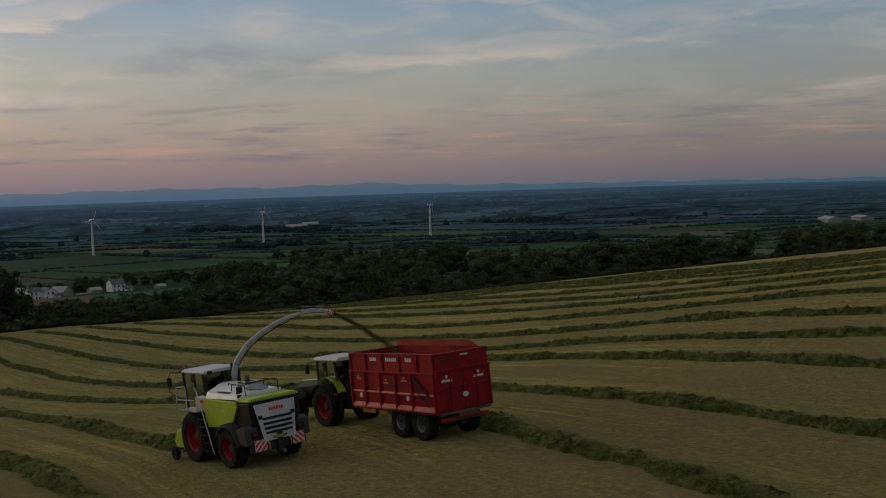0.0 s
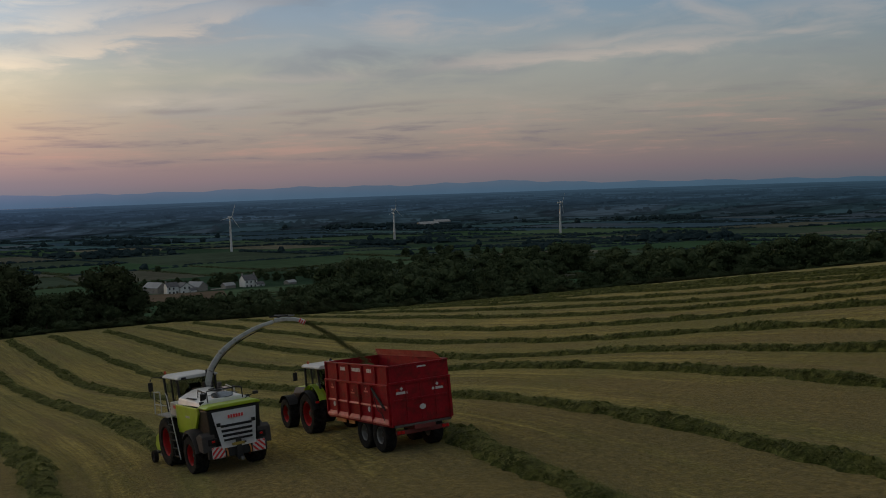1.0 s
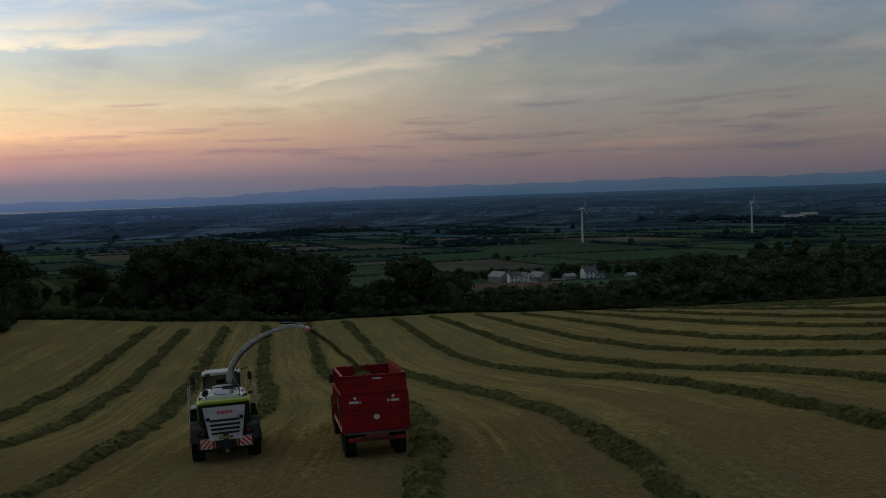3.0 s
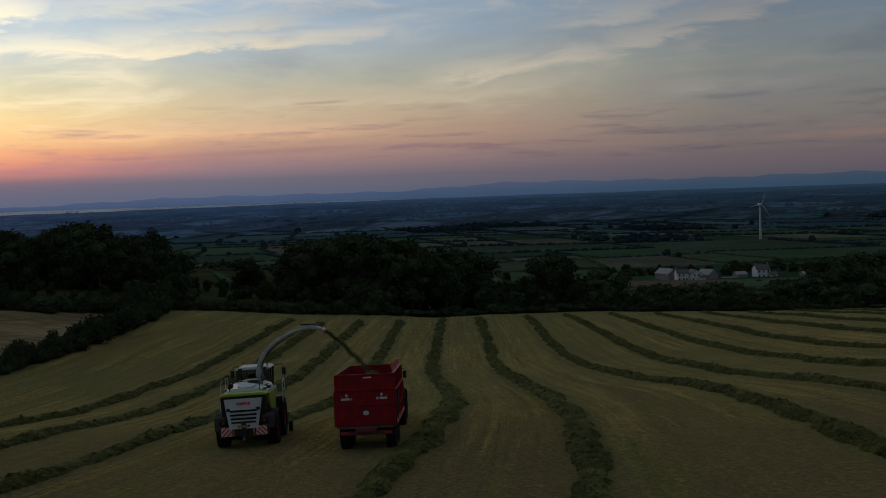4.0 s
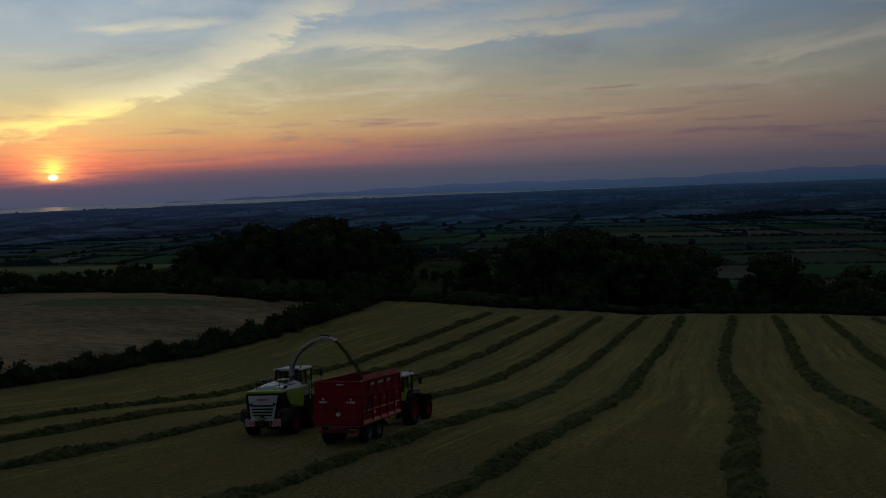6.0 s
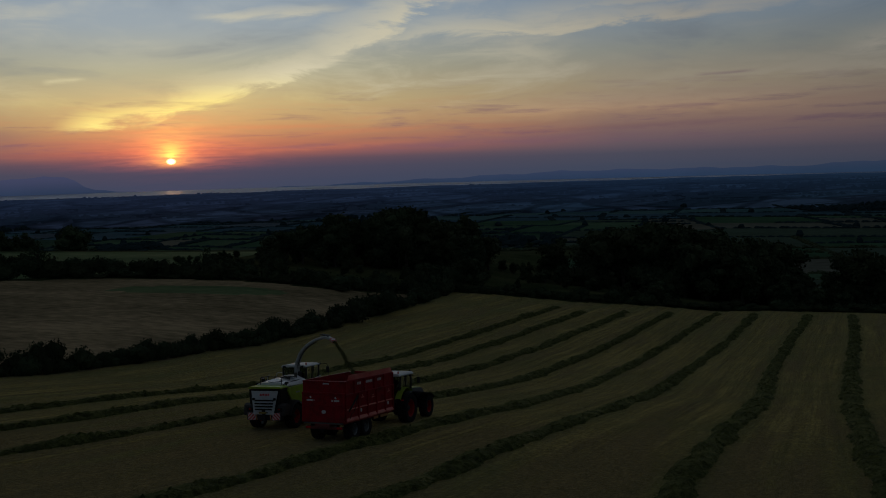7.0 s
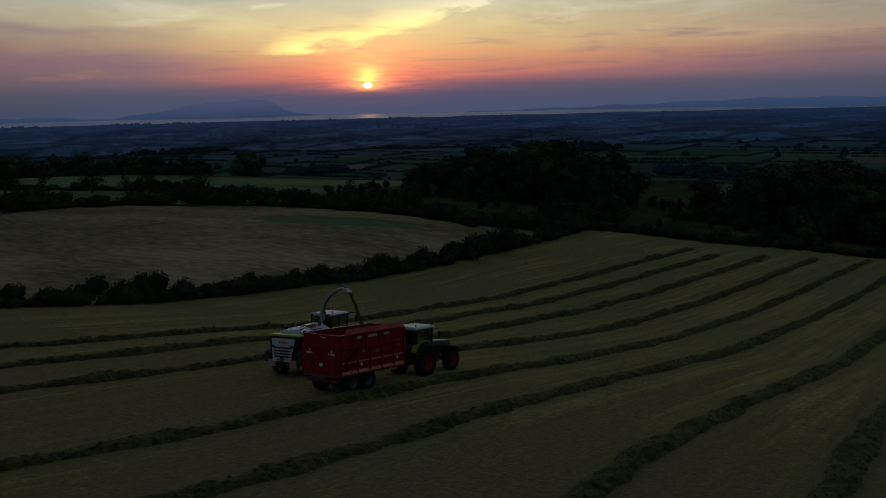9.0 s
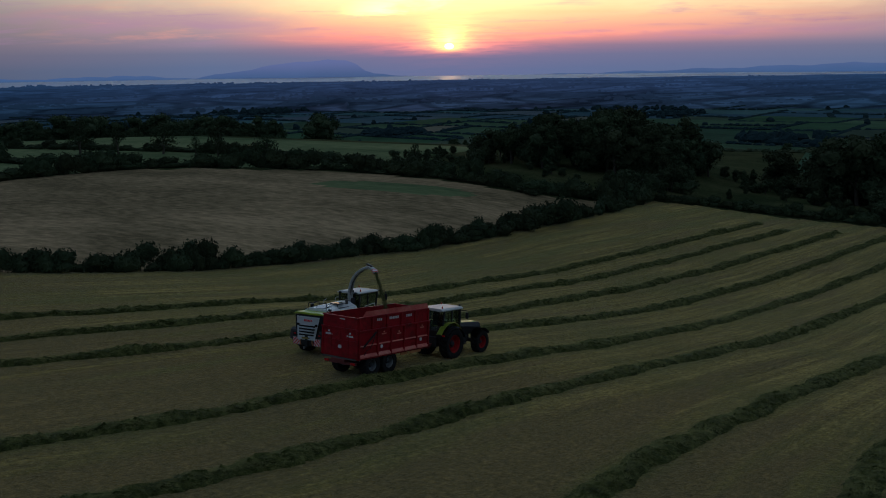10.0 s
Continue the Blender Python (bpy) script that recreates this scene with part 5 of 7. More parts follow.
G2 = [(-4.2, 1.6), (-1.5, 1.6), (1.5, 1.6), (4.2, 1.6), (-4.2, 4.2), (-1.5, 4.2), (1.5, 4.2), (4.2, 4.2)]
house(134, 606, 13, 8, 4.6, -1.1, "wall_stone", "shed_roof", 2.8, "large grey-gabled farm barn with a pale roof")
house(140, 592, 7, 6.5, 5.2, 0.08, "wall_white", "slate", 2.2, "white rendered farmhouse with a slate roof", [(-2.1, 1.6), (0.4, 1.6), (2.3, 1.6), (-2.1, 4.0), (0.4, 4.0)], (-3.2,))
house(147.4, 592, 9, 7.4, 4.4, -1.38, "wall_white", "slate", 2.4, "white gable-fronted cottage joined to the farmhouse", [], (), [(-2.2, 1.5), (2.2, 1.5), (-1.4, 4.0), (1.4, 4.0)])
house(151.6, 587, 3.4, 3.0, 2.2, 0.1, "wall_white", "slate", 0.9, "small white lean-to porch by the cottage")
house(157, 598, 10, 8.5, 3.8, -0.95, "wall_stone", "shed_roof", 2.8, "dark stone cattle shed with a pale roof by the yard")
house(171, 600, 9, 1.6, 1.0, 0.0, "wall_white", "wall_stone", 0.3, "long low white yard wall")
house(178, 602, 7, 6, 2.8, 0.2, "wall_stone", "shed_roof", 1.5, "small open shed with a curved pale roof")
house(191, 602, 8.5, 8, 5.4, 0.12, "wall_white", "slate", 2.8, "tall white farmhouse with a grey slate roof", [(-2.8, 1.6), (0.0, 1.6), (2.8, 1.6), (-2.8, 4.2), (0.0, 4.2), (2.8, 4.2)], (-3.9, 3.9))
house(197, 599, 5, 5, 2.4, 0.12, "wall_white", "slate", 1.2, "low white wing beside the tall farmhouse", [(0.0, 1.4)])
house(215, 592, 6, 5, 2.2, 0.3, "wall_stone", "shed_roof", 1.2, "small grey outbuilding behind trees")
house(735, 1385, 34, 14, 2.6, 0.1, "wall_stone", "shed_roof", 3, "long pale-roofed poultry shed far off")
house(790, 1440, 26, 12, 2.4, -0.1, "wall_stone", "shed_roof", 3, "long pale-roofed shed far off on the plain")
house(240, 400, 11, 8, 4.5, 0.5, "wall_white", "slate", 2.4, "white cottage half hidden among trees", G2[:4], (4.5,))
house(226, 345, 9, 7, 3.2, 0.7, "wall_white", "slate", 2.0, "small white bungalow among the trees", G2[:4], ())
house(1060, 690, 40, 16, 5.0, 0.9, "wall_stone", "shed_roof", 2.5, "pale-roofed barn beyond the field edge")
house(1110, 680, 34, 15, 4.5, 0.9, "wall_stone", "shed_roof", 2.2, "grey barn with a pale roof beyond the field")


# ---- the machines ----
TILT = Matrix.Rotation(radians(-5.95), 4, "X") @ Matrix.Rotation(radians(-0.85), 4, "Y")


def wheel(parent, x, y, r, w, rim_r, rim_mat, side, lugs=18, lug=0.045):
    """A tractor wheel: hub, lugged tyre and dished rim; side: -1 left, +1 right (the dish looks outward)."""
    c = (x, y, r - 0.03)
    hub = part("wheel", lathe(bmesh.new(), [(-w * 0.2, 0.0005), (-w * 0.2, rim_r * 0.34), (w * 0.14, rim_r * 0.34), (w * 0.22, rim_r * 0.2), (w * 0.22, 0.0005)] if side > 0 else
                              [(-w * 0.22, 0.0005), (-w * 0.22, rim_r * 0.2), (-w * 0.14, rim_r * 0.34), (w * 0.2, rim_r * 0.34), (w * 0.2, 0.0005)], 16, c), "dark", parent)
    # carcass and chevron lugs in one skin
    n = lugs * 4
    wall = [(-0.36, rim_r * 0.96), (-0.47, rim_r * 1.06), (-0.5, (rim_r + r) / 2), (-0.485, r * 0.90)]
    ring_list = [[(c[0] + fx * w, fr, j) for j in range(n)] for fx, fr in wall]
    tread = [-0.46, -0.36, -0.25, -0.12, 0.0, 0.12, 0.25, 0.36, 0.46]
    for fx in tread:
        edge = 0.05 * r if abs(fx) > 0.4 else 0.0
        row = []
        for j in range(n):
            ph = (j + 7.0 * abs(fx) + (2 if fx > 0 else 0)) % 4
            row.append((c[0] + fx * w, r - edge - (0.0 if ph < 1.6 else lug * 1.25), j))
        ring_list.append(row)
    ring_list += [[(c[0] - fx * w, fr, j) for j in range(n)] for fx, fr in wall[::-1]]
    bm = bmesh.new()
    grid = [[bm.verts.new((x0, c[1] + ra * math.cos(6.2832 * j / n), c[2] + ra * math.sin(6.2832 * j / n))) for x0, ra, j in row] for row in ring_list]
    for p, q in zip(grid, grid[1:] + grid[:1]):
        for j in range(n):
            bm.faces.new((p[j], q[j], q[(j + 1) % n], p[(j + 1) % n]))
    bmesh.ops.recalc_face_normals(bm, faces=bm.faces[:])
    part("tyre", bm, "tyre", hub)
    o = side
    prof = [(o * w * 0.36, rim_r * 1.0), (o * w * 0.40, rim_r * 0.95), (o * w * 0.33, rim_r * 0.88), (o * w * 0.10, rim_r * 0.83), (-o * w * 0.08, rim_r * 0.78), (-o * w * 0.12, rim_r * 0.66), (-o * w * 0.06, rim_r * 0.5), (o * w * 0.04, rim_r * 0.38), (-o * w * 0.05, rim_r * 0.33), (-o * w * 0.25, rim_r * 0.5),
            (-o * w * 0.32, rim_r * 0.8), (-o * w * 0.36, rim_r * 0.93), (-o * w * 0.36, rim_r * 0.99)]
    bm = lathe(bmesh.new(), prof, 32, c, False)
    for i in range(8):
        a = 6.2832 * i / 8
        rod(bm, (x - o * w * 0.14, y + math.cos(a) * rim_r * 0.6, c[2] + math.sin(a) * rim_r * 0.6), (x - o * w * 0.06, y + math.cos(a) * rim_r * 0.6, c[2] + math.sin(a) * rim_r * 0.6), 0.025, 6)
        rod(bm, (x + o * w * 0.02, y + math.cos(a) * rim_r * 0.26, c[2] + math.sin(a) * rim_r * 0.26), (x + o * w * 0.2, y + math.cos(a) * rim_r * 0.26, c[2] + math.sin(a) * rim_r * 0.26), 0.02, 6)
    part("rim", bm, rim_mat, hub)
    return hub


def flat_mark(name, parent, quads, material, label=""):
    """Thin marks: each a quad of four corners, pushed out along its normal as a 4 mm plate."""
    bm = bmesh.new()
    for q in quads:
        p = [Vector(v) for v in q]
        n = (p[1] - p[0]).cross(p[3] - p[0]).normalized() * 0.004
        a, b = [bm.verts.new(v - n) for v in p], [bm.verts.new(v + n) for v in p]
        bm.faces.new(a[::-1]), bm.faces.new(b)
        for i in range(4):
            bm.faces.new((a[i], a[(i + 1) % 4], b[(i + 1) % 4], b[i]))
    return part(name, bm, material, parent, label)


def disc(name, parent, c, axis, r, material, squash=1.0):
    bm = bmesh.new()
    d = Vector(axis) * 0.012
    rod(bm, Vector(c) - d, Vector(c) + d, r, 20)
    if squash != 1.0:
        for v in bm.verts:
            v.co.z = c[2] + (v.co.z - c[2]) * squash
    return part(name, bm, material, parent)


def trailer():
    t = thing("silage_trailer", TILT @ Matrix.Translation((0, 0, 0.66)), "red ribbed steel silage trailer on tandem wheels behind the tractor", "trailer")
    L, W, Z0, ZM, Z1 = 6.05, 1.25, 1.10, 2.55, 3.28
    # side walls with lower tub and upper extension
    for s in (-1, 1):
        top = Z1
        bm = bmesh.new()
        prism(bm, [(0.0, Z0), (L, Z0), (L, ZM), (0.0, ZM)], "x", s * (W - 0.05), s * W)
        wall = part("side_wall", bm, "red", t)
        bm = bmesh.new()
        prism(bm, [(0.02, ZM + 0.004), (L, ZM + 0.004), (L, top), (0.02, top)], "x", s * (W - 0.07), s * (W - 0.025))
        ext = part("side_extension", bm, "red", t)
        if s > 0:
            bm = bmesh.new()
            v = [bm.verts.new(p) for p in ((W - 0.05, 0.35, top), (W - 0.05, L, top), (W - 0.16, L, top + 0.27), (W - 0.16, 0.75, top + 0.27))]
            f = bm.faces.new(v)
            bmesh.ops.solidify(bm, geom=[f], thickness=0.03)
            part("hinged_flap", bm, "red_worn", t, "raised flap leaning in along the top")
        # ribs
        for i, y in enumerate((0.06, 1.55, 2.68, 3.8, 4.92, 5.98)):
            bm = boxed((s * (W + 0.045), y, (Z0 + ZM) / 2), (0.09, 0.10, ZM - Z0), 0.012)
            part("rib", bm, "red", wall)
        for y in (0.07, 1.1, 2.32, 3.55, 4.78, 5.98):
            part("rib", boxed((s * (W + 0.01), y, (ZM + top) / 2), (0.07, 0.08, top - ZM), 0.01), "red", ext)
        ys = (0.06, 1.55, 2.68, 3.8, 4.92, 5.98)
        for a, b in zip(ys, ys[1:]):
            # ledges stand out pale: sky light is put into their paint
            bm = bmesh.new()
            prism(bm, [(s * (W + 0.002), Z0 + 0.01), (s * (W + 0.10), Z0 + 0.01), (s * (W + 0.10), Z0 + 0.07), (s * (W + 0.002), Z0 + 0.20)], "y", a + 0.055, b - 0.055)
            part("ledge", bm, "red_worn", wall, "scuffed red ledge paled for the light from above")
            bm = bmesh.new()
            prism(bm, [(s * (W + 0.002), 1.72), (s * (W + 0.05), 1.72), (s * (W + 0.05), 1.745), (s * (W + 0.002), 1.79)], "y", a + 0.055, b - 0.055)
            part("ledge", bm, "red_worn", wall, "scuffed red ledge paled for the light from above")
        part("top_rail", boxed((s * (W - 0.02), L / 2, top - 0.02), (0.10, L, 0.07), 0.015), "red", ext)
        part("middle_rail", boxed((s * (W + 0.03), L / 2 + 0.02, ZM), (0.11, L, 0.075), 0.015), "red", wall)
        # white panels on the extension
        for y, w in ((4.25, 0.5), (2.95, 0.82), (1.72, 0.45)):
            x = s * (W - 0.018)
            n = max(3, round(w / 0.13))
            flat_mark("panel_mark", ext, [[(x, y - w / 2 + (i + 0.1) * w / n, 2.98), (x, y - w / 2 + (i + 0.82) * w / n, 2.98), (x, y - w / 2 + (i + 0.82) * w / n, 3.12), (x, y - w / 2 + (i + 0.1) * w / n, 3.12)] for i in range(n)], "decal", "plain white bars of a panel mark")
        for y, z, w in ((5.45, 2.22, 0.32), (2.1, 2.22, 0.36), (3.4, 2.1, 0.36)):
            x = s * (W + 0.006)
            flat_mark("decal", wall, [[(x, y - w / 2, z), (x, y + w / 2, z), (x, y + w / 2, z + 0.06), (x, y - w / 2, z + 0.06)], [(x, y - 0.05, z + 0.1), (x, y + 0.05, z + 0.1), (x, y + 0.05, z + 0.18), (x, y - 0.05, z + 0.18)]], "red_worn")
        for y in (1.62 + 0.3, 5.34):
            disc("reflector", wall, (s * (W + 0.012), y, 1.58), (s, 0, 0), 0.10, "decal")
        # tailgate ram and latch arm
        bm = bmesh.new()
        rod(bm, (s * (W + 0.10), 1.35, 2.42), (s * (W + 0.10), 0.42, 1.75), 0.045, 10)
        rod(bm, (s * (W + 0.10), 0.75, 1.98), (s * (W + 0.10), 0.30, 1.66), 0.03, 8)
        part("tailgate_ram", bm, "black", wall)
        bm = bmesh.new()
        pipe(bm, [(s * (W + 0.11), 1.25, 2.3), (s * (W + 0.12), 1.05, 1.85), (s * (W + 0.12), 0.85, 1.6), (s * (W + 0.12), 0.55, 1.5), (s * (W + 0.11), 0.4, 1.28)], 0.018, 6)
        part("hose", bm, "black", wall)
    # front and floor
    part("front_wall", boxed((0, L - 0.03, (Z0 + Z1) / 2), (2 * W - 0.14, 0.06, Z1 - Z0), 0.01), "red", t)
    part("floor", boxed((0, L / 2, Z0 - 0.05), (2 * W, L, 0.08), 0.01), "red", t)
    # tailgate: frame, plates, ribs
    gate = part("tailgate", boxed((0, -0.03, (Z0 + 2.62) / 2), (2 * W + 0.05, 0.05, 2.62 - Z0), 0.012), "red", t, "red tailgate with white marks")
    part("upper_gate", boxed((0, -0.015, 2.95), (2 * W - 0.06, 0.05, 0.66), 0.012), "red", t)
    for x in (-0.62, 0.0, 0.62):
        part("rib", boxed((x * 0.98, -0.065, 1.9), (0.05, 0.03, 1.4), 0.008), "red", gate)
    for x in (-1.22, 1.22):
        part("rib", boxed((x, -0.075, 1.85), (0.10, 0.06, 1.5), 0.012), "red", gate)
    part("crossbar", boxed((0, -0.08, 2.62), (2 * W + 0.08, 0.08, 0.09), 0.015), "red", gate)
    part("crossbar", boxed((0, -0.075, 1.98), (2 * W, 0.035, 0.07), 0.01), "red", gate)
    part("crossbar", boxed((0, -0.04, 3.25), (2 * W + 0.02, 0.09, 0.07), 0.015), "red", gate)
    disc("reflector", gate, (0.03, -0.075, 1.64), (0, 1, 0), 0.125, "decal", 0.8)
    for x in (-0.78, 0.72):
        y = -0.062
        flat_mark("decal", gate, [[(x - 0.24, y, 2.2), (x + 0.24, y, 2.2), (x + 0.22, y, 2.29), (x - 0.22, y, 2.29)], [(x - 0.07, y, 2.40), (x, y, 2.33), (x + 0.07, y, 2.40), (x, y, 2.47)]], "decal", "white maker's mark drawn as plain bars")
    flat_mark("decal", gate, [[(-0.05, -0.045, 3.1), (0.32, -0.045, 3.1), (0.31, -0.045, 3.16), (-0.04, -0.045, 3.16)]], "decal")
    for x in (-0.98, 0.92):
        part("marker_light", boxed((x, -0.09, 2.36), (0.10, 0.05, 0.09), 0.01), "lamp_red", gate)
    # chassis
    ch = part("chassis", boxed((0, 3.1, 0.93), (0.9, 6.6, 0.16), 0.02), "chassis_red", t)
    part("bumper", boxed((0, -0.04, 1.03), (2.35, 0.12, 0.08), 0.02), "dull_steel", ch)
    part("light_bar", boxed((0, 0.06, 0.78), (2.2, 0.12, 0.16), 0.02), "chassis_red", ch)
    for s in (-1, 1):
        for dx in (0, 0.16):
            part("tail_light", boxed((s * (0.86 + dx), -0.02, 0.80), (0.13, 0.05, 0.11), 0.012), "lamp_red", ch)
        part("mudguard", boxed((s * 0.98, 2.1, 1.30 - 0.28), (0.42, 2.6, 0.04), 0.01), "black", ch)
        part("side_guard", boxed((s * 1.16, 5.0, 0.93), (0.05, 0.95, 0.16), 0.01), "ochre", ch, "faded ochre side guard")
        part("side_guard", boxed((s * 1.16, 3.95, 0.93), (0.05, 0.55, 0.16), 0.01), "ochre", ch, "faded ochre side guard")
        for y in (1.3, 2.72):
            wheel(t, s * 1.0, y, 0.64, 0.46, 0.33, "steel", s, 22, 0.02)
    part("drawbar", prism(bmesh.new(), [(-0.45, 6.0), (0.45, 6.0), (0.12, 8.0), (-0.12, 8.0)], "z", 0.72, 0.9, 0.02), "chassis_red", ch)
    for y in (1.3, 2.72):
        part("axle", rod(bmesh.new(), (-0.95, y, 0.61), (0.95, y, 0.61), 0.07, 10), "black", ch)
    return t


trailer()


def heap():
    """Chopped grass piled inside the trailer."""
    rng = np.random.default_rng(9)
    nx, ny = 22, 46
    xs, ys = np.linspace(-1.17, 1.17, nx), np.linspace(0.06, 5.96, ny)
    gx, gy = np.meshgrid(xs, ys)
    z = 2.3 + 0.8 * np.exp(-((gx + 0.05) / 0.85) ** 2 - ((gy - 4.6) / 1.2) ** 2) + rng.normal(0, 0.035, gx.shape)
    idx = np.arange(nx * ny).reshape(ny, nx)
    f = np.stack([idx[:-1, :-1], idx[:-1, 1:], idx[1:, 1:], idx[1:, :-1]], -1).reshape(-1, 4)
    m = 2600
    k = rng.integers(0, nx * ny, m)
    c = np.stack([gx.reshape(-1)[k], gy.reshape(-1)[k], z.reshape(-1)[k]], -1) + rng.normal(0, 0.05, (m, 3)) * (0.6, 1, 0.4)
    c[:, 0] = np.clip(c[:, 0], -1.12, 1.12)
    tri = c[:, None] + rng.normal(0, 0.035, (m, 3, 3))
    me = bpy.data.meshes.new("chopped_grass_load")
    n = nx * ny
    me.from_pydata(np.concatenate([np.stack([gx, gy, z], -1).reshape(-1, 3), tri.reshape(-1, 3)]).tolist(), [], f.tolist() + (n + np.arange(m * 3).reshape(m, 3)).tolist())
    me.materials.append(M["chop"])
    ob = tagged(new("chopped_grass_load", me), "load of freshly chopped green grass heaped in the trailer", "chopped grass", kind="stuff")
    ob.matrix_world = TILT @ Matrix.Translation((0, 0, 0.66))


heap()


def stream():
    """Chopped grass blown from the spout into the trailer, as loose flecks along a falling arc."""
    rng = np.random.default_rng(21)
    m = 8000
    u = rng.uniform(0, 1, m)
    a, b = np.array((-2.38, 5.93, 5.10)), np.array((-0.25, 4.35, 3.35))
    p = a + (b - a) * u[:, None]
    p[:, 2] = a[2] + (b[2] - a[2]) * (0.55 * u + 0.45 * u * u) + 0.05 * np.sin(u * 9) * u
    p[:, 0] += 0.03 * np.sin(u * 17)
    spread = 0.030 + 0.042 * u ** 1.3
    p += rng.normal(0, 1, (m, 3)) * spread[:, None] * (0.8 + 0.5 * np.sin(u * 23 + 1)[:, None] ** 2)
    tail = rng.random(m) < 0.07
    p[tail] += rng.normal(0, 0.13, (tail.sum(), 3)) * u[tail][:, None]
    tri = p[:, None] + rng.normal(0, 0.014, (m, 3, 3))
    me = bpy.data.meshes.new("grass_stream")
    me.from_pydata(tri.reshape(-1, 3).tolist(), [], np.arange(m * 3).reshape(m, 3).tolist())
    me.materials.append(M["chop"])
    tagged(new("grass_stream", me), "stream of chopped grass flying from spout into trailer", "chopped grass", kind="stuff")


stream()


def cab_box(parent, y0, y1, z0, z1, w0, w1, lean_front, lean_rear, post=0.05, front_low=None):
    """A glazed cab: corner posts, sills, panes between them. w0, w1: half widths below and above."""
    lo = [(-w0, y0), (w0, y0), (w0, y1), (-w0, y1)]
    hi = [(-w1, y0 + lean_rear), (w1, y0 + lean_rear), (w1, y1 - lean_front), (-w1, y1 - lean_front)]
    frame_ob = None
    for i in range(4):
        bm = rod(bmesh.new(), (*lo[i], z0), (*hi[i], z1), post, 8)
        ob = part("cab_post", bm, "dark", parent)
    mid = [((-w0, (y0 + y1) / 2), (-w1, (y0 + y1) / 2)), ((w0, (y0 + y1) / 2), (w1, (y0 + y1) / 2))]
    for a, b in mid:
        part("cab_post", rod(bmesh.new(), (*a, z0), (*b, z1), post * 0.8, 8), "dark", parent)
    for i in range(4):
        j = (i + 1) % 4
        bm = bmesh.new()
        f = bm.faces.new([bm.verts.new((*lo[i], z0)), bm.verts.new((*lo[j], z0)), bm.verts.new((*hi[j], z1)), bm.verts.new((*hi[i], z1))])
        bmesh.ops.solidify(bm, geom=[f], thickness=0.012)
        bmesh.ops.recalc_face_normals(bm, faces=bm.faces[:])
        ob = part("window_pane", bm, "glass", parent, "tinted cab glass")
        ob.visible_shadow = False
        part("sill", rod(bmesh.new(), (*lo[i], z0), (*lo[j], z0), post * 1.1, 8), "dark", parent)


def seat_and_wheel(parent, y, z):
    s = part("seat", boxed((0, y, z + 0.45), (0.5, 0.5, 0.14), 0.04), "seat", parent)
    part("backrest", boxed((0, y - 0.27, z + 0.85), (0.48, 0.12, 0.75), 0.04), "seat", s)
    bm = lathe(bmesh.new(), [(-0.015, 0.17), (0.015, 0.17), (0.015, 0.2), (-0.015, 0.2), (-0.015, 0.17)], 16)
    bm.transform(Matrix.Translation((0, y + 0.55, z + 0.8)) @ Matrix.Rotation(radians(60), 4, "X") @ Matrix.Rotation(radians(90), 4, "Y"))
    part("steering_wheel", bm, "black", parent)
    part("column", rod(bmesh.new(), (0, y + 0.8, z), (0, y + 0.56, z + 0.8), 0.05, 8), "black", parent)


def mirror(parent, base, out, c):
    bm = pipe(bmesh.new(), [base, out, (c[0], c[1], c[2] + 0.22)], 0.02, 6)
    a = part("mirror_arm", bm, "dark", parent)
    part("mirror", boxed(c, (0.2, 0.07, 0.38), 0.03), "dark", a)


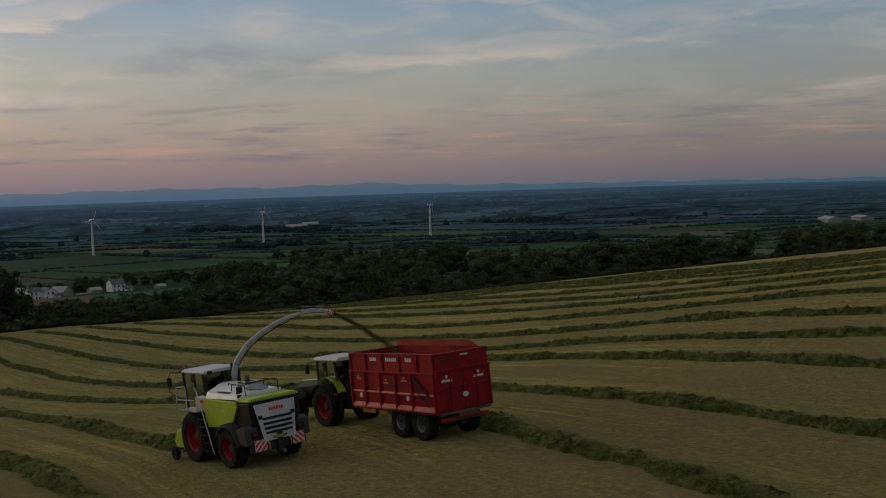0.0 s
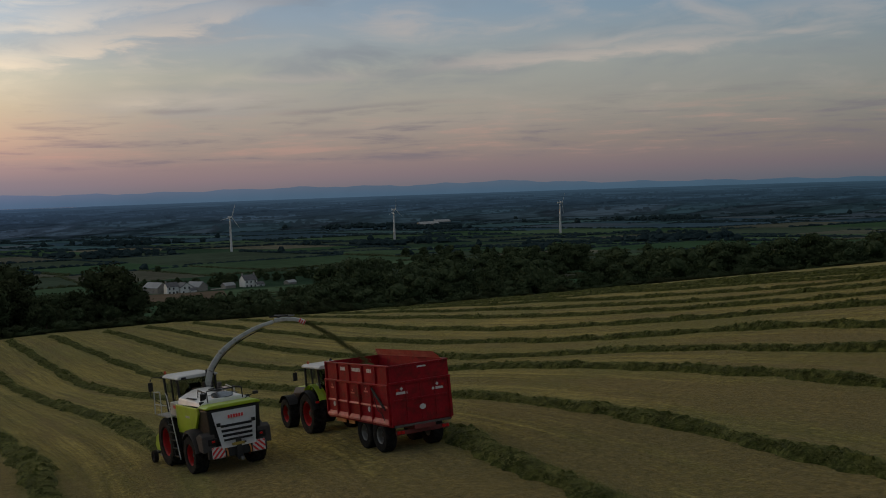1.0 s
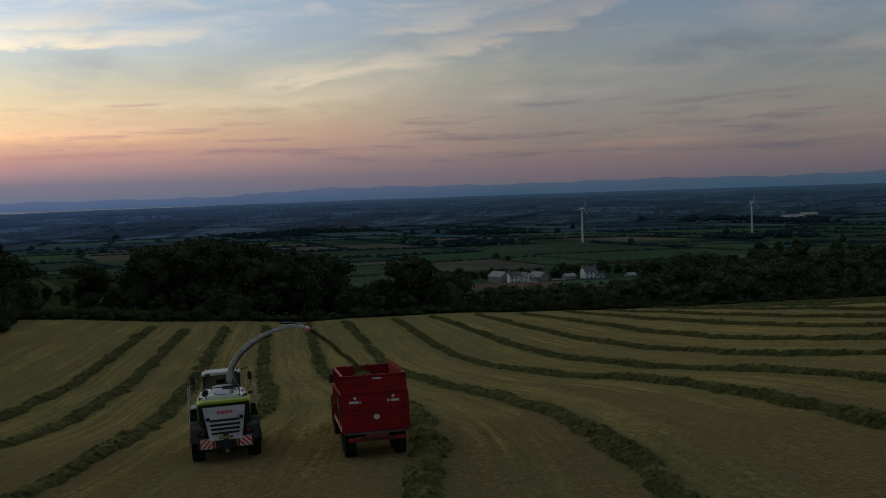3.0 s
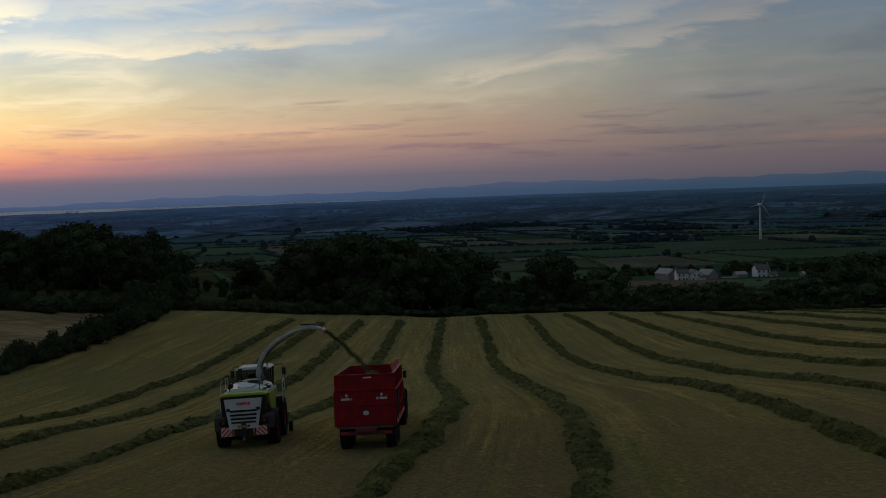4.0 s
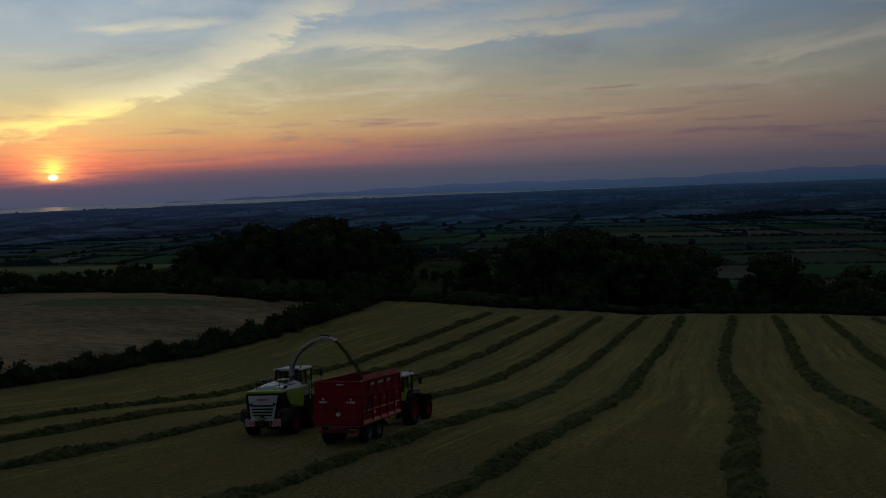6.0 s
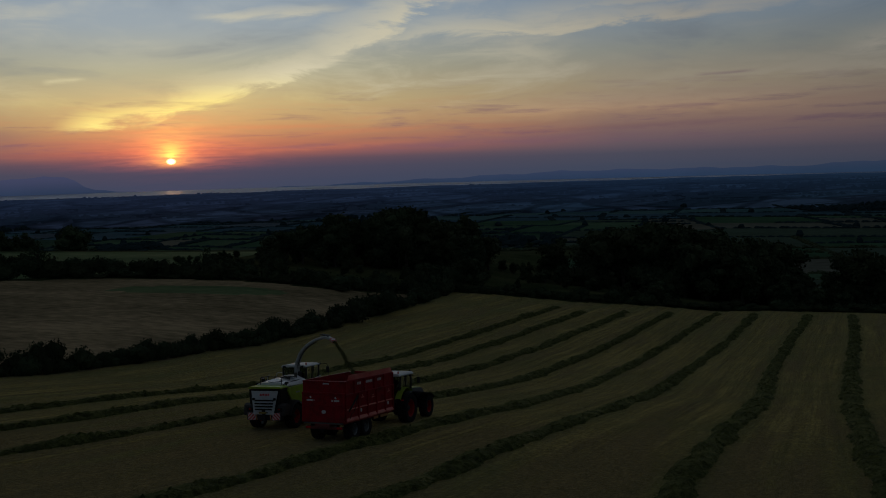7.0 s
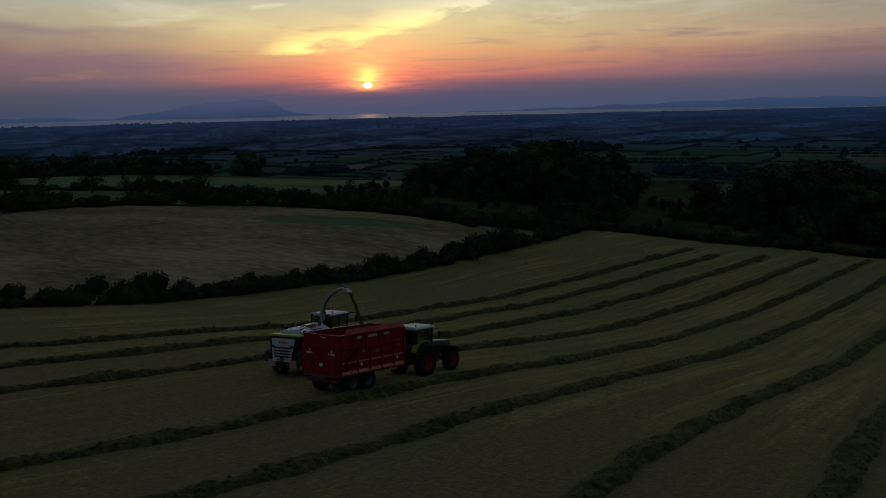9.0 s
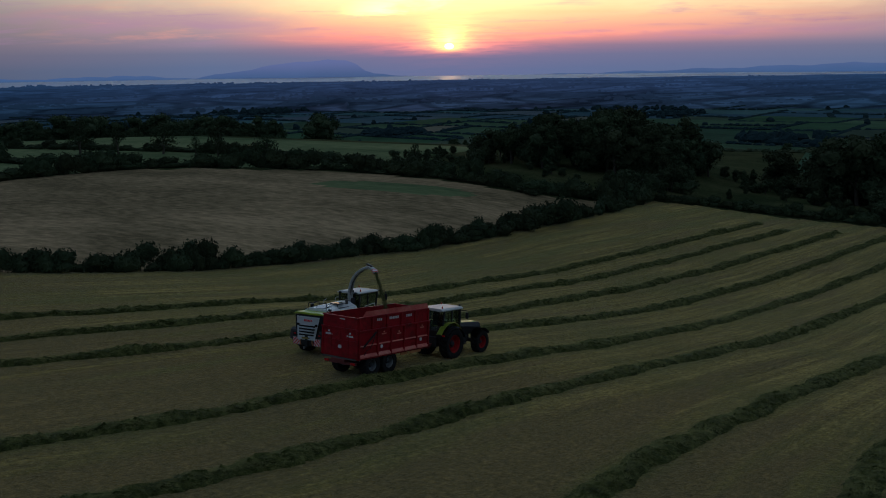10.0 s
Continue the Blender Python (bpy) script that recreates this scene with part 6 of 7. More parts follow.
def tractor():
    t = thing("tractor", TILT @ Matrix.Translation((0, 0, 0.66)), "lime green tractor with white roof and red wheels", "tractor")
    RA, FA = 8.75, 11.75
    for s in (-1, 1):
        wheel(t, s * 0.95, RA, 0.92, 0.62, 0.55, "red_rim", s, 20, 0.05)
        wheel(t, s * 0.92, FA, 0.70, 0.5, 0.40, "red_rim", s, 18, 0.045)
        # rear fender: an arc over the wheel
        bm = bmesh.new()
        n = 10
        rings = []
        for i in range(n + 1):
            a = radians(28 + 122 * i / n)
            r = 1.20
            rings.append([bm.verts.new((s * x, RA - math.cos(a) * r, 0.92 + math.sin(a) * r * 1.0 + dz)) for x, dz in ((0.60, 0.0), (0.72, 0.04), (0.9, 0.04), (1.0, 0.0))])
        for p, q in zip(rings, rings[1:]):
            for j in range(3):
                bm.faces.new((p[j], p[j + 1], q[j + 1], q[j]))
        bmesh.ops.solidify(bm, geom=bm.faces[:], thickness=0.04)
        bmesh.ops.recalc_face_normals(bm, faces=bm.faces[:])
        fd = part("rear_fender", bm, "green", t, smooth_faces=True)
        bm = bmesh.new()
        rings = []
        for i in range(n + 1):
            a = radians(14 + 150 * i / n)
            rings.append([bm.verts.new((s * x, RA - math.cos(a) * 1.02, 0.92 + math.sin(a) * 1.02 + dz)) for x, dz in ((1.003, -0.005), (1.2, -0.01), (1.28, -0.07))])
        for p, q in zip(rings, rings[1:]):
            for j in range(2):
                bm.faces.new((p[j], p[j + 1], q[j + 1], q[j]))
        bmesh.ops.solidify(bm, geom=bm.faces[:], thickness=0.035)
        bmesh.ops.recalc_face_normals(bm, faces=bm.faces[:])
        part("fender_flare", bm, "black", fd, "black rubber fender edge", True)
        part("rear_light", boxed((s * 1.08, RA - 1.0, 1.45), (0.16, 0.06, 0.08), 0.015), "lamp_red", fd)
        bm = bmesh.new()
        rings = []
        for i in range(n + 1):
            a = radians(30 + 120 * i / n)
            rings.append([bm.verts.new((s * x, FA - math.cos(a) * 0.80, 0.72 + math.sin(a) * 0.80)) for x in (0.68, 1.18)])
        for p, q in zip(rings, rings[1:]):
            bm.faces.new((p[0], p[1], q[1], q[0]))
        bmesh.ops.solidify(bm, geom=bm.faces[:], thickness=0.03)
        part("front_mudguard", bm, "dark", t, smooth_faces=True)
        part("step", boxed((s * 0.85, 9.95, 0.75), (0.35, 0.55, 0.05), 0.01), "black", t)
        part("fuel_tank", boxed((s * 0.62, 10.05, 0.95), (0.4, 0.9, 0.55), 0.06), "dark", t)
    part("transmission", boxed((0, 9.6, 0.98), (0.8, 3.4, 0.6), 0.05), "dark", t)
    part("front_axle", rod(bmesh.new(), (-0.8, FA, 0.68), (0.8, FA, 0.68), 0.12, 10), "dark", t)
    part("rear_axle", rod(bmesh.new(), (-0.8, RA, 0.9), (0.8, RA, 0.9), 0.2, 10), "dark", t)
    # bonnet
    bm = bmesh.new()
    prism(bm, [(-0.46, 1.15), (0.46, 1.15), (0.5, 1.66), (0.36, 1.92), (-0.36, 1.92), (-0.5, 1.66)], "y", 9.95, 12.55, 0.04, [(-0.38, 1.1), (0.38, 1.1), (0.4, 1.5), (0.27, 1.74), (-0.27, 1.74), (-0.4, 1.5)])
    hood = part("bonnet", bm, "dark", t)
    part("bonnet_top", prism(bmesh.new(), [(-0.32, 1.925), (0.32, 1.925), (0.30, 1.96), (-0.30, 1.96)], "y", 10.0, 12.3, 0.01, [(-0.22, 1.77), (0.22, 1.77), (0.2, 1.80), (-0.2, 1.80)]), "green", hood, "lime green bonnet cover")
    part("grille", boxed((0, 12.57, 1.38), (0.62, 0.06, 0.55), 0.03), "black", hood)
    for s in (-1, 1):
        part("side_grille", prism(bmesh.new(), [(10.15, 1.2), (12.35, 1.14), (12.35, 1.50), (10.15, 1.74)], "x", s * 0.40, s * 0.53, 0.01), "black", hood)
        part("headlight", boxed((s * 0.22, 12.57, 1.62), (0.18, 0.07, 0.1), 0.02), "pane", hood)
    part("front_weight", boxed((0, 12.85, 0.85), (0.8, 0.5, 0.45), 0.05), "dark", t)
    part("exhaust", pipe(bmesh.new(), [(0.56, 10.05, 1.6), (0.58, 10.05, 2.6), (0.58, 10.0, 2.95), (0.6, 9.9, 3.05)], 0.06, 10), "black", t)
    # cab
    part("cab_floor", boxed((0, 8.95, 1.38), (1.3, 1.7, 0.5), 0.05), "dark", t)
    cab_box(t, 8.1, 9.85, 1.6, 2.82, 0.72, 0.76, 0.12, 0.12)
    bm = bmesh.new()
    prism(bm, [(-0.82, 2.83), (0.82, 2.83), (0.84, 2.90), (0.70, 2.99), (-0.70, 2.99), (-0.84, 2.90)], "y", 7.9, 9.98, 0.03)
    part("roof", bm, "roof_white", t, "dusty white cab roof")
    seat_and_wheel(t, 8.75, 1.5)
    for s in (-1, 1):
        mirror(t, (s * 0.8, 9.8, 2.75), (s * 1.15, 9.9, 2.78), (s * 1.2, 9.9, 2.48))
        part("work_light", boxed((s * 0.6, 7.97, 2.88), (0.18, 0.06, 0.1), 0.015), "pane", t)
    part("beacon", rod(bmesh.new(), (-0.6, 9.7, 2.97), (-0.6, 9.7, 3.12), 0.05, 10, 0.035), "orange", t)
    part("beacon", rod(bmesh.new(), (0.6, 8.2, 2.97), (0.6, 8.2, 3.11), 0.05, 10, 0.035), "orange", t)
    part("hitch", boxed((0, 7.75, 0.75), (0.3, 0.7, 0.2), 0.03), "black", t)


tractor()


def arc_fender(s, cy, cz, r, x0, x1, a0, a1, n=12, drop=0.08):
    bm = bmesh.new()
    rings = []
    for i in range(n + 1):
        a = radians(a0 + (a1 - a0) * i / n)
        rings.append([bm.verts.new((s * x, cy - math.cos(a) * (r + dr), cz + math.sin(a) * (r + dr))) for x, dr in ((x0, 0.0), ((x0 + x1) / 2, 0.03), (x1 - 0.04, 0.0), (x1, -drop))])
    for p, q in zip(rings, rings[1:]):
        for j in range(3):
            bm.faces.new((p[j], p[j + 1], q[j + 1], q[j]))
    bmesh.ops.solidify(bm, geom=bm.faces[:], thickness=0.04)
    bmesh.ops.recalc_face_normals(bm, faces=bm.faces[:])
    return bm


def harvester():
    base = Matrix.Translation((-5.95, 3.72, float(near_z(-5.95, 3.72)))) @ Matrix.Rotation(radians(3.5), 4, "Z") @ Matrix.Rotation(radians(-5.2), 4, "X") @ Matrix.Rotation(radians(-1.6), 4, "Y")
    h = thing("forage_harvester", base, "lime green and white forage harvester with red wheels", "harvester")
    inv = base.inverted()
    for s in (-1, 1):
        wheel(h, s * 1.16, 1.45, 0.74, 0.56, 0.42, "red_rim", s, 18, 0.05)
        wheel(h, s * 1.12, 4.2, 0.98, 0.74, 0.58, "red_rim", s, 20, 0.055)
    # hull
    part("hull", boxed((0, 2.9, 1.05), (1.5, 5.0, 0.8), 0.06), "dark", h)
    part("rear_axle", rod(bmesh.new(), (-0.9, 1.45, 0.72), (0.9, 1.45, 0.72), 0.14, 10), "dark", h)
    part("front_axle", rod(bmesh.new(), (-0.8, 4.2, 0.95), (0.8, 4.2, 0.95), 0.2, 10), "dark", h)
    # engine housing: dark frame, green sides and rim, white deck
    bm = bmesh.new()
    prism(bm, [(-0.98, 1.15), (0.98, 1.15), (1.05, 2.42), (-1.05, 2.42)], "y", 0.12, 3.6, 0.05)
    part("engine_housing", bm, "black", h)
    for s in (-1, 1):
        bm = bmesh.new()
        prism(bm, [(1.0, 2.46), (0.92, 2.25), (1.35, 1.68), (1.95, 1.50), (2.5, 1.42), (3.4, 1.36), (3.52, 1.5), (3.55, 2.46)], "x", s * 1.03, s * 1.13, 0.025)
        pn = part("side_panel", bm, "green", h, "lime green engine side panel")
        x = s * 1.137
        flat_mark("model_mark", pn, [[(x, 1.9, 2.03), (x, 2.4, 2.03), (x, 2.4, 2.11), (x, 1.9, 2.11)]], "silver")
        bm = bmesh.new()
        prism(bm, [(3.5, 1.9), (4.35, 1.9), (4.35, 2.5), (3.5, 2.5)], "x", s * 0.75, s * 1.1, 0.03)
        part("side_box", bm, "silver", h)
        fl = [[(s * 1.105, 3.62, 2.28), (s * 1.105, 3.92, 2.28), (s * 1.105, 3.92, 2.4), (s * 1.105, 3.62, 2.4)]]
        flat_mark("warning_mark", h, fl, "red_mark")
        part("rear_fender", arc_fender(s, 1.45, 0.74, 0.92, 0.72, 1.46, 8, 150, 12, 0.12), "fender", h, "grey plastic rear fender", True)
        part("fender_flank", prism(bmesh.new(), [(0.02, 0.9), (0.5, 0.95), (0.75, 1.45), (0.3, 1.62), (0.05, 1.5)], "x", s * 0.85, s * 1.36, 0.04), "fender", h)
        part("side_cover", prism(bmesh.new(), [(2.35, 0.5), (3.7, 0.6), (3.75, 1.5), (2.5, 1.45), (2.2, 1.1)], "x", s * 0.85, s * 1.12, 0.03), "black", h)
    bm = bmesh.new()
    prism(bm, [(-1.08, 2.45), (1.08, 2.45), (1.10, 2.51), (0.94, 2.585), (-0.94, 2.585), (-1.10, 2.51)], "y", 0.10, 1.02, 0.035)
    part("rear_rim", bm, "green", h, "lime green rim over the rear grille")
    bm = bmesh.new()
    prism(bm, [(-1.0, 2.5), (1.0, 2.5), (0.95, 2.63), (0.62, 2.74), (-0.62, 2.74), (-0.95, 2.63)], "y", 0.9, 3.5, 0.04, [(-1.06, 2.45), (1.06, 2.45), (0.98, 2.7), (0.6, 2.86), (-0.6, 2.86), (-0.98, 2.7)])
    deck = part("deck", bm, "white", h, "white engine deck")
    part("deck_hump", prism(bmesh.new(), [(-0.62, 2.70), (0.62, 2.70), (0.5, 2.80), (0.28, 2.84), (-0.28, 2.84), (-0.5, 2.80)], "y", 1.75, 3.6, 0.03, [(-0.6, 2.76), (0.6, 2.76), (0.46, 2.9), (0.22, 2.95), (-0.22, 2.95), (-0.46, 2.9)]), "white", deck)
    part("air_screen", rod(bmesh.new(), (0.05, 1.34, 2.70), (0.05, 1.32, 2.825), 0.42, 24), "pane", deck, "dark glossy rotary air screen")
    part("screen_lid", boxed((0.35, 2.4, 2.93), (0.7, 0.7, 0.05), 0.02), "pane", deck)
    for y in (1.12, 2.05, 2.9):
        part("deck_seam", boxed((0, y, 2.655 + 0.045 * y), (1.3, 0.025, 0.02), 0.005), "dark", deck)
    for s in (-1, 1):
        part("vent_grille", boxed((s * 0.80, 2.35, 2.725), (0.24, 0.95, 0.02), 0.006, Matrix.Translation((0, 0, 0))), "black", deck, "black slatted deck vent")
        part("corner_light", boxed((s * 0.92, 0.98, 2.64), (0.16, 0.12, 0.12), 0.02), "black", deck)
        part("deck_handle", pipe(bmesh.new(), [(s * 0.45, 2.2, 2.84), (s * 0.45, 2.25, 2.95), (s * 0.45, 2.65, 2.98), (s * 0.45, 2.7, 2.88)], 0.016, 6), "black", deck)
    part("exhaust_stub", rod(bmesh.new(), (0.55, 3.05, 2.75), (0.58, 3.0, 3.12), 0.09, 12), "dull_steel", deck, "dull steel exhaust stub")
    part("intake", rod(bmesh.new(), (-0.72, 1.35, 2.6), (-0.72, 1.3, 2.95), 0.12, 12), "black", deck)
    bm = bmesh.new()
    pipe(bm, [(-0.7, 0.9, 2.62), (-0.7, 0.92, 3.0), (-0.66, 1.0, 3.06), (0.66, 1.0, 3.06), (0.7, 0.92, 3.0), (0.7, 0.9, 2.62)], 0.022, 7)
    pipe(bm, [(0.7, 0.92, 3.0), (0.7, 1.9, 3.02), (0.7, 2.0, 2.72)], 0.022, 7)
    pipe(bm, [(-0.7, 0.92, 3.0), (-0.7, 1.9, 3.02), (-0.7, 2.0, 2.72)], 0.022, 7)
    part("guard_rail", bm, "black", deck)
    part("beacon_arm", pipe(bmesh.new(), [(0.8, 0.9, 2.6), (1.0, 0.75, 2.7), (1.12, 0.7, 2.74)], 0.02, 6), "dark", deck)
    part("rear_camera", boxed((1.15, 0.68, 2.76), (0.2, 0.14, 0.12), 0.03), "dark", deck)
    # rear grille panel
    def gx(z):
        return 0.66 + (z - 0.98) * (0.88 - 0.66) / (2.34 - 0.98)
    def gy(z):
        return -0.10 + (z - 0.98) * 0.15
    bm = bmesh.new()
    v = [bm.verts.new((sx * gx(z), gy(z), z)) for sx, z in ((-1, 0.98), (1, 0.98), (1, 2.34), (-1, 2.34))]
    f = bm.faces.new(v)
    bmesh.ops.solidify(bm, geom=[f], thickness=0.05)
    bmesh.ops.recalc_face_normals(bm, faces=bm.faces[:])
    bmesh.ops.bevel(bm, geom=bm.edges[:], offset=0.012, segments=2, affect="EDGES")
    gr = part("grille_panel", bm, "grille_white", h, "white slatted rear grille panel")
    o = 0.035
    for z0, z1, k in ((1.74, 1.83, 0.78), (1.56, 1.65, 0.80), (1.39, 1.48, 0.80), (1.23, 1.31, 0.80), (1.06, 1.13, 0.42)):
        q = [(-gx(z0) * k, gy(z0) - o, z0), (gx(z0) * k, gy(z0) - o, z0), (gx(z1) * k, gy(z1) - o, z1), (-gx(z1) * k, gy(z1) - o, z1)]
        flat_mark("slot", gr, [q], "black")
    for s in (-1, 1):
        part("work_light", boxed((s * gx(1.84) * 0.86, gy(1.84) - 0.03, 1.86), (0.16, 0.06, 0.14), 0.02), "pane", gr)
    z0, z1 = 2.05, 2.17
    for i in range(6):
        x = -0.29 + i * 0.105
        flat_mark("maker_mark", gr, [[(x, gy(z0) - o, z0), (x + 0.075, gy(z0) - o, z0), (x + 0.085, gy(z1) - o, z1), (x + 0.01, gy(z1) - o, z1)]], "red_mark", "plain red bar of the maker's mark")
    flat_mark("number_plate", gr, [[(-0.28, gy(1.1) - 0.06, 1.03), (0.2, gy(1.1) - 0.06, 1.03), (0.2, gy(1.1) - 0.06, 1.14), (-0.28, gy(1.1) - 0.06, 1.14)]], "plate", "dull yellow plate with plain dark bars")
    # bumper, boards, hitch
    bp = part("bumper", boxed((0, 0.12, 0.80), (2.3, 0.22, 0.36), 0.04), "dark", h)
    for s in (-1, 1):
        x0, x1, zb, zt, y = s * 0.80 - 0.24, s * 0.80 + 0.24, 0.66, 1.06, -0.06
        bd = part("warning_board", boxed((s * 0.80, y + 0.02, (zb + zt) / 2), (0.5, 0.02, 0.42), 0.004), "decal", bp, "red and white striped warning board")
        w, sl = 0.105, 0.40
        for i in range(-2, 4):
            a = x0 + i * w * 2 + (0.02 if s > 0 else 0.0)
            pts = []
            for b, z in ((a, zb), (a + w, zb), (a + w + sl, zt), (a + sl, zt)):
                pts.append([b, z])
            # clip to the board
            def clip(poly, lim, keep_less):
                out = []
                for j in range(len(poly)):
                    p, q = poly[j], poly[(j + 1) % len(poly)]
                    ip, iq = (p[0] <= lim) == keep_less, (q[0] <= lim) == keep_less
                    if ip:
                        out.append(p)
                    if ip != iq:
                        f = (lim - p[0]) / (q[0] - p[0])
                        out.append([lim, p[1] + (q[1] - p[1]) * f])
                return out
            poly = clip(clip(pts, x1, True), x0, False)
            if len(poly) < 3:
                continue
            if s > 0:
                poly = [[x0 + x1 - p[0], p[1]] for p in poly][::-1]
            bm = bmesh.new()
            vs = [bm.verts.new((p[0], y + 0.004, p[1])) for p in poly]
            vb = [bm.verts.new((p[0], y + 0.014, p[1])) for p in poly]
            bm.faces.new(vs), bm.faces.new(vb[::-1])
            for j in range(len(poly)):
                k2 = (j + 1) % len(poly)
                bm.faces.new((vs[j], vb[j], vb[k2], vs[k2]))
            bmesh.ops.recalc_face_normals(bm, faces=bm.faces[:])
            part("stripe", bm, "red_mark", bd)
        part("tail_light", boxed((s * 0.95, -0.01, 1.28), (0.12, 0.06, 0.08), 0.02), "lamp_red", bp)
        part("light_pod", boxed((s * 0.97, 0.08, 1.26), (0.34, 0.16, 0.26), 0.03), "black", bp)
    bm = boxed((0, -0.02, 0.9), (0.22, 0.2, 0.7), 0.03)
    rod(bm, (0, -0.05, 0.55), (0, -0.25, 0.55), 0.06, 10)
    rod(bm, (-0.1, -0.12, 0.5), (0.1, -0.12, 0.62), 0.05, 8)
    part("tow_hitch", bm, "dark", bp)
    part("hitch_ball", rod(bmesh.new(), (0.02, -0.28, 0.48), (0.02, -0.28, 0.60), 0.07, 12), "steel", bp)
    for x in (-0.5, 0.42):
        part("hydraulic_line", pipe(bmesh.new(), [(x, -0.02, 1.0), (x + 0.03, -0.1, 0.85), (x + 0.05, -0.06, 0.66)], 0.03, 6), "ochre", bp)
    # cab
    part("cab_base", boxed((0, 4.8, 1.7), (1.6, 1.9, 0.5), 0.06), "dark", h)
    cab_box(h, 4.0, 5.7, 1.9, 3.36, 0.76, 0.80, -0.12, 0.05)
    bm = bmesh.new()
    prism(bm, [(-0.85, 3.36), (0.85, 3.36), (0.88, 3.41), (0.70, 3.50), (-0.70, 3.50), (-0.88, 3.41)], "y", 3.85, 5.85, 0.04)
    part("roof", bm, "roof_white", h, "dusty white cab roof")
    part("visor", boxed((0, 5.98, 3.40), (1.7, 0.3, 0.10), 0.03), "dark", h)
    seat_and_wheel(h, 4.6, 1.9)
    for x, y in ((-0.7, 5.9), (0.72, 4.2)):
        part("beacon", rod(bmesh.new(), (x, y, 3.5), (x, y, 3.63), 0.05, 10, 0.035), "orange", h)
    for s in (-1, 1):
        mirror(h, (s * 0.84, 5.85, 3.38), (s * 1.25, 6.05, 3.42), (s * 1.32, 6.05, 3.04))
        bm = pipe(bmesh.new(), [(s * 1.32, 6.05, 3.2), (s * 1.35, 6.05, 2.65), (s * 1.12, 5.75, 2.4), (s * 0.9, 5.65, 2.2)], 0.018, 6)
        part("mirror_bow", bm, "dark", h)
        part("work_light", boxed((s * 0.6, 3.84, 3.40), (0.2, 0.07, 0.1), 0.02), "pane", h)
    # platform and ladder on the left, rail on the right
    part("platform", boxed((-1.12, 4.4, 1.98), (0.62, 1.5, 0.05), 0.01), "steel", h)
    bm = bmesh.new()
    pipe(bm, [(-1.50, 2.35, 0.45), (-1.5, 2.95, 1.9), (-1.5, 3.35, 2.85), (-1.48, 3.55, 2.95)], 0.021, 7)
    pipe(bm, [(-1.45, 4.5, 2.95), (-1.45, 5.2, 2.9), (-1.45, 5.3, 2.0)], 0.026, 7)
    pipe(bm, [(-1.45, 3.7, 2.45), (-1.45, 5.25, 2.4)], 0.02, 6)
    pipe(bm, [(-1.45, 4.4, 2.0), (-1.45, 4.4, 2.95)], 0.022, 6)
    part("ladder_rail", bm, "rail", h, "pale grey ladder rail")
    part("ladder_stile", pipe(bmesh.new(), [(-1.50, 2.92, 0.45), (-1.48, 3.5, 1.95)], 0.025, 7), "black", h)
    for i in range(5):
        z = 0.55 + i * 0.3
        y = 2.4 + i * 0.115
        part("ladder_step", boxed((-1.5, y + 0.3, z), (0.10, 0.52, 0.03), 0.006), "black", h)
    bm = bmesh.new()
    pipe(bm, [(1.45, 3.7, 1.6), (1.45, 3.75, 2.7), (1.45, 4.7, 2.8), (1.45, 4.8, 2.0)], 0.026, 7)
    pipe(bm, [(1.45, 3.73, 2.2), (1.45, 4.75, 2.3)], 0.02, 6)
    part("side_rail", bm, "rail", h)
    # feeder and pick-up header
    part("feeder", prism(bmesh.new(), [(4.7, 0.7), (5.4, 0.3), (5.4, 0.95), (4.7, 1.5)], "x", -0.55, 0.55, 0.04), "green", h)
    hd = part("pickup_header", boxed((0, 5.5, 0.72), (2.5, 0.4, 0.35), 0.06), "dark", h, "pick-up header with lime end shields")
    part("reel", rod(bmesh.new(), (-1.2, 5.9, 0.38), (1.2, 5.9, 0.38), 0.24, 14), "steel", hd)
    for s in (-1, 1):
        part("end_shield", prism(bmesh.new(), [(5.22, 0.4), (5.5, 0.33), (5.95, 0.36), (6.12, 0.62), (5.98, 0.98), (5.62, 1.16), (5.3, 1.12), (5.2, 0.8)], "x", s * 1.24, s * 1.33, 0.035), "green", hd, "lime green end shield")
        wheel(h, s * 1.56, 5.6, 0.26, 0.18, 0.13, "dark", s, 10, 0.01)
        part("wheel_arm", boxed((s * 1.42, 5.55, 0.42), (0.14, 0.5, 0.08), 0.02), "dark", hd)
    # spout
    world_pts = [(-5.95, 7.7, 2.5), (-5.9, 7.62, 2.95), (-5.78, 7.55, 3.4), (-5.42, 7.36, 3.98), (-4.98, 7.15, 4.40), (-4.5, 6.95, 4.72), (-3.95, 6.72, 4.99), (-3.44, 6.5, 5.15)]
    pts = [inv @ Vector(p) for p in world_pts]
    fine = []
    for i in range(len(pts) - 1):
        p0, p1, p2, p3 = pts[max(i - 1, 0)], pts[i], pts[i + 1], pts[min(i + 2, len(pts) - 1)]
        for u in (0, 0.25, 0.5, 0.75):
            fine.append(0.5 * ((2 * p1) + (p2 - p0) * u + (2 * p0 - 5 * p1 + 4 * p2 - p3) * u * u + (3 * p1 - p0 - 3 * p2 + p3) * u ** 3))
    fine.append(pts[-1])

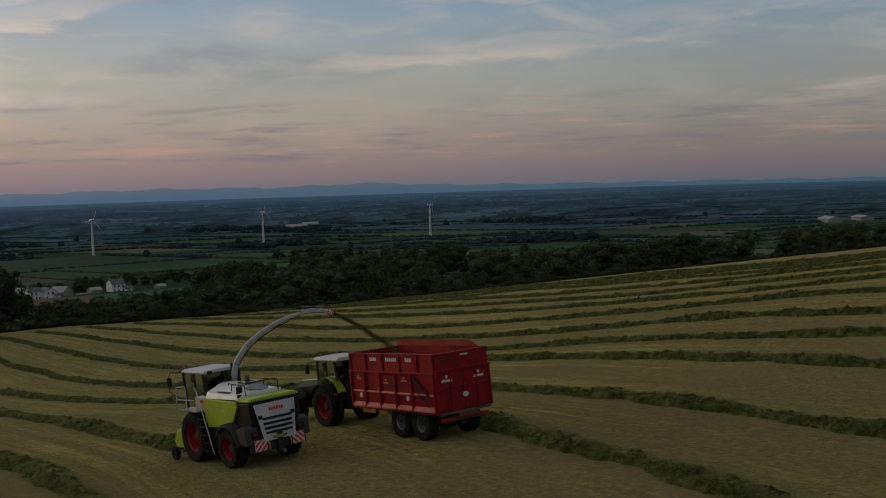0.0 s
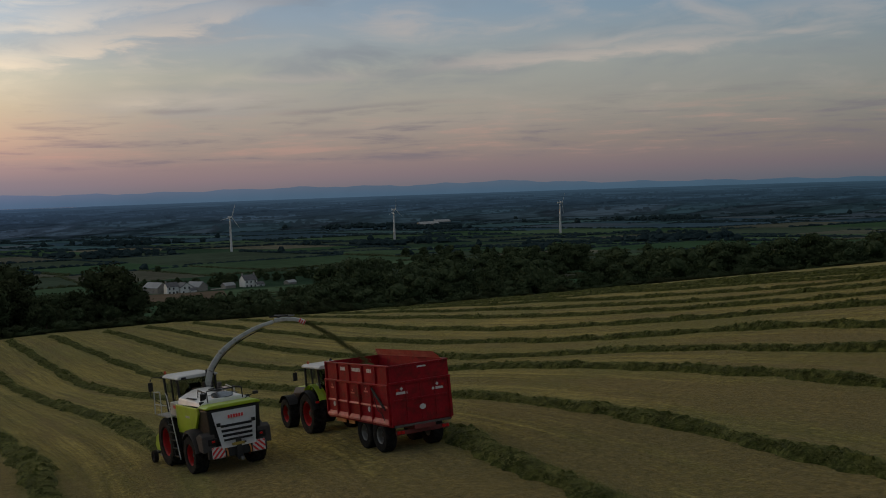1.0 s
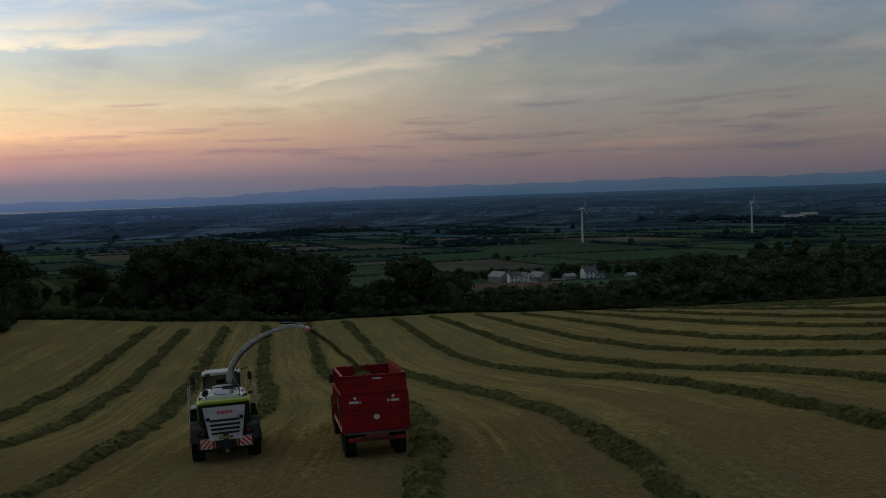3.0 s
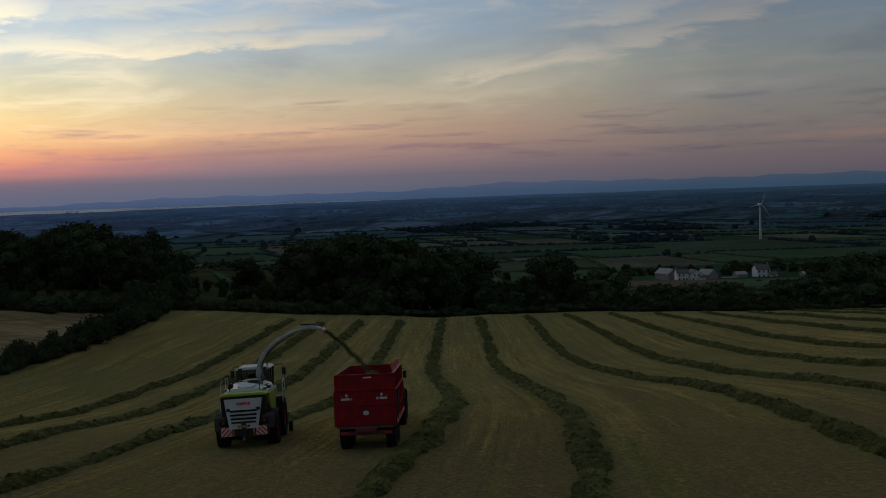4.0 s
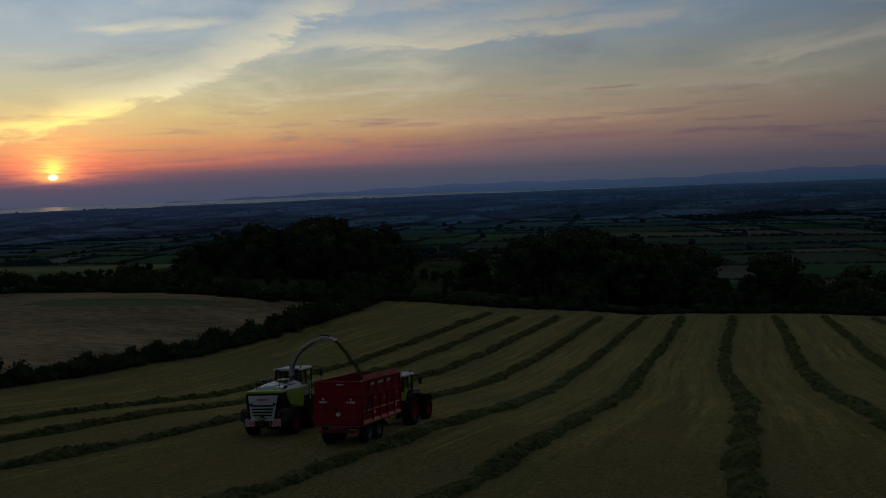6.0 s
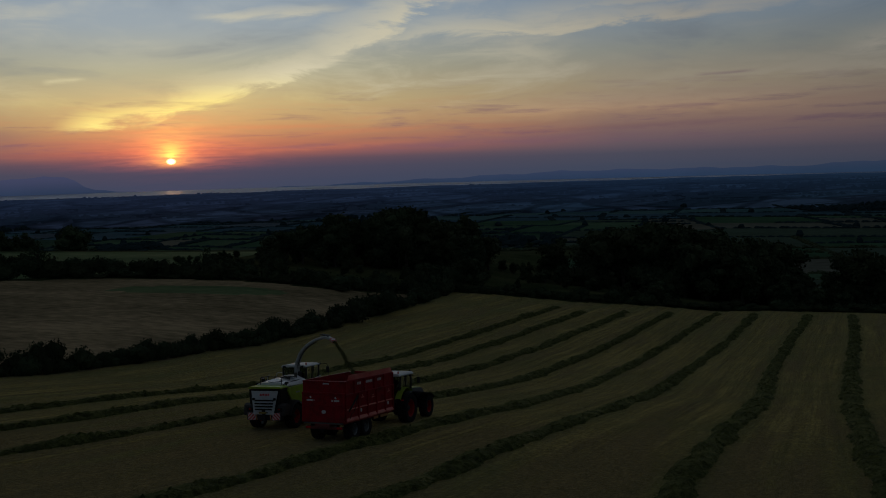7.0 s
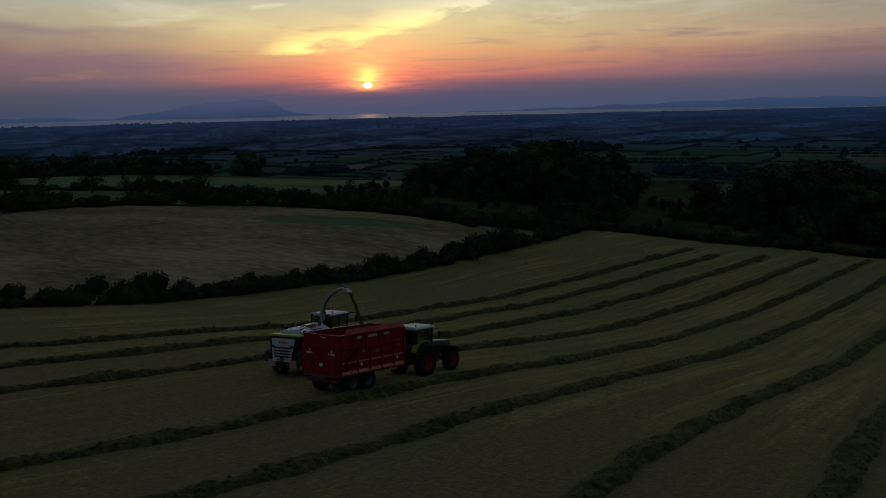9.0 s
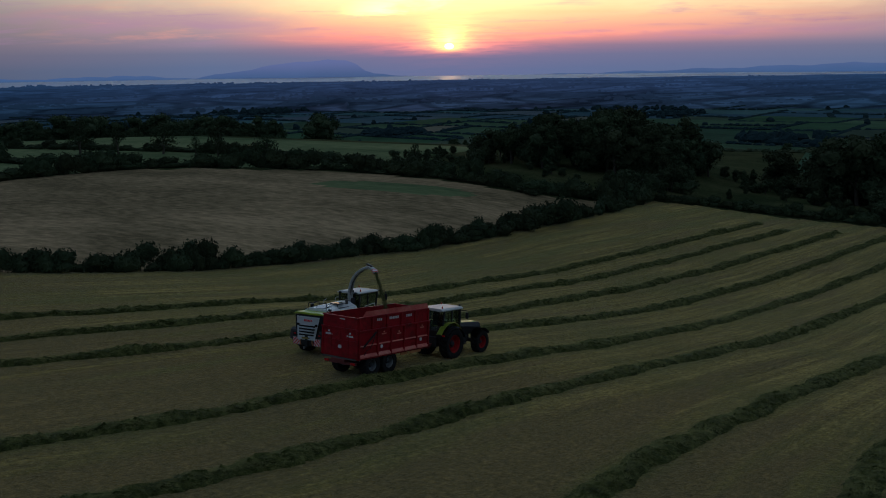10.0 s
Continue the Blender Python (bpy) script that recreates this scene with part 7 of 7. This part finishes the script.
    def duct(path, wide0, wide1, thick0, thick1):
        bm = bmesh.new()
        rings = []
        side = Vector((0.45, 0.9, 0.0)).normalized()
        for i, p in enumerate(path):
            d = (path[min(i + 1, len(path) - 1)] - path[max(i - 1, 0)]).normalized()
            u = (side - d * side.dot(d)).normalized()
            n = d.cross(u).normalized()
            f = i / (len(path) - 1)
            w, k = wide0 + (wide1 - wide0) * f, thick0 + (thick1 - thick0) * f
            rings.append([bm.verts.new(p + u * a * w + n * b * k) for a, b in ((-1, -0.7), (-0.7, -1), (0.7, -1), (1, -0.7), (1, 0.7), (0.7, 1), (-0.7, 1), (-1, 0.7))])
        for a, b in zip(rings, rings[1:]):
            for j in range(8):
                bm.faces.new((a[j], a[(j + 1) % 8], b[(j + 1) % 8], b[j]))
        bm.faces.new(rings[0]), bm.faces.new(rings[-1])
        bmesh.ops.recalc_face_normals(bm, faces=bm.faces[:])
        return bm
    sp = part("spout", duct(fine, 0.145, 0.10, 0.135, 0.065), "silver", h, "long curved silver discharge spout")
    tip = [inv @ Vector(p) for p in ((-3.40, 6.48, 5.20), (-3.0, 6.28, 5.24), (-2.68, 6.1, 5.22), (-2.42, 5.97, 5.14))]
    df = part("deflector", duct(tip, 0.13, 0.15, 0.09, 0.07), "silver", sp, "hinged spout deflector")
    part("deflector_lip", duct([inv @ Vector(p) for p in ((-2.50, 6.01, 5.18), (-2.40, 5.95, 5.13), (-2.30, 5.9, 5.06))], 0.16, 0.16, 0.09, 0.08), "decal", df, "white lip with red stripes")
    lip = [inv @ Vector(p) for p in ((-2.50, 6.01, 5.18), (-2.40, 5.95, 5.13), (-2.30, 5.9, 5.06))]
    for f0, f1 in ((0.02, 0.24), (0.42, 0.62), (0.8, 0.98)):
        a, b = lip[0].lerp(lip[2], f0), lip[0].lerp(lip[2], f1)
        part("lip_stripe", duct([a, b], 0.166, 0.166, 0.094, 0.090), "red_mark", df)
    for f0 in (0.15, 0.55):
        q = tip[0].lerp(tip[3], f0)
        part("bracket", boxed(q + Vector((0, 0, 0.13)), (0.10, 0.22, 0.10), 0.02), "dark", df)
    part("deflector_ram", rod(bmesh.new(), tip[0] + Vector((0, 0, 0.2)), tip[2] + Vector((0, 0, 0.16)), 0.03, 8), "steel", df)
    for a in range(2, len(fine) - 1, 5):
        d = (fine[a + 1] - fine[a - 1]).normalized()
        part("spout_band", rod(bmesh.new(), fine[a] - d * 0.025, fine[a] + d * 0.025, 0.18 - 0.003 * a, 8), "steel", sp)
    p = inv @ Vector((-3.6, 6.57, 5.35))
    part("spout_ram", rod(bmesh.new(), p, inv @ Vector((-2.9, 6.22, 5.38)), 0.035, 8), "black", sp)
    part("spout_light", boxed(inv @ Vector((-4.2, 6.8, 4.88)), (0.1, 0.1, 0.1), 0.02), "black", sp)
    bm = bmesh.new()
    pipe(bm, [q + Vector((0.05, -0.06, -0.13)) for q in fine[2:-4]], 0.02, 6)
    part("spout_hose", bm, "black", sp)
    bm = boxed((0.35, 3.75, 2.9), (0.4, 0.35, 0.5), 0.05)
    rod(bm, (0.3, 3.7, 3.1), (0.42, 3.9, 3.6), 0.05, 8)
    part("spout_drive", bm, "dark", h)
    part("spout_turret", rod(bmesh.new(), (0.0, 3.85, 2.4), (0.0, 3.85, 2.95), 0.36, 20, 0.28), "dark", h)


harvester()
